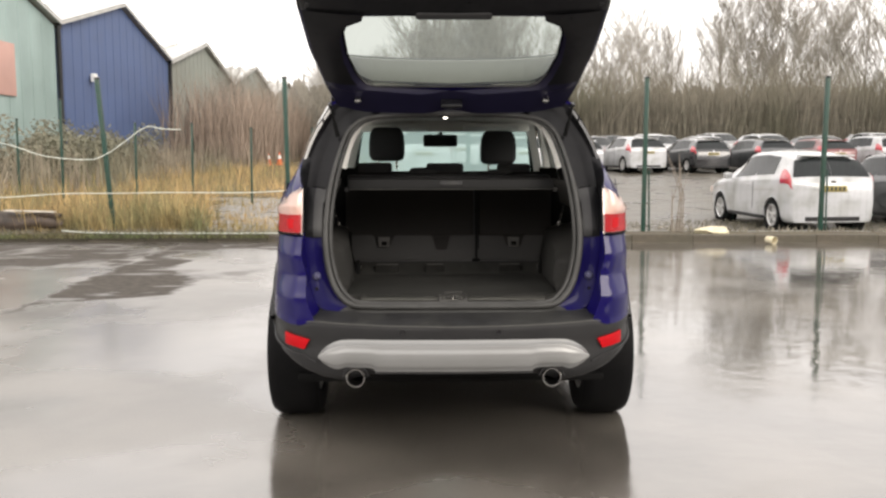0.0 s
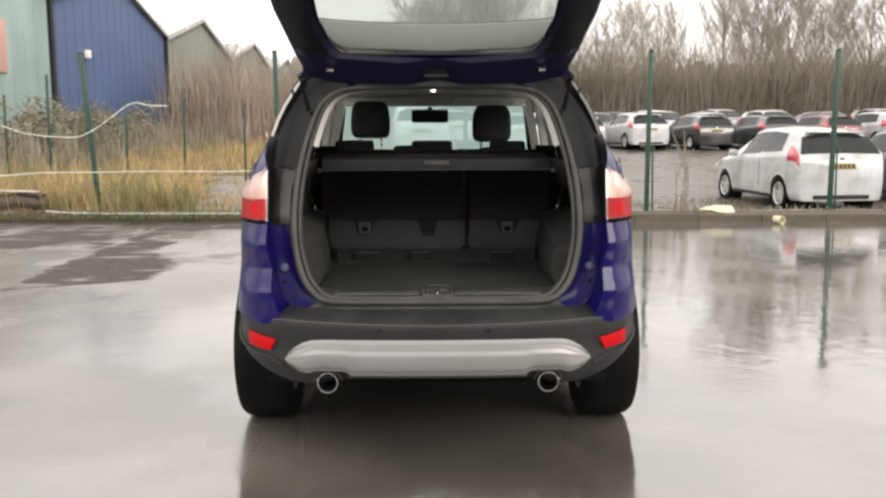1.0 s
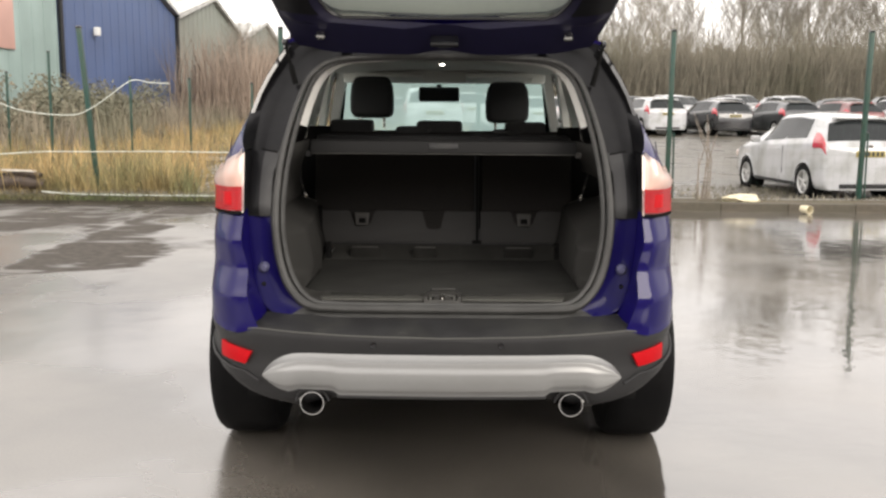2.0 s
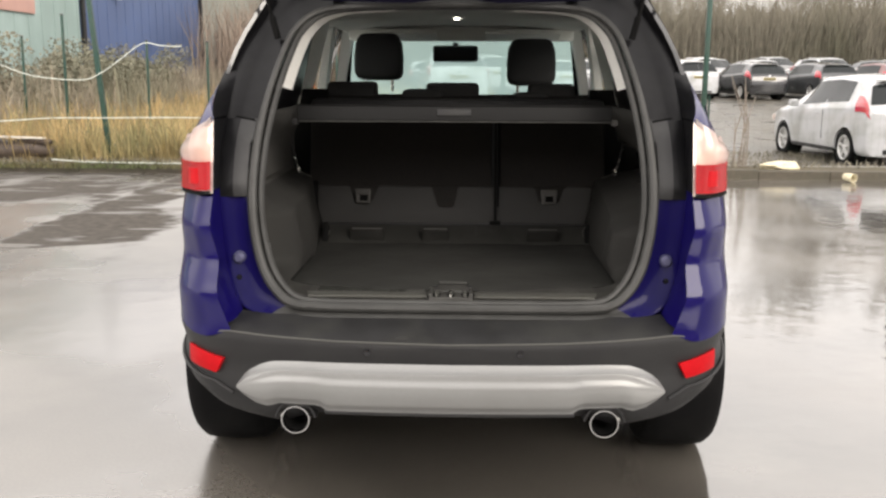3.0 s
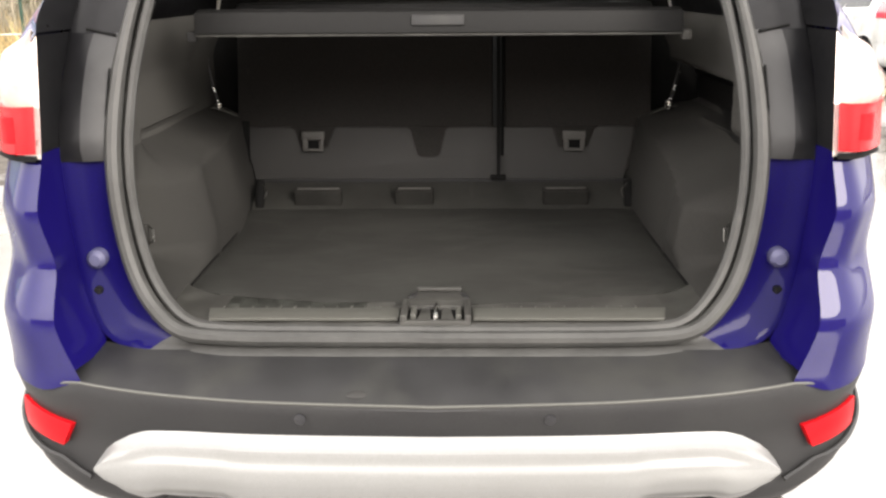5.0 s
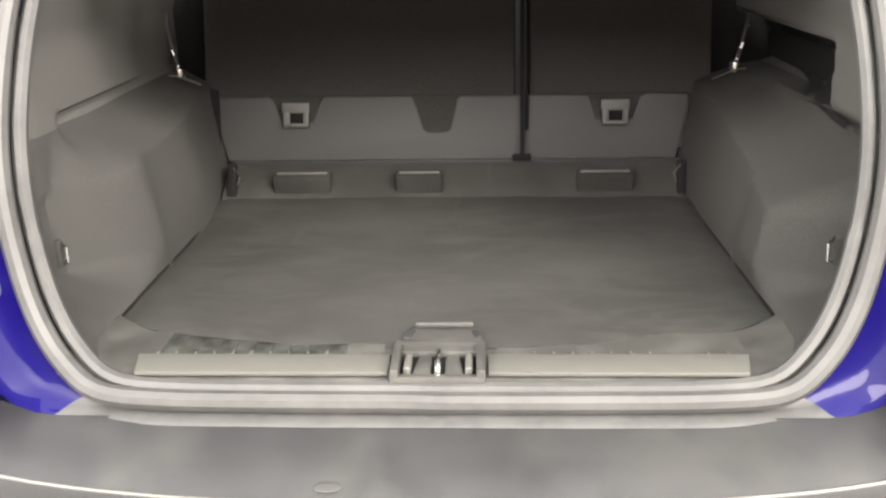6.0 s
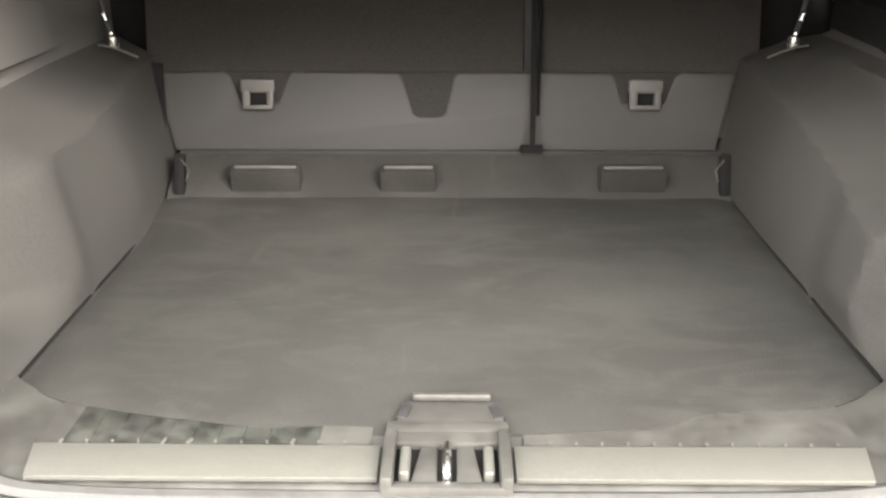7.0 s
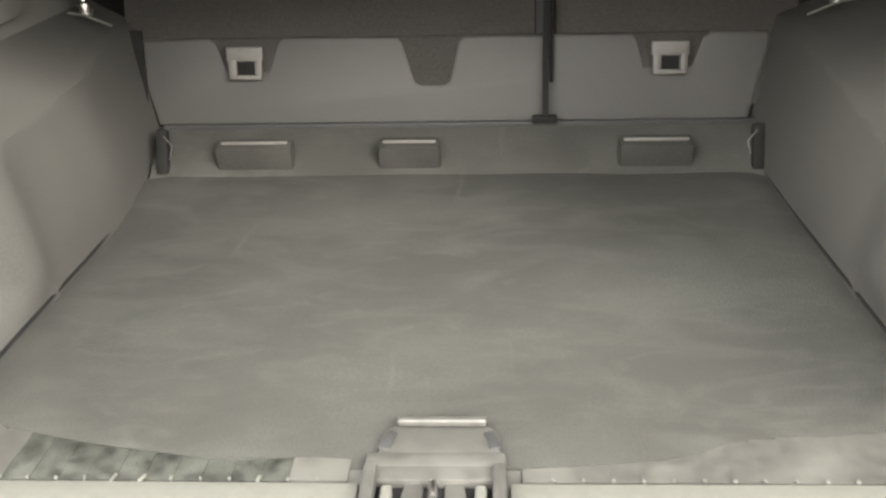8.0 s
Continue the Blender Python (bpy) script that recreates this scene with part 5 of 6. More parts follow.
    for x0, x1, zt in ((-.505, -.312, 1.306), (-.122, .083, 1.303), (.272, .452, 1.300)):
        part("headrest", box((x1 - x0, 0.09, 0.075), ((x0 + x1) / 2, 1.27, zt - 0.036), 0.022, seg=3), LIT_FABRIC, seat)
    # luggage cover with its end bar and grip
    cover = new("luggage_cover")
    cover.parent = car
    part("blind", surface(lambda x, v: (x, 0.53 + 0.62 * v, 1.214 - 0.008 * math.sin(math.pi * v)), steps(-0.50, 0.50, 8), steps(0, 1, 8)), COVER_CLOTH, cover, "dark woven luggage cover")
    bar = prism([(0.505, 1.196), (0.515, 1.238), (0.545, 1.244), (0.575, 1.226), (0.575, 1.200), (0.52, 1.190)], -0.487, 0.487, "x", 0.006)
    part("end_bar", bar, BAR_BLACK, cover, "black end bar of the luggage cover")
    part("grip", box((0.105, 0.006, 0.022), (0, 0.509, 1.221), 0.003, (-14, 0, 0)), PAD, cover)
    # thin grey bead along the end bar's lower edge
    part("bar_edge", tube([(-0.485, 0.509, 1.1925), (0.485, 0.509, 1.1925)], 0.0022, 6), RIBBED, cover, "grey lower edge")
    part("cassette", box((1.10, 0.07, 0.06), (0, 1.15, 1.215), 0.02), TRIM, cover)
    for s in (1, -1):
        part("cover_hook", box((0.02, 0.02, 0.02), (s * 0.497, 0.53, 1.19), 0.005), PALE_GREY if s > 0 else TRIM, cover)
    for x, w, zt in ((-.134, .165, 1.281), (.285, .150, 1.270)):
        part("seat_shoulder", pillow((w, 0.10, 0.09), (x, 1.26, zt - 0.045), power=0.36, n=10), LIT_FABRIC, seat)
    # front seats
    for x, y, top in ((-.37, 1.93, 1.517), (.325, 1.93, 1.494)):
        fs = new("front_seat")
        fs.parent = car
        part("backrest", box((0.50, 0.14, 0.66), (x, 1.86, 0.92), 0.06, (-14, 0, 0), seg=3), FABRIC, fs)
        part("cushion", box((0.50, 0.52, 0.16), (x, 2.08, 0.56), 0.05, seg=3), FABRIC, fs)
        part("headrest", pillow((0.222, 0.11, 0.208), (x, y, top - 0.104), (-6, 0, 0), 0.34, taper=0.12), FABRIC, fs)
        for dx in (-0.06, 0.06):
            part("headrest_post", tube([(x + dx, y, top - 0.26), (x + dx, y, top - 0.15)], 0.007), STEEL, fs)
    # dashboard, steering wheel, mirror, cabin floor
    dash = prism([(2.62, 0.60), (2.60, 0.92), (2.70, 1.00), (2.95, 1.04), (3.12, 1.07), (3.12, 0.6)], -0.74, 0.74, "x", 0.02)
    part("dashboard", dash, DASH, car)
    ring = [Vector((0.33 + 0.185 * math.cos(t), 2.52 + 0.07 * math.sin(t), 0.99 + 0.172 * math.sin(t))) for t in steps(0, math.tau, 32)[:-1]]
    sw = tube(ring, 0.015, 8, closed=True)
    sw = box((0.34, 0.03, 0.05), (0.33, 2.53, 0.985), 0.012, (-20, 0, 0), bm=sw)
    part("steering_wheel", sw, DASH, car)
    part("interior_mirror", box((0.235, 0.04, 0.084), (-0.03, 2.50, 1.440), 0.018, (-4, 0, 2), bm=box((0.03, 0.10, 0.05), (-0.03, 2.55, 1.475), 0.01), seg=3), PILLAR_BLACK, car)
    part("cabin_floor", box((1.36, 2.1, 0.03), (0, 2.1, 0.36), 0.01), DASH, car)
    part("bulkhead", box((1.4, 0.03, 0.62), (0, 3.13, 0.74), 0.01), DASH, car)
    part("under_floor", box((1.16, 0.86, 0.02), (0, 0.62, 0.60), 0.005), MATTE_BLACK, car)


build_seats()


def build_tailgate():
    gate = new("tailgate")
    gate.parent = car
    A = radians(40)
    along, nrm = Vector((0, -math.cos(A), math.sin(A))), Vector((0, -math.sin(A), -math.cos(A)))
    hinge = Vector((0, 0.50, 1.565))
    half = lambda s: lerp(s, (0, 0.06, 0.14, 0.37, 0.60, 0.80, 0.90, 0.96), (0.525, 0.55, 0.575, 0.628, 0.652, 0.650, 0.62, 0.56))
    gx = lambda s: lerp(s, (0.145, 0.17, 0.23, 0.34, 0.47, 0.545, 0.58), (0.345, 0.395, 0.430, 0.462, 0.47, 0.44, 0.36))
    at = lambda x, s, d: hinge + Vector((x, 0, 0)) + along * s + nrm * d
    dish = lambda x, s: -0.03 * (x / 0.65) ** 2
    # inner frame: an outer rim, a ring of sheet round the glass
    def inner(side):
        def fn(s, v):
            a = gx(s) if 0.145 < s < 0.58 else 0.0
            h = half(s)
            x = a + (h - a) * v
            d = 0.0 + 0.025 * smooth(v, 0.0, 0.25) * smooth(1.0 - v, 0.0, 0.25) + dish(x, s)
            return at(side * x, s, d)
        return fn
    ss = sorted({*steps(0, 0.146, 8), *steps(0.146, 0.579, 24), *steps(0.579, 0.62, 3)})
    bm = None
    for side in (1, -1):
        bm = surface(inner(side), ss, steps(0, 1, 12), bm=bm)
    bmesh.ops.remove_doubles(bm, verts=bm.verts, dist=1e-4)
    part("inner_frame", bm, INNER_PAINT, gate, "dark blue inner frame of the tailgate")
    bm = None
    for side in (1, -1):
        bm = surface(lambda s, v: at(side * half(s) * v, s, 0.032 + dish(half(s) * v, s) - 0.03 * smooth(v, 0.9, 1.0)), steps(0.60, 0.96, 12), steps(0, 1, 12), bm=bm)
    bmesh.ops.remove_doubles(bm, verts=bm.verts, dist=1e-4)
    part("trim_panel", bm, PILLAR_BLACK, gate, "dark tailgate lining")
    for side in (1, -1):
        upper = surface(lambda s, v: at(side * (gx(s) + 0.012 + (half(s) - 0.035 - gx(s)) * v), s, 0.036 + dish(half(s) * v, s)), steps(0.20, 0.61, 12), steps(0, 1, 5))
        part("pillar_lining", upper, PILLAR_BLACK, gate)
        grip = tube([at(side * 0.60, 0.66, 0.03), at(side * 0.612, 0.67, 0.06), at(side * 0.615, 0.72, 0.06), at(side * 0.60, 0.73, 0.03)], 0.011, 8)
        part("pull_grip", grip, TRIM, gate)
    # outer skin and glass
    bm = None
    for side in (1, -1):
        def skin(s, v):
            a = gx(s) + 0.012 if 0.145 < s < 0.58 else 0.0
            h = half(s)
            return at(side * (a + (h - a) * v), s, -0.045 + 0.045 * smooth(v, 0.88, 1.0) + dish(h * v, s) - 0.03 * smooth(s, 0.6, 0.8) * (1 - v))
        bm = surface(skin, ss + steps(0.62, 0.96, 10)[1:], steps(0, 1, 12), bm=bm)
    bmesh.ops.remove_doubles(bm, verts=bm.verts, dist=1e-4)
    part("outer_skin", bm, PAINT, gate)
    part("lower_edge", surface(lambda k, v: at(half(0.96) * k, 0.96, -0.075 + 0.107 * v + dish(half(0.96) * k, 0.96) ), steps(-1, 1, 12), steps(0, 1, 3)), PAINT, gate)
    pane = part("rear_window", surface(lambda s, v: at((2 * v - 1) * (gx(s) + 0.02), s, -0.02 + dish((2 * v - 1) * gx(s), s)), steps(0.1451, 0.5795, 20), steps(0, 1, 16)), REAR_GLASS, gate, "tinted rear window")
    pane.visible_shadow = False
    rim = [at(gx(s), s, 0.0 + dish(gx(s), s)) for s in steps(0.147, 0.578, 24)]
    loop = rim + [Vector((-p.x, p.y, p.z)) for p in reversed(rim)]
    part("window_seal", tube(loop, 0.006, 6, closed=True), GLOSS_BLACK, gate)
    # spoiler blade above the window, beyond the glass
    def blade(x, v):
        s0 = 0.10 + 0.02 * (x / 0.52) ** 2
        root = at(x, s0, -0.06)
        tip = root + Vector((0, -0.045, 0.112 + 0.012 * (x / 0.52) ** 4))
        return root.lerp(tip, v)
    part("spoiler", surface(blade, steps(-0.54, 0.54, 20), steps(0, 1, 5), thick=0.018), SPOILER, gate, "glossy spoiler blade, a reflection painted into its pale colour")
    part("spoiler_edge", tube([blade(x, 1.0) for x in steps(-0.50, 0.50, 20)], 0.006, 6), GLOSS_BLACK, gate)
    # brake light, lamps and wiper motor cover
    part("high_brake_light", box((0.10, 0.05, 0.02), at(0, 0.075, 0.03), 0.006, (40, 0, 0)), GLOSS_BLACK, gate)
    part("centre_catch", box((0.045, 0.018, 0.014), at(0, 0.070, 0.044), 0.004, (40, 0, 0)), STEEL, gate)
    for side in (1, -1):
        part("stay_bracket", box((0.03, 0.03, 0.02), at(side * 0.43, 0.10, 0.03), 0.006, (40, 0, 0)), STEEL, gate)
        part("hinge_arm", box((0.04, 0.12, 0.03), (side * 0.36, 0.545, 1.60), 0.008), PAINT, gate)
    part("wiper_cover", box((0.32, 0.05, 0.04), at(0, 0.598, 0.014), 0.018, (40, 0, 0), seg=3), TRIM, gate)
    for side in (1, -1):
        top = at(side * 0.560, 0.065, 0.03)
        low = Vector((side * 0.528, 0.455, 1.440))
        stay = new("gas_strut")
        stay.parent = car
        mid = top.lerp(low, 0.55)
        part("rod", tube([top, mid], 0.006, 8), MATTE_BLACK, stay)
        part("cylinder", tube([mid, low], 0.010, 10), MATTE_BLACK, stay)
        part("ball_joint", lathe([(0, -0.012), (0.012, -0.006), (0.012, 0.006), (0, 0.012)], 10, pose(*top)), GLOSS_BLACK, stay)


build_tailgate()

# ---- kerb stones along the yard's edge ----
def build_kerb():
    kerb = thing("kerb", "weathered concrete kerb along the wet yard", "kerb", kind="structure")
    rng = random.Random(4)
    x = -22.0
    stone = None
    while x < 22.0:
        w = 0.905
        bm = box((w - 0.006, 0.14, 0.30), (0, 0, 0), 0.010)
        if stone is None:
            stone = part("kerbstone", bm, CONCRETE, kerb)
            ob = stone
        else:
            bm.free()
            ob = new("kerbstone", stone.data)
            ob.parent = kerb
        ob.matrix_basis = pose(x, kerb_y(x) + 0.09 + rng.uniform(-0.008, 0.008), -0.035 + rng.uniform(-0.008, 0.01), rng.uniform(-1, 1), 0, -2.0 + rng.uniform(-0.5, 0.5))
        x += w
    strip = part("verge", surface(lambda x, u: (x, kerb_y(x) + 0.15 + 0.35 * u, 0.085 + 0.012 * noise.noise(Vector((x * 2, u, 1)))), steps(-22, 22, 120), steps(0, 1, 3)), SOIL)
    tagged(strip, "muddy verge behind the kerb", "verge", kind="structure")


build_kerb()


# ---- fence, ropes, litter ----
def fence_post(x, y, h, lean, name="fence_post", r=0.032):
    post = thing(name, "green painted steel fence post" if name == "fence_post" else "distant green fence post", "fence post", "green fence posts", pose(x, y, lot_z(x, y) - 0.05, 0, lean, 0))
    part("shaft", box((r * 2, r * 2, h), (0, 0, h / 2), 0.006), GREEN_PAINT, post)
    part("cap", box((r * 2.3, r * 2.3, 0.03), (0, 0, h + 0.01), 0.008), GLOSS_BLACK, post)
    return post


def build_fence():
    Y = 10.45
    for x, lean in ((-13.5, 1), (-10.7, -1), (-7.9, 0.5), (-5.02, -4.2), (-2.3, -0.8), (0.48, 0.4), (3.235, 0.3), (6.03, 0.6), (8.85, -0.5), (11.65, 0.6)):
        p = fence_post(x, Y, 2.42, lean)
        if abs(x - 3.235) < 0.01 or abs(x - 6.03) < 0.01:
            part("brace", tube([(0.10, 0.03, 0.0), (0.07, 0.01, 1.0)], 0.014, 8), GREEN_PAINT, p)
    for x, y, h in ((-7.6, 15.0, 2.35), (-6.9, 17.5, 1.9), (-5.6, 17.5, 1.9), (-9.6, 17.5, 2.0), (-4.3, 17.8, 1.8), (-2.9, 18.0, 1.8)):
        fence_post(x, y, h, 0.5, "far_fence_post", 0.022)
    wires = bmesh.new()
    rng = random.Random(7)
    for x0, x1 in ((-7.9, -5.02), (-5.02, -2.3), (-2.3, 0.48), (3.235, 6.03), (6.03, 8.85), (8.85, 11.65)):
        low = 1.15 if x1 < 1 else 2.1
        for k in range(int((x1 - x0) / 0.10)):
            x = x0 + 0.10 * k
            sway = rng.uniform(-0.02, 0.02)
            a, b = Vector((x, Y - 0.04, 0.12)), Vector((x + sway, Y - 0.05, low))
            for q in (Vector((0.0006, 0, 0)), Vector((0, 0.0006, 0))):
                wires.faces.new([wires.verts.new(v) for v in (a - q, a + q, b + q, b - q)])
        for z in np.arange(0.15, low, 0.2):
            a, b = Vector((x0, Y - 0.045, z)), Vector((x1, Y - 0.045, z))
            for q in (Vector((0, 0, 0.0005)), Vector((0, 0.0005, 0))):
                wires.faces.new([wires.verts.new(v) for v in (a - q, a + q, b + q, b - q)])
    tagged(part("fence_mesh", wires, GREEN_PAINT, smooth=False), "thin green wire mesh between the posts", "wire mesh", kind="stuff")
    ropes = (([(-9.2, 1.9), (-7.6, 1.66), (-6.59, 1.47), (-6.02, 1.29), (-5.35, 1.235), (-5.06, 1.33), (-4.8, 1.50), (-4.46, 1.727), (-4.2, 1.70), (-3.92, 1.69)], "slack white rope strung along the fence"),
             ([(-9.2, 0.68), (-7.5, 0.64), (-6.6, 0.66), (-5.8, 0.71), (-5.05, 0.715), (-4.1, 0.725), (-3.0, 0.72), (-2.3, 0.75)], "taut pale rope low on the fence"))
    for pts, label in ropes:
        tagged(part("rope", tube(curve_points([(x, Y - 0.06, z) for x, z in pts], 60), 0.0065, 6), ROPE), label, "rope")
    # pale cord added in place of the light on the kerb's top edge
    low = [(-5.65, 0.175), (-5.3, 0.150), (-4.8, 0.138), (-4.0, 0.136), (-3.2, 0.137), (-2.4, 0.139), (-1.4, 0.140)]
    tagged(part("rope", tube(curve_points([(x, kerb_y(x) + 0.06, z) for x, z in low], 40), 0.0075, 6), ROPE), "pale cord standing in for the kerb's lit top edge", "rope")
    # litter by the kerb
    bm = bmesh.new()
    bmesh.ops.create_icosphere(bm, subdivisions=3, radius=0.5)
    for v in bm.verts:
        v.co = Vector((v.co.x * 0.54, v.co.y * 0.3, v.co.z * 0.15)) * (1 + 0.35 * noise.noise(v.co * 3.0))
        v.co.z = max(v.co.z, -0.06)
    rag = part("rag", bm, PALE_CLOTH)
    rag.matrix_basis = pose(4.22, 10.02, 0.135)
    tagged(rag, "crumpled pale sheet lying on the kerb", "rag")
    cup = thing("paper_cup", "pale crushed paper cup at the kerb's foot", "cup", at=pose(4.86, 9.40, 0.062, 0, 4, -66))
    part("cup_body", lathe([(0.044, -0.07), (0.060, 0.08), (0.056, 0.08), (0.040, -0.066), (0.0, -0.066)], 16), PALE_CLOTH, cup)
    part("cup_band", lathe([(0.0475, -0.04), (0.0535, 0.024), (0.055, 0.024), (0.049, -0.04)], 16), PALE_CLOTH, cup)
    # old log on the verge, with a broken branch
    log = thing("log", "dark wet log lying on the rough verge", "log", at=pose(-6.35, 10.35, 0.27, 0, 0, -4))
    rng = random.Random(3)
    path = [(x, 0.05 * rng.uniform(-1, 1), 0.03 * rng.uniform(-1, 1)) for x in steps(-1.6, 0.60, 10)]
    part("trunk", tube(path, [0.16, 0.18, 0.17, 0.19, 0.18, 0.19, 0.17, 0.15, 0.14, 0.12, 0.07], 12), LOG, log)
    part("branch", tube([(0.1, 0, 0.1), (0.35, -0.08, 0.14), (0.62, -0.10, 0.12)], [0.05, 0.045, 0.03], 8), LOG, log)
    board = thing("board", "pale weathered board lying on the dark log", "board", at=pose(-6.22, 10.24, 0.44, 0, 1.5, -3))
    part("plank", box((0.78, 0.11, 0.022), (0, 0, 0.011), 0.004), BOARD, board)
    for x in (-0.34, 0.34):
        part("nail", lathe([(0.0, 0.003), (0.006, 0.002), (0.007, 0.0), (0.004, -0.012)], 8, pose(x, 0.02, 0.0225, 0, -90, 0)), MATTE_BLACK, board)
    # sapling against the fence
    sap = thing("sapling", "thin bare sapling growing by the fence", "sapling", at=pose(3.72, 10.25, 0.06))
    for k in range(7):
        a = rng.uniform(0, math.tau)
        h = rng.uniform(0.7, 1.3)
        part("stem", tube([(0.03 * k - 0.1, 0, 0), (0.05 * math.cos(a) + 0.04 * k - 0.1, 0.05 * math.sin(a), h * 0.5), (0.18 * math.cos(a), 0.15 * math.sin(a), h)], [0.012, 0.009, 0.004], 5), BARK, sap)


build_fence()


# ---- industrial sheds in a row ----
def build_shed(y0, y1, wall_mat, label, lower=None):
    X, EAVE, RIDGE, DEEP = -15.0, 6.1, 8.0, 26.0
    mid = (y0 + y1) / 2
    shed = thing("shed", label, "industrial shed", "row of sheds", pose(X, mid, 0.2))
    h = (y1 - y0) / 2
    gable = [(-h + 0.15, 0.9), (h - 0.15, 0.9), (h - 0.15, EAVE), (0, RIDGE), (-h + 0.15, EAVE)]
    part("gable_wall", prism(gable, -0.2, 0.0, "x"), wall_mat, shed)
    part("plinth", box((0.24, 2 * h - 0.3, 1.1), (-0.1, 0, 0.35), 0.02), BRICKWORK, shed)
    part("side_wall", box((DEEP, 0.2, EAVE), (-DEEP / 2 - 0.2, -h + 0.2, EAVE / 2 - 0.2)), wall_mat, shed)
    for s in (1, -1):
        slab = surface(lambda x, v: (x, s * h * v, RIDGE + 0.08 - (RIDGE - EAVE) * v), (0.25, -DEEP), (0, 1), thick=0.12)
        part("roof", slab, ROOF_SHEET, shed, "pale ribbed roof sheeting")
        for k in range(13):
            x = 0.2 - 2.0 * k
            part("roof_rib", surface(lambda a, v: (x + a, s * h * v, RIDGE + 0.21 - (RIDGE - EAVE) * v), (-0.05, 0.05), (0, 1), thick=0.03), ROOF_SHEET, shed)
        verge = [Vector((0.22, 0, RIDGE + 0.1)), Vector((0.22, s * h, EAVE + 0.1))]
        part("verge_board", tube(verge, 0.06, 4), ROOF_SHEET, shed)
    for k in range(int(2 * h / 1.0)):
        y = -h + 0.65 + 1.0 * k
        top = RIDGE - (RIDGE - EAVE) * abs(y) / h - 0.05
        part("cladding_rib", box((0.02, 0.06, top - 0.95), (0.009, y, 0.95 + (top - 0.95) / 2), 0.008), wall_mat, shed)
    if lower:
        part("wall_panel", box((0.06, lower[1] - lower[0], lower[3] - lower[2]), (0.05, (lower[0] + lower[1]) / 2, (lower[2] + lower[3]) / 2), 0.01), lower[4], shed)
    part("gutter", tube([(0.2, h, EAVE), (-DEEP, h, EAVE)], 0.12, 6), TRIM, shed)
    part("downpipe", tube([(0.12, h - 0.05, EAVE), (0.12, h - 0.05, 0.1)], 0.10, 6), TRIM, shed)
    return shed


build_shed(18.6, 33.6, CLAD_GREEN, "pale green clad shed with a red panel", (-7.3, 3.55, 3.1, 4.95, CLAD_RED))
shed = build_shed(33.6, 49.4, CLAD_BLUE, "blue clad industrial shed with a pale roof")
part("flood_lamp", box((0.22, 0.30, 0.36), (0.2, -4.45, 4.32), 0.05), WHITE, shed, "white wall lamp")
build_shed(49.4, 66.2, CLAD_GREY, "grey green clad industrial shed")
build_shed(66.2, 84.0, CLAD_GREY, "grey clad shed at the row's far end")
build_shed(84.0, 102.0, CLAD_GREY, "grey clad shed at the row's far end")


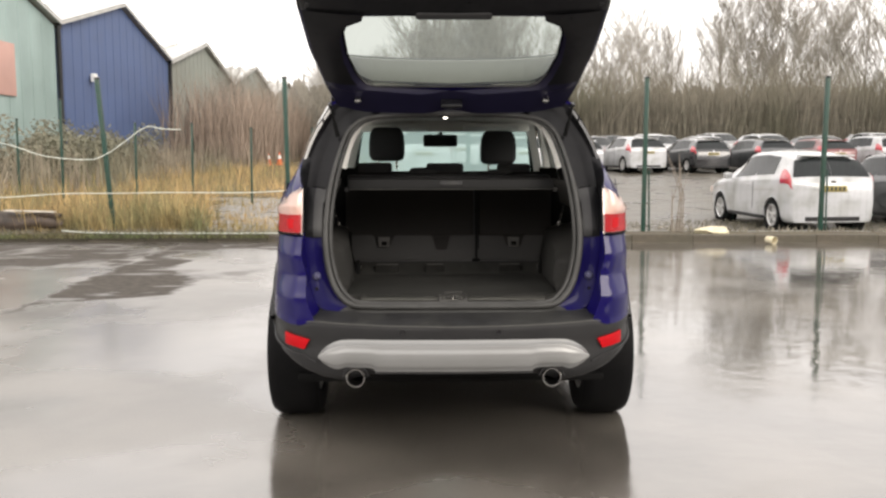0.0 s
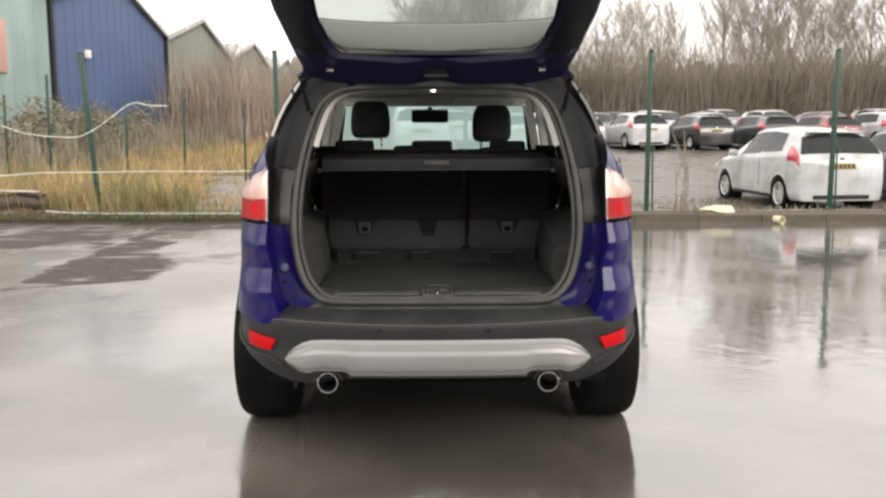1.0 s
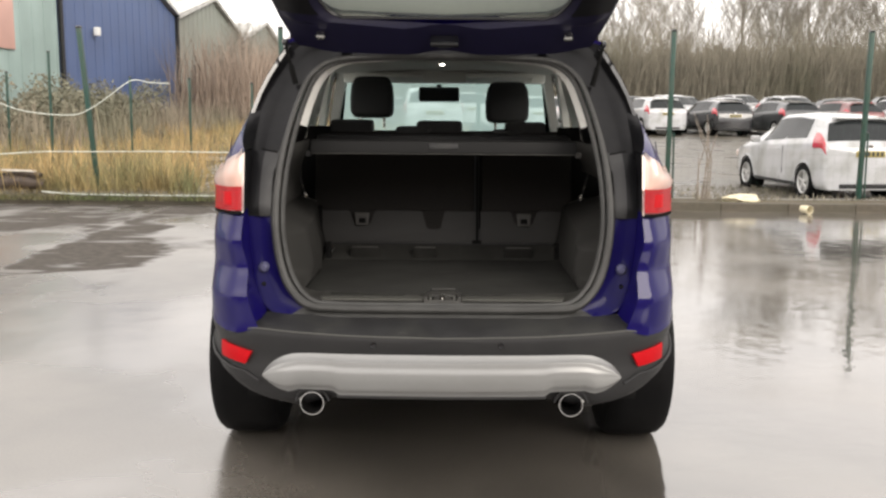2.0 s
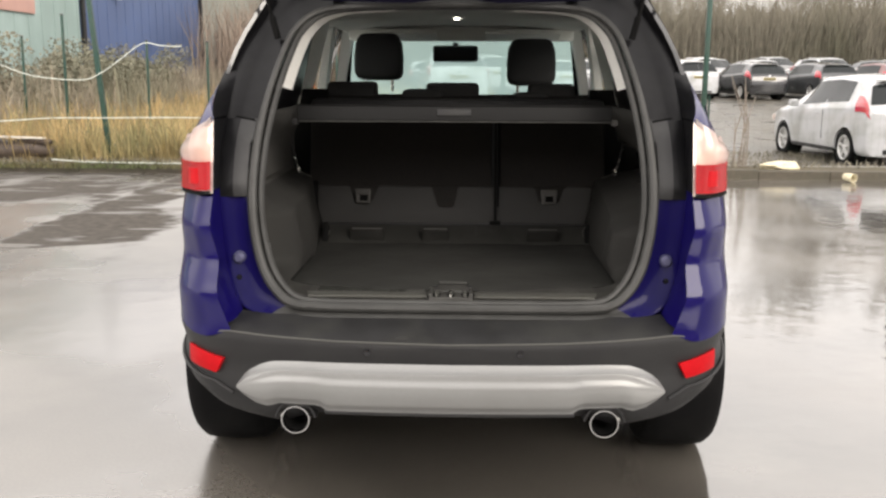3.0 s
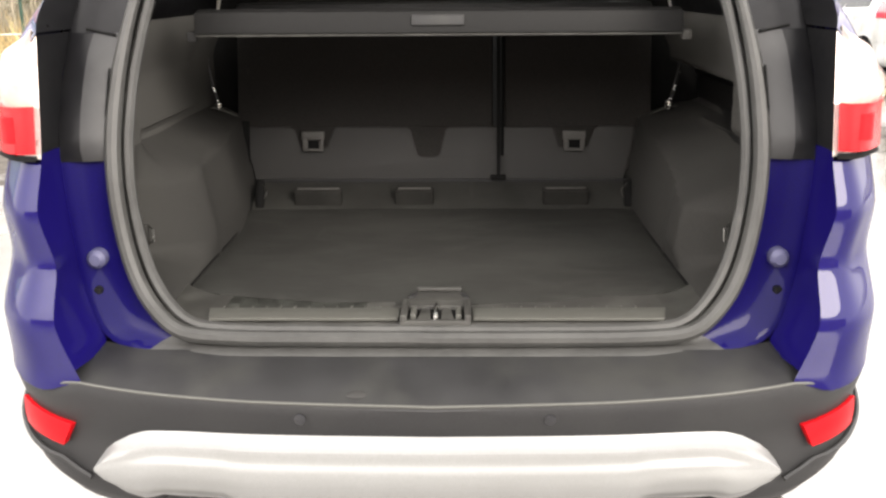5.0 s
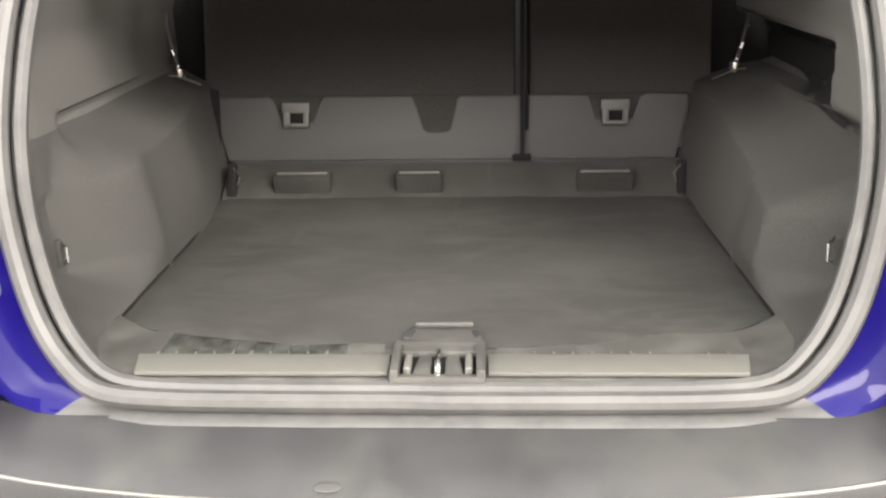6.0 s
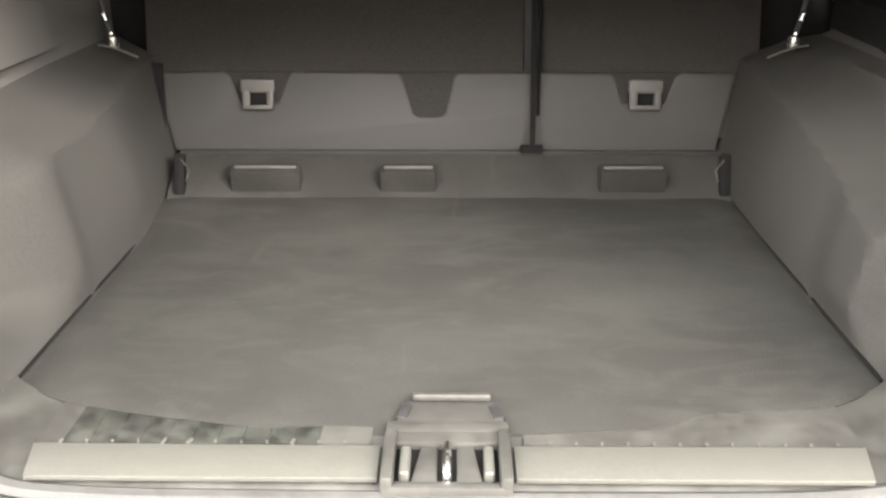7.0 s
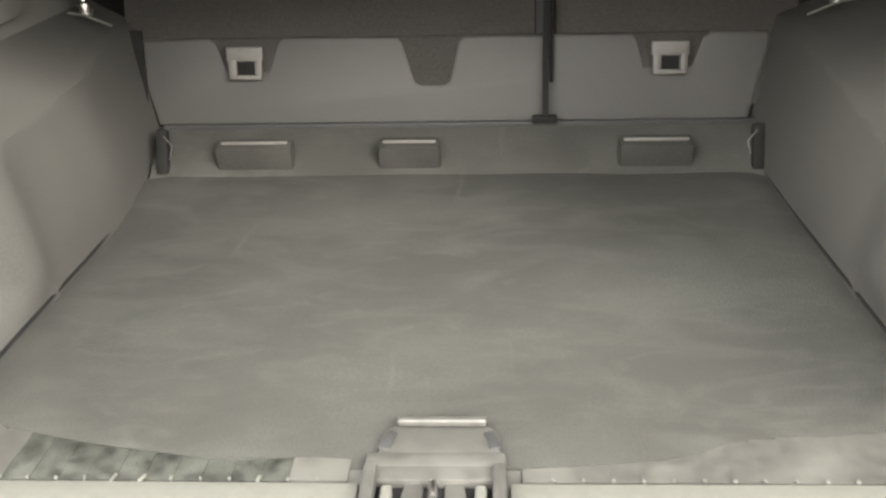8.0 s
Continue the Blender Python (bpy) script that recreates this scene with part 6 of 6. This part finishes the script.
# ---- parked cars ----
def build_parked(paint, L, W, H, label, group, suv=False, estate=False):
    """A parked car at the origin, its tail at y = 0, nose towards +y."""
    c = thing("parked_car", label, "car", group)
    r = 0.31 if not suv else 0.35
    ax = (0.17 * L, 0.17 * L + 0.62 * L)
    hx = W / 2
    stretch = 0.7 if estate else 1.0
    belt = lambda y: lerp(y / L, (0, 0.06, 0.3, 0.5, 0.72, 0.88, 0.96, 1.0), (0.675, 0.69, 0.655, 0.625, 0.60, 0.555, 0.50, 0.42)) * H
    top = lambda y: lerp(y / L, (0, 0.022 * stretch, 0.050 * stretch, 0.078 * stretch, 0.10 * stretch, 0.2, 0.35, 0.5, 0.56, 0.65, 0.735, 0.8, 0.9, 0.96, 1.0),
                         (0.60, 0.685, 0.80, 0.895, 0.925, 0.972, 1.0, 0.985, 0.955, 0.80, 0.655, 0.63, 0.58, 0.52, 0.43)) * H
    wide = lambda y: hx * lerp(y / L, (0, 0.006, 0.02, 0.05, 0.1, 0.2, 0.75, 0.85, 0.93, 0.97, 1.0), (0.88, 0.925, 0.955, 0.98, 0.992, 1.0, 1.0, 0.985, 0.93, 0.86, 0.72))

    def skin(y, u, proud=0.0):
        """The half section at a station: sill 0, shoulder 0.55, roof edge 0.8, centre 1."""
        w, t = wide(y), top(y)
        sh = min(belt(y), t - 0.015)
        g = max(0.0, min(1.0, (t - sh) / (0.28 * H)))
        xr = w * (0.90 - 0.235 * g)
        crown = 0.02 + 0.045 * g
        x = lerp(u, (0, 0.06, 0.15, 0.3, 0.45, 0.51, 0.55, 0.62, 0.72, 0.78, 0.82, 0.9, 1.0),
                 (w * 0.92, w * 0.965, w * 0.985, w, w * 0.995, w * 0.985, w * 0.958, xr + (w * 0.958 - xr) * 0.74, xr + (w * 0.958 - xr) * 0.33, xr + 0.015, xr * 0.94, xr * 0.55, 0))
        z = lerp(u, (0, 0.06, 0.15, 0.3, 0.45, 0.51, 0.55, 0.62, 0.72, 0.78, 0.82, 0.9, 1.0),
                 (0.21, 0.25, 0.34, 0.22 + (sh - 0.22) * 0.45, 0.22 + (sh - 0.22) * 0.78, 0.22 + (sh - 0.22) * 0.93, sh, sh + (t - crown - sh) * 0.28, sh + (t - crown - sh) * 0.70, t - crown - 0.01 * g, t - crown * 0.72, t - crown * 0.2, t))
        return x + proud * (1 if u < 0.8 else 0.3), z + proud * (0.2 if u < 0.78 else 1.0)

    ys = sorted({*(L * f for f in (0, 0.003, 0.008, 0.015, 0.024, 0.035, 0.05, 0.065, 0.08, 0.1, 0.93, 0.95, 0.97, 0.985, 1.0)), *(L * k / 52 for k in range(6, 49))})
    us = sorted({*steps(0, 0.54, 16), *steps(0.55, 1.0, 15)})
    def cut(i, j):
        y, z = (ys[i] + ys[i + 1]) / 2, skin(ys[i], (us[j] + us[j + 1]) / 2)[1]
        return us[j] < 0.5 and any(math.hypot(y - a, z - r) < r * 1.17 for a in ax)
    bm = None
    for s in (1, -1):
        bm = surface(lambda y, u: (s * skin(y, u)[0], y, skin(y, u)[1]), ys, us, bm=bm, skip=cut)
    for y in (0.0, L):
        half = [skin(y, u) for u in us]
        bm.faces.new([bm.verts.new((x, y, z)) for x, z in half] + [bm.verts.new((-x, y, z)) for x, z in reversed(half[:-1])])
    bmesh.ops.remove_doubles(bm, verts=bm.verts, dist=1e-4)
    part("body", bm, paint, c, sharp=50)
    part("underbody", box((W * 0.84, L * 0.92, 0.22), (0, L / 2, 0.30), 0.03), MATTE_BLACK, c)

    def panel(name, y0, y1, u0, u1, mat, s=1, proud=0.006, slant=0.0, both=False, label=""):
        """A piece lying on the body: y0 to y1 along it, u0 to u1 up its side."""
        f = lambda a, b, q: (q * skin(y0 + (y1 - y0) * a + slant * b, u0 + (u1 - u0) * b, proud)[0], y0 + (y1 - y0) * a + slant * b, skin(y0 + (y1 - y0) * a + slant * b, u0 + (u1 - u0) * b, proud)[1])
        b = surface(lambda a, v: f(a, v, s), steps(0, 1, 10), steps(0, 1, 8))
        if both:
            b = surface(lambda a, v: f(a, v, -s), steps(0, 1, 10), steps(0, 1, 8), bm=b)
            bmesh.ops.remove_doubles(b, verts=b.verts, dist=1e-4)
        return part(name, b, mat, c, label)

    for s in (1, -1):
        for a in ax:
            part("wheel_well", lathe([(r * 1.2, -0.02), (r * 1.2, -0.25), (0, -0.25)], 24, pose(s * hx * 0.99, a, r, 0, 0, 0 if s > 0 else 180)), MATTE_BLACK, c)
            wheel(c, (s * (hx - 0.10), a, r), r, 0.20, s, "road_wheel", 5)
            def lip(t, k, a=a, s=s):
                rr = r * (1.10, 1.10, 1.20, 1.30)[int(k)]
                y, z = a - rr * math.cos(t), r + rr * math.sin(t)
                return Vector((s * (wide(min(max(y, 0), L)) * lerp(z / H, (0.14, 0.24, 0.35, 0.5), (0.945, 0.99, 1.0, 0.99)) + (-0.06, 0.008, 0.008, -0.002)[int(k)]), y, z))
            part("arch_lip", surface(lip, steps(-0.15, math.pi + 0.15, 22), range(4)), paint, c)
        panel("side_window", L * 0.18, L * 0.375, 0.575, 0.765, CAR_DARK, s, slant=L * 0.03)
        panel("side_window", L * 0.392, L * 0.625, 0.572, 0.765, CAR_DARK, s, slant=-L * 0.045)
    panel("rear_window", L * 0.020, L * 0.078 * stretch, 0.79, 1.0, CAR_DARK, proud=0.008, both=True)
    panel("windscreen", L * 0.575, L * 0.72, 0.80, 1.0, CAR_DARK, proud=0.008, both=True)
    part("spoiler", box((hx * 1.22, 0.20, 0.03), (0, L * 0.085 * stretch, H * 0.925), 0.012), paint, c)
    # lamps, bumper details, plate, mirrors, door lines
    for s in (1, -1):
        panel("tail_lamp", L * 0.002, L * 0.095, 0.47, 0.645, PARKED_LAMP, s, 0.012, L * 0.022, label="red tail lamp")
        part("head_lamp", box((0.30, 0.25, 0.14), (s * hx * 0.72, L * 0.955, belt(L) * 1.05), 0.05, (0, 0, -s * 25)), CLEAR_LENS, c)
        part("door_mirror", box((0.18, 0.10, 0.13), (s * (hx + 0.06), L * 0.655, belt(L * 0.65) + 0.06), 0.035), paint, c)
        for y in (0.383,):
            part("door_gap", box((0.010, 0.008, belt(L / 2) - 0.46), (s * (hx * 0.998), L * y, (belt(L / 2) + 0.36) / 2), 0.002), MATTE_BLACK, c)
        part("door_handle", box((0.03, 0.17, 0.03), (s * hx * 0.995, L * 0.44, belt(L / 2) * 0.88), 0.008), paint, c)
        part("sill_trim", box((0.03, L * 0.42, 0.06), (s * hx * 0.965, L * 0.48, 0.25), 0.01), TRIM, c)
    part("lower_bumper", box((W * 0.62, 0.09, 0.09), (0, 0.030, 0.275), 0.03), TRIM, c)
    plate = part("number_plate", box((0.52, 0.014, 0.112), (0, -0.004, H * 0.535), 0.003), PLATE, c, "yellow rear plate")
    for k in range(6):
        part("plate_bar", box((0.045, 0.006, 0.07), (-0.20 + 0.08 * k, -0.012, H * 0.535), 0.002), PLATE_INK, plate)
    part("badge", lathe([(0, -0.006), (0.05, -0.004), (0.055, 0.01)], 14, pose(0, 0.01, H * 0.60, 0, 0, 90)), CHROME, c)
    return c


def build_car_park():
    near = "cars beside the fence"
    hatch = build_parked(WHITE_PAINT, 3.95, 1.72, 1.55, "white three door hatchback parked behind the fence", near)
    hatch.matrix_basis = pose(7.30, 12.90, -0.18, 0, 0, 5)
    dark = build_parked(GREY_PAINT, 4.3, 1.80, 1.50, "dark grey hatchback parked beside the white one", near)
    dark.matrix_basis = pose(10.05, 13.4, -0.18, 0, 0, 5)
    rows = "cars in the car park"
    kinds = {"w": build_parked(WHITE_PAINT, 4.35, 1.84, 1.62, "white crossover car in the wet car park", rows, suv=True),
             "s": build_parked(SILVER_PAINT, 4.2, 1.78, 1.50, "silver hatchback in the wet car park", rows),
             "g": build_parked(GREY_PAINT, 4.5, 1.80, 1.50, "dark grey estate in the wet car park", rows, estate=True),
             "b": build_parked(BLACK_PAINT, 4.3, 1.80, 1.52, "black hatchback in the wet car park", rows),
             "r": build_parked(RED_PAINT, 4.2, 1.78, 1.50, "dark red hatchback in the wet car park", rows)}
    order = "gwwswbgrwgsbwgs"
    plan = [(36.0 + 0.3 * math.sin(5 * k), -1.55 + 2.75 * k, c) for k, c in enumerate(order)]
    plan += [(44.0 + 0.3 * math.sin(3 * k), -1.0 + 2.9 * k, c) for k, c in enumerate("wssbwswgswrsgwswb")]
    plan += [(52.0, 4.0 + 3.1 * k, c) for k, c in enumerate("swgswbswgsws")]
    rng = random.Random(11)
    used = set()
    for y, x, k in plan:
        m = pose(x, y, lot_z(x, y + 2) - 0.0, 0, 0, rng.uniform(8, 14) if y < 40 else 180 + rng.uniform(6, 12))
        if k not in used:
            used.add(k)
            kinds[k].matrix_basis = m
        else:
            copy_thing(kinds[k], m)
    van = build_parked(WHITE_PAINT, 4.6, 1.86, 1.75, "white car standing beyond the yard", rows, suv=True, estate=True)
    van.matrix_basis = pose(-0.3, 25.0, lot_z(0, 27), 0, 0, 8)
    for x, y in ((-9.55, 50.0), (-8.95, 50.3)):
        cone = thing("traffic_cone", "orange traffic cone with a white band", "cone", "traffic cones", pose(x, y, lot_z(x, y)))
        part("cone_body", lathe([(0.0, 0.75), (0.03, 0.75), (0.16, 0.05)], 14, pose(0, 0, 0, 0, -90, 0)), ORANGE, cone)
        part("cone_band", lathe([(0.062, 0.60), (0.108, 0.36), (0.112, 0.36)], 14, pose(0, 0, 0, 0, -90, 0)), WHITE, cone, "white reflective band")
        part("cone_base", box((0.42, 0.42, 0.05), (0, 0, 0.025), 0.01), ORANGE, cone)


build_car_park()


# ---- trees, thicket, grass ----
def build_tree(seed, h, bark, label, name="tree"):
    rng = random.Random(seed)
    t = thing(name, label, "tree", "bare trees beyond the car park")
    trunk, crown = bmesh.new(), bmesh.new()

    def limb(p, d, length, r, level, bm):
        pts, rad = [p], [r]
        for i in range(3):
            d = (d + Vector((rng.uniform(-0.16, 0.16), rng.uniform(-0.16, 0.16), 0.09 if level else 0.02))).normalized()
            pts.append(pts[-1] + d * length / 3)
            rad.append(r * (1 - 0.28 * (i + 1)))
        n = 7 if level == 0 else (4 if level == 1 else 3)
        vs = []
        for q, rr in zip(pts, rad):
            a = d.orthogonal().normalized()
            b = d.cross(a)
            vs.append([bm.verts.new(q + rr * (a * math.cos(k * math.tau / n) + b * math.sin(k * math.tau / n))) for k in range(n)])
        for x, y in zip(vs, vs[1:]):
            for k in range(n):
                bm.faces.new((x[k], x[(k + 1) % n], y[(k + 1) % n], y[k]))
        if level >= 4:
            return
        count = (12, 6, 5, 4)[level]
        for i in range(count):
            f = rng.uniform(0.14 if level == 0 else 0.2, 1.0)
            k = min(2, int(f * 3))
            q = pts[k].lerp(pts[k + 1], f * 3 - k)
            a = rng.uniform(0, math.tau)
            out = Vector((math.cos(a), math.sin(a), 0))
            nd = (d * rng.uniform(0.7, 1.2) + out * rng.uniform(0.40, 0.90) + Vector((0, 0, 0.25))).normalized()
            limb(q, nd, length * rng.uniform(0.38, 0.62), max(rad[k] * 0.5, 0.012), level + 1, crown)

    limb(Vector((0, 0, -0.2)), Vector((0, 0, 1)), h * 0.8, h * 0.011, 0, trunk)
    part("trunk", trunk, bark, t)
    part("crown", crown, TWIG, t)
    return t


def build_bush(seed, r, h, name="evergreen_bush", label="dense dark evergreen bush"):
    rng = random.Random(seed)
    t = thing(name, label, "bush", "bushes by the sheds")
    stem = tube([(0, 0, -0.1), (0.1, 0.05, h * 0.4), (0, 0, h * 0.8)], [0.08, 0.06, 0.02], 6)
    part("stem", stem, BARK, t)
    leaves = bmesh.new()
    lumps = [(Vector((rng.gauss(0, r * 0.45), rng.gauss(0, r * 0.45), h * rng.uniform(0.15, 0.85))), r * rng.uniform(0.3, 0.6)) for _ in range(11)]
    for _ in range(6500):
        c, q = rng.choice(lumps)
        p = c + Vector((rng.gauss(0, 1), rng.gauss(0, 1), rng.gauss(0, 1))).normalized() * q * rng.uniform(0.6, 1.05)
        if p.z < 0.02:
            continue
        a, b = Vector((rng.uniform(-1, 1), rng.uniform(-1, 1), rng.uniform(-1, 1))) * 0.045, Vector((rng.uniform(-1, 1), rng.uniform(-1, 1), rng.uniform(-1, 1))) * 0.034
        leaves.faces.new([leaves.verts.new(v) for v in (p - a, p + b, p + a, p - b)])
    part("leaves", leaves, EVERGREEN, t, smooth=False)
    return t


def build_woods():
    rng = random.Random(21)
    sorts = [build_tree(1, 11, BARK, "tall bare grey brown tree"), build_tree(2, 9.5, BARK, "bare spreading winter tree"), build_tree(3, 12, BIRCH, "slender bare birch with a white trunk"),
             build_tree(5, 8, BARK, "low bare scrubby tree")]
    spots = []
    for k in range(78):
        x = -6 + 74 * k / 77 + rng.uniform(-0.8, 0.8)
        y = rng.uniform(60, 86)
        tall = 0.72 + 0.36 * smooth(x, 8, 22)
        spots.append((x, y, rng.choice((0, 1, 0, 2, 2, 3) if x > 8 else (1, 0, 3)), rng.uniform(0.75, 1.15) * tall))
    for k in range(34):
        x = rng.uniform(-9.5, 7.5)
        spots.append((x, rng.uniform(62, 84), rng.choice((0, 1, 0, 3)), rng.uniform(0.9, 1.2) * (0.55 + 0.45 * smooth(x, -4.0, 0.0))))
    for k in range(14):
        spots.append((-13.2 + 2.6 * rng.random(), 50 + 2.5 * k + rng.uniform(-1, 1), rng.choice((1, 3, 0)), rng.uniform(0.40, 0.62)))
    placed = set()
    for x, y, k, s in spots:
        m = pose(x, y, lot_z(x, y), 0, rng.uniform(-3, 3), rng.uniform(0, 360)) @ Matrix.Scale(s, 4)
        if k not in placed:
            placed.add(k)
            sorts[k].matrix_basis = m
        else:
            c = copy_thing(sorts[k], m)
            c.scale = (s, s, s)
    # tangled undergrowth in front of and between the trees
    def stems(name, count, spot, height, width, mat, label, category, spread):
        r = np.random.RandomState(5)
        verts, faces = [], []
        for i in range(count):
            x, y = spot(r)
            z = lot_z(x, y) - 0.02
            h, w, a = height(r), width(r), r.uniform(0, math.pi)
            if name == "dry_grass":
                clump = noise.noise(Vector((x * 1.1, y * 0.8, 0.0))) + 0.6 * noise.noise(Vector((x * 3.1, y * 2.3, 5.0)))
                h *= 0.35 + 1.3 * smooth(clump, -0.55, 0.6)
                if y < 20 and x > -3.6 - 0.24 * (y - 11.0) + 0.5 * clump:
                    h *= 0.28
            dx, dy = r.normal(0, spread) * h, r.normal(0, spread) * h
            ca, sa = math.cos(a) * w, math.sin(a) * w
            b = len(verts)
            verts += [(x - ca, y - sa, z), (x + ca, y + sa, z), (x + dx * 0.35 + ca * 0.7, y + dy * 0.35 + sa * 0.7, z + h * 0.6), (x + dx * 0.35 - ca * 0.7, y + dy * 0.35 - sa * 0.7, z + h * 0.6), (x + dx, y + dy, z + h)]
            faces += [(b, b + 1, b + 2, b + 3), (b + 3, b + 2, b + 4)]
        me = bpy.data.meshes.new(name)
        me.from_pydata(verts, [], faces)
        me.materials.append(mat)
        tagged(new(name, me), label, category, kind="stuff")

    stems("undergrowth", 62000, lambda r: (r.uniform(-6, 60), 55 + 10 * r.rand() ** 1.4), lambda r: r.uniform(1.8, 5.0) * r.uniform(0.85, 1.5), lambda r: r.uniform(0.010, 0.034), UNDERBRUSH, "dense brown bramble and sapling thicket", "undergrowth", 0.22)
    stems("shrubs", 26000, lambda r: (-13.9 + 4.5 * r.rand() ** 1.5, r.uniform(16, 90)), lambda r: r.uniform(0.25, 1.1) * r.uniform(0.4, 1.7), lambda r: r.uniform(0.006, 0.022), BRAMBLE, "brown winter shrubs along the sheds", "shrubs", 0.22)
    stems("thicket", 5200, lambda r: (-13.6 + 4.2 * r.rand(), 43 + 30 * r.rand()), lambda r: r.uniform(1.6, 5.4), lambda r: r.uniform(0.012, 0.032), THICKET, "bare red brown thicket in front of the far sheds", "thicket", 0.16)
    stems("dry_grass", 42000, lambda r: (r.uniform(-14, 0.8), 10.25 + 34 * r.rand() ** 2.2), lambda r: r.uniform(0.08, 0.55), lambda r: r.uniform(0.003, 0.010), GRASS, "tall dry yellow grass in tufts", "grass", 0.3)
    stems("lot_weeds", 9000, lambda r: (r.uniform(3.6, 14), 10.1 + 5.6 * r.rand()), lambda r: r.uniform(0.02, 0.12), lambda r: r.uniform(0.004, 0.012), UNDERBRUSH, "low brown and green weeds on the lot's edge", "weeds", 0.6)
    stems("kerb_moss", 2600, lambda r: (-7.5 + 5.0 * r.rand(), 9.55 + 0.45 * r.rand() + 0.1), lambda r: r.uniform(0.02, 0.10), lambda r: r.uniform(0.004, 0.010), WEEDS, "moss and weeds spilling over the kerb", "weeds", 0.6)
    stems("verge_weeds", 5000, lambda r: (r.uniform(-12, -1.0), 9.93 + 0.4 * r.rand() + 0.0), lambda r: r.uniform(0.02, 0.14), lambda r: r.uniform(0.003, 0.008), UNDERBRUSH, "short brown weeds along the kerb", "weeds", 0.5)
    # distant wood, a plain mass of brown
    far = surface(lambda x, v: (x, 92 + 8 * noise.noise(Vector((x * 0.05, 0, 0))), -1 + v * (8.4 + 2.2 * noise.noise(Vector((x * 0.09, 3, 0))) + 1.0 * noise.noise(Vector((x * 0.5, 7, 0))) + 0.7 * noise.noise(Vector((x * 1.7, 9, 0))) + 0.9 * noise.noise(Vector((x * 5.3, 2, 0))))), steps(-14, 130, 1400), steps(0, 1, 4))
    tagged(part("backdrop", far, FAR_WOOD), "distant brown winter wood", "woodland", kind="structure")


build_woods()


def build_bushes():
    rng = random.Random(31)
    first = build_bush(2, 1.3, 1.7)
    second = build_bush(3, 1.0, 1.2)
    spots = [(-12.6, 21.0), (-11.8, 24.5), (-12.9, 27.5), (-12.3, 31.0), (-13.2, 35.0), (-13.0, 58.0), (-12.2, 66.0)]
    for k, (x, y) in enumerate(spots):
        m = pose(x, y, lot_z(x, y), 0, 0, rng.uniform(0, 360)) @ Matrix.Scale(1.2 if y < 25 else 1.0, 4)
        b = (first, second)[k % 2]
        if k < 2:
            b.matrix_basis = m
        else:
            copy_thing(b, m)
    # an unseen building added behind the camera, to close the yard and darken reflections
    hall = thing("works_building", "unseen plain brick building, added to darken reflections", "building")
    part("wall", box((90, 0.4, 6.6), (0, -27.0, 3.3), 0.02), BRICKWORK, hall)
    part("roof", box((91, 9.0, 0.3), (0, -31.0, 6.75), 0.03), ROOF_SHEET, hall)
    for x in steps(-30, 30, 10):
        w = part("window", box((2.4, 0.1, 1.5), (x, -26.78, 4.3), 0.02), GLOSS_BLACK, hall)
        part("sill", box((2.6, 0.2, 0.12), (x, -26.72, 3.48), 0.02), CONCRETE, w)


build_bushes()
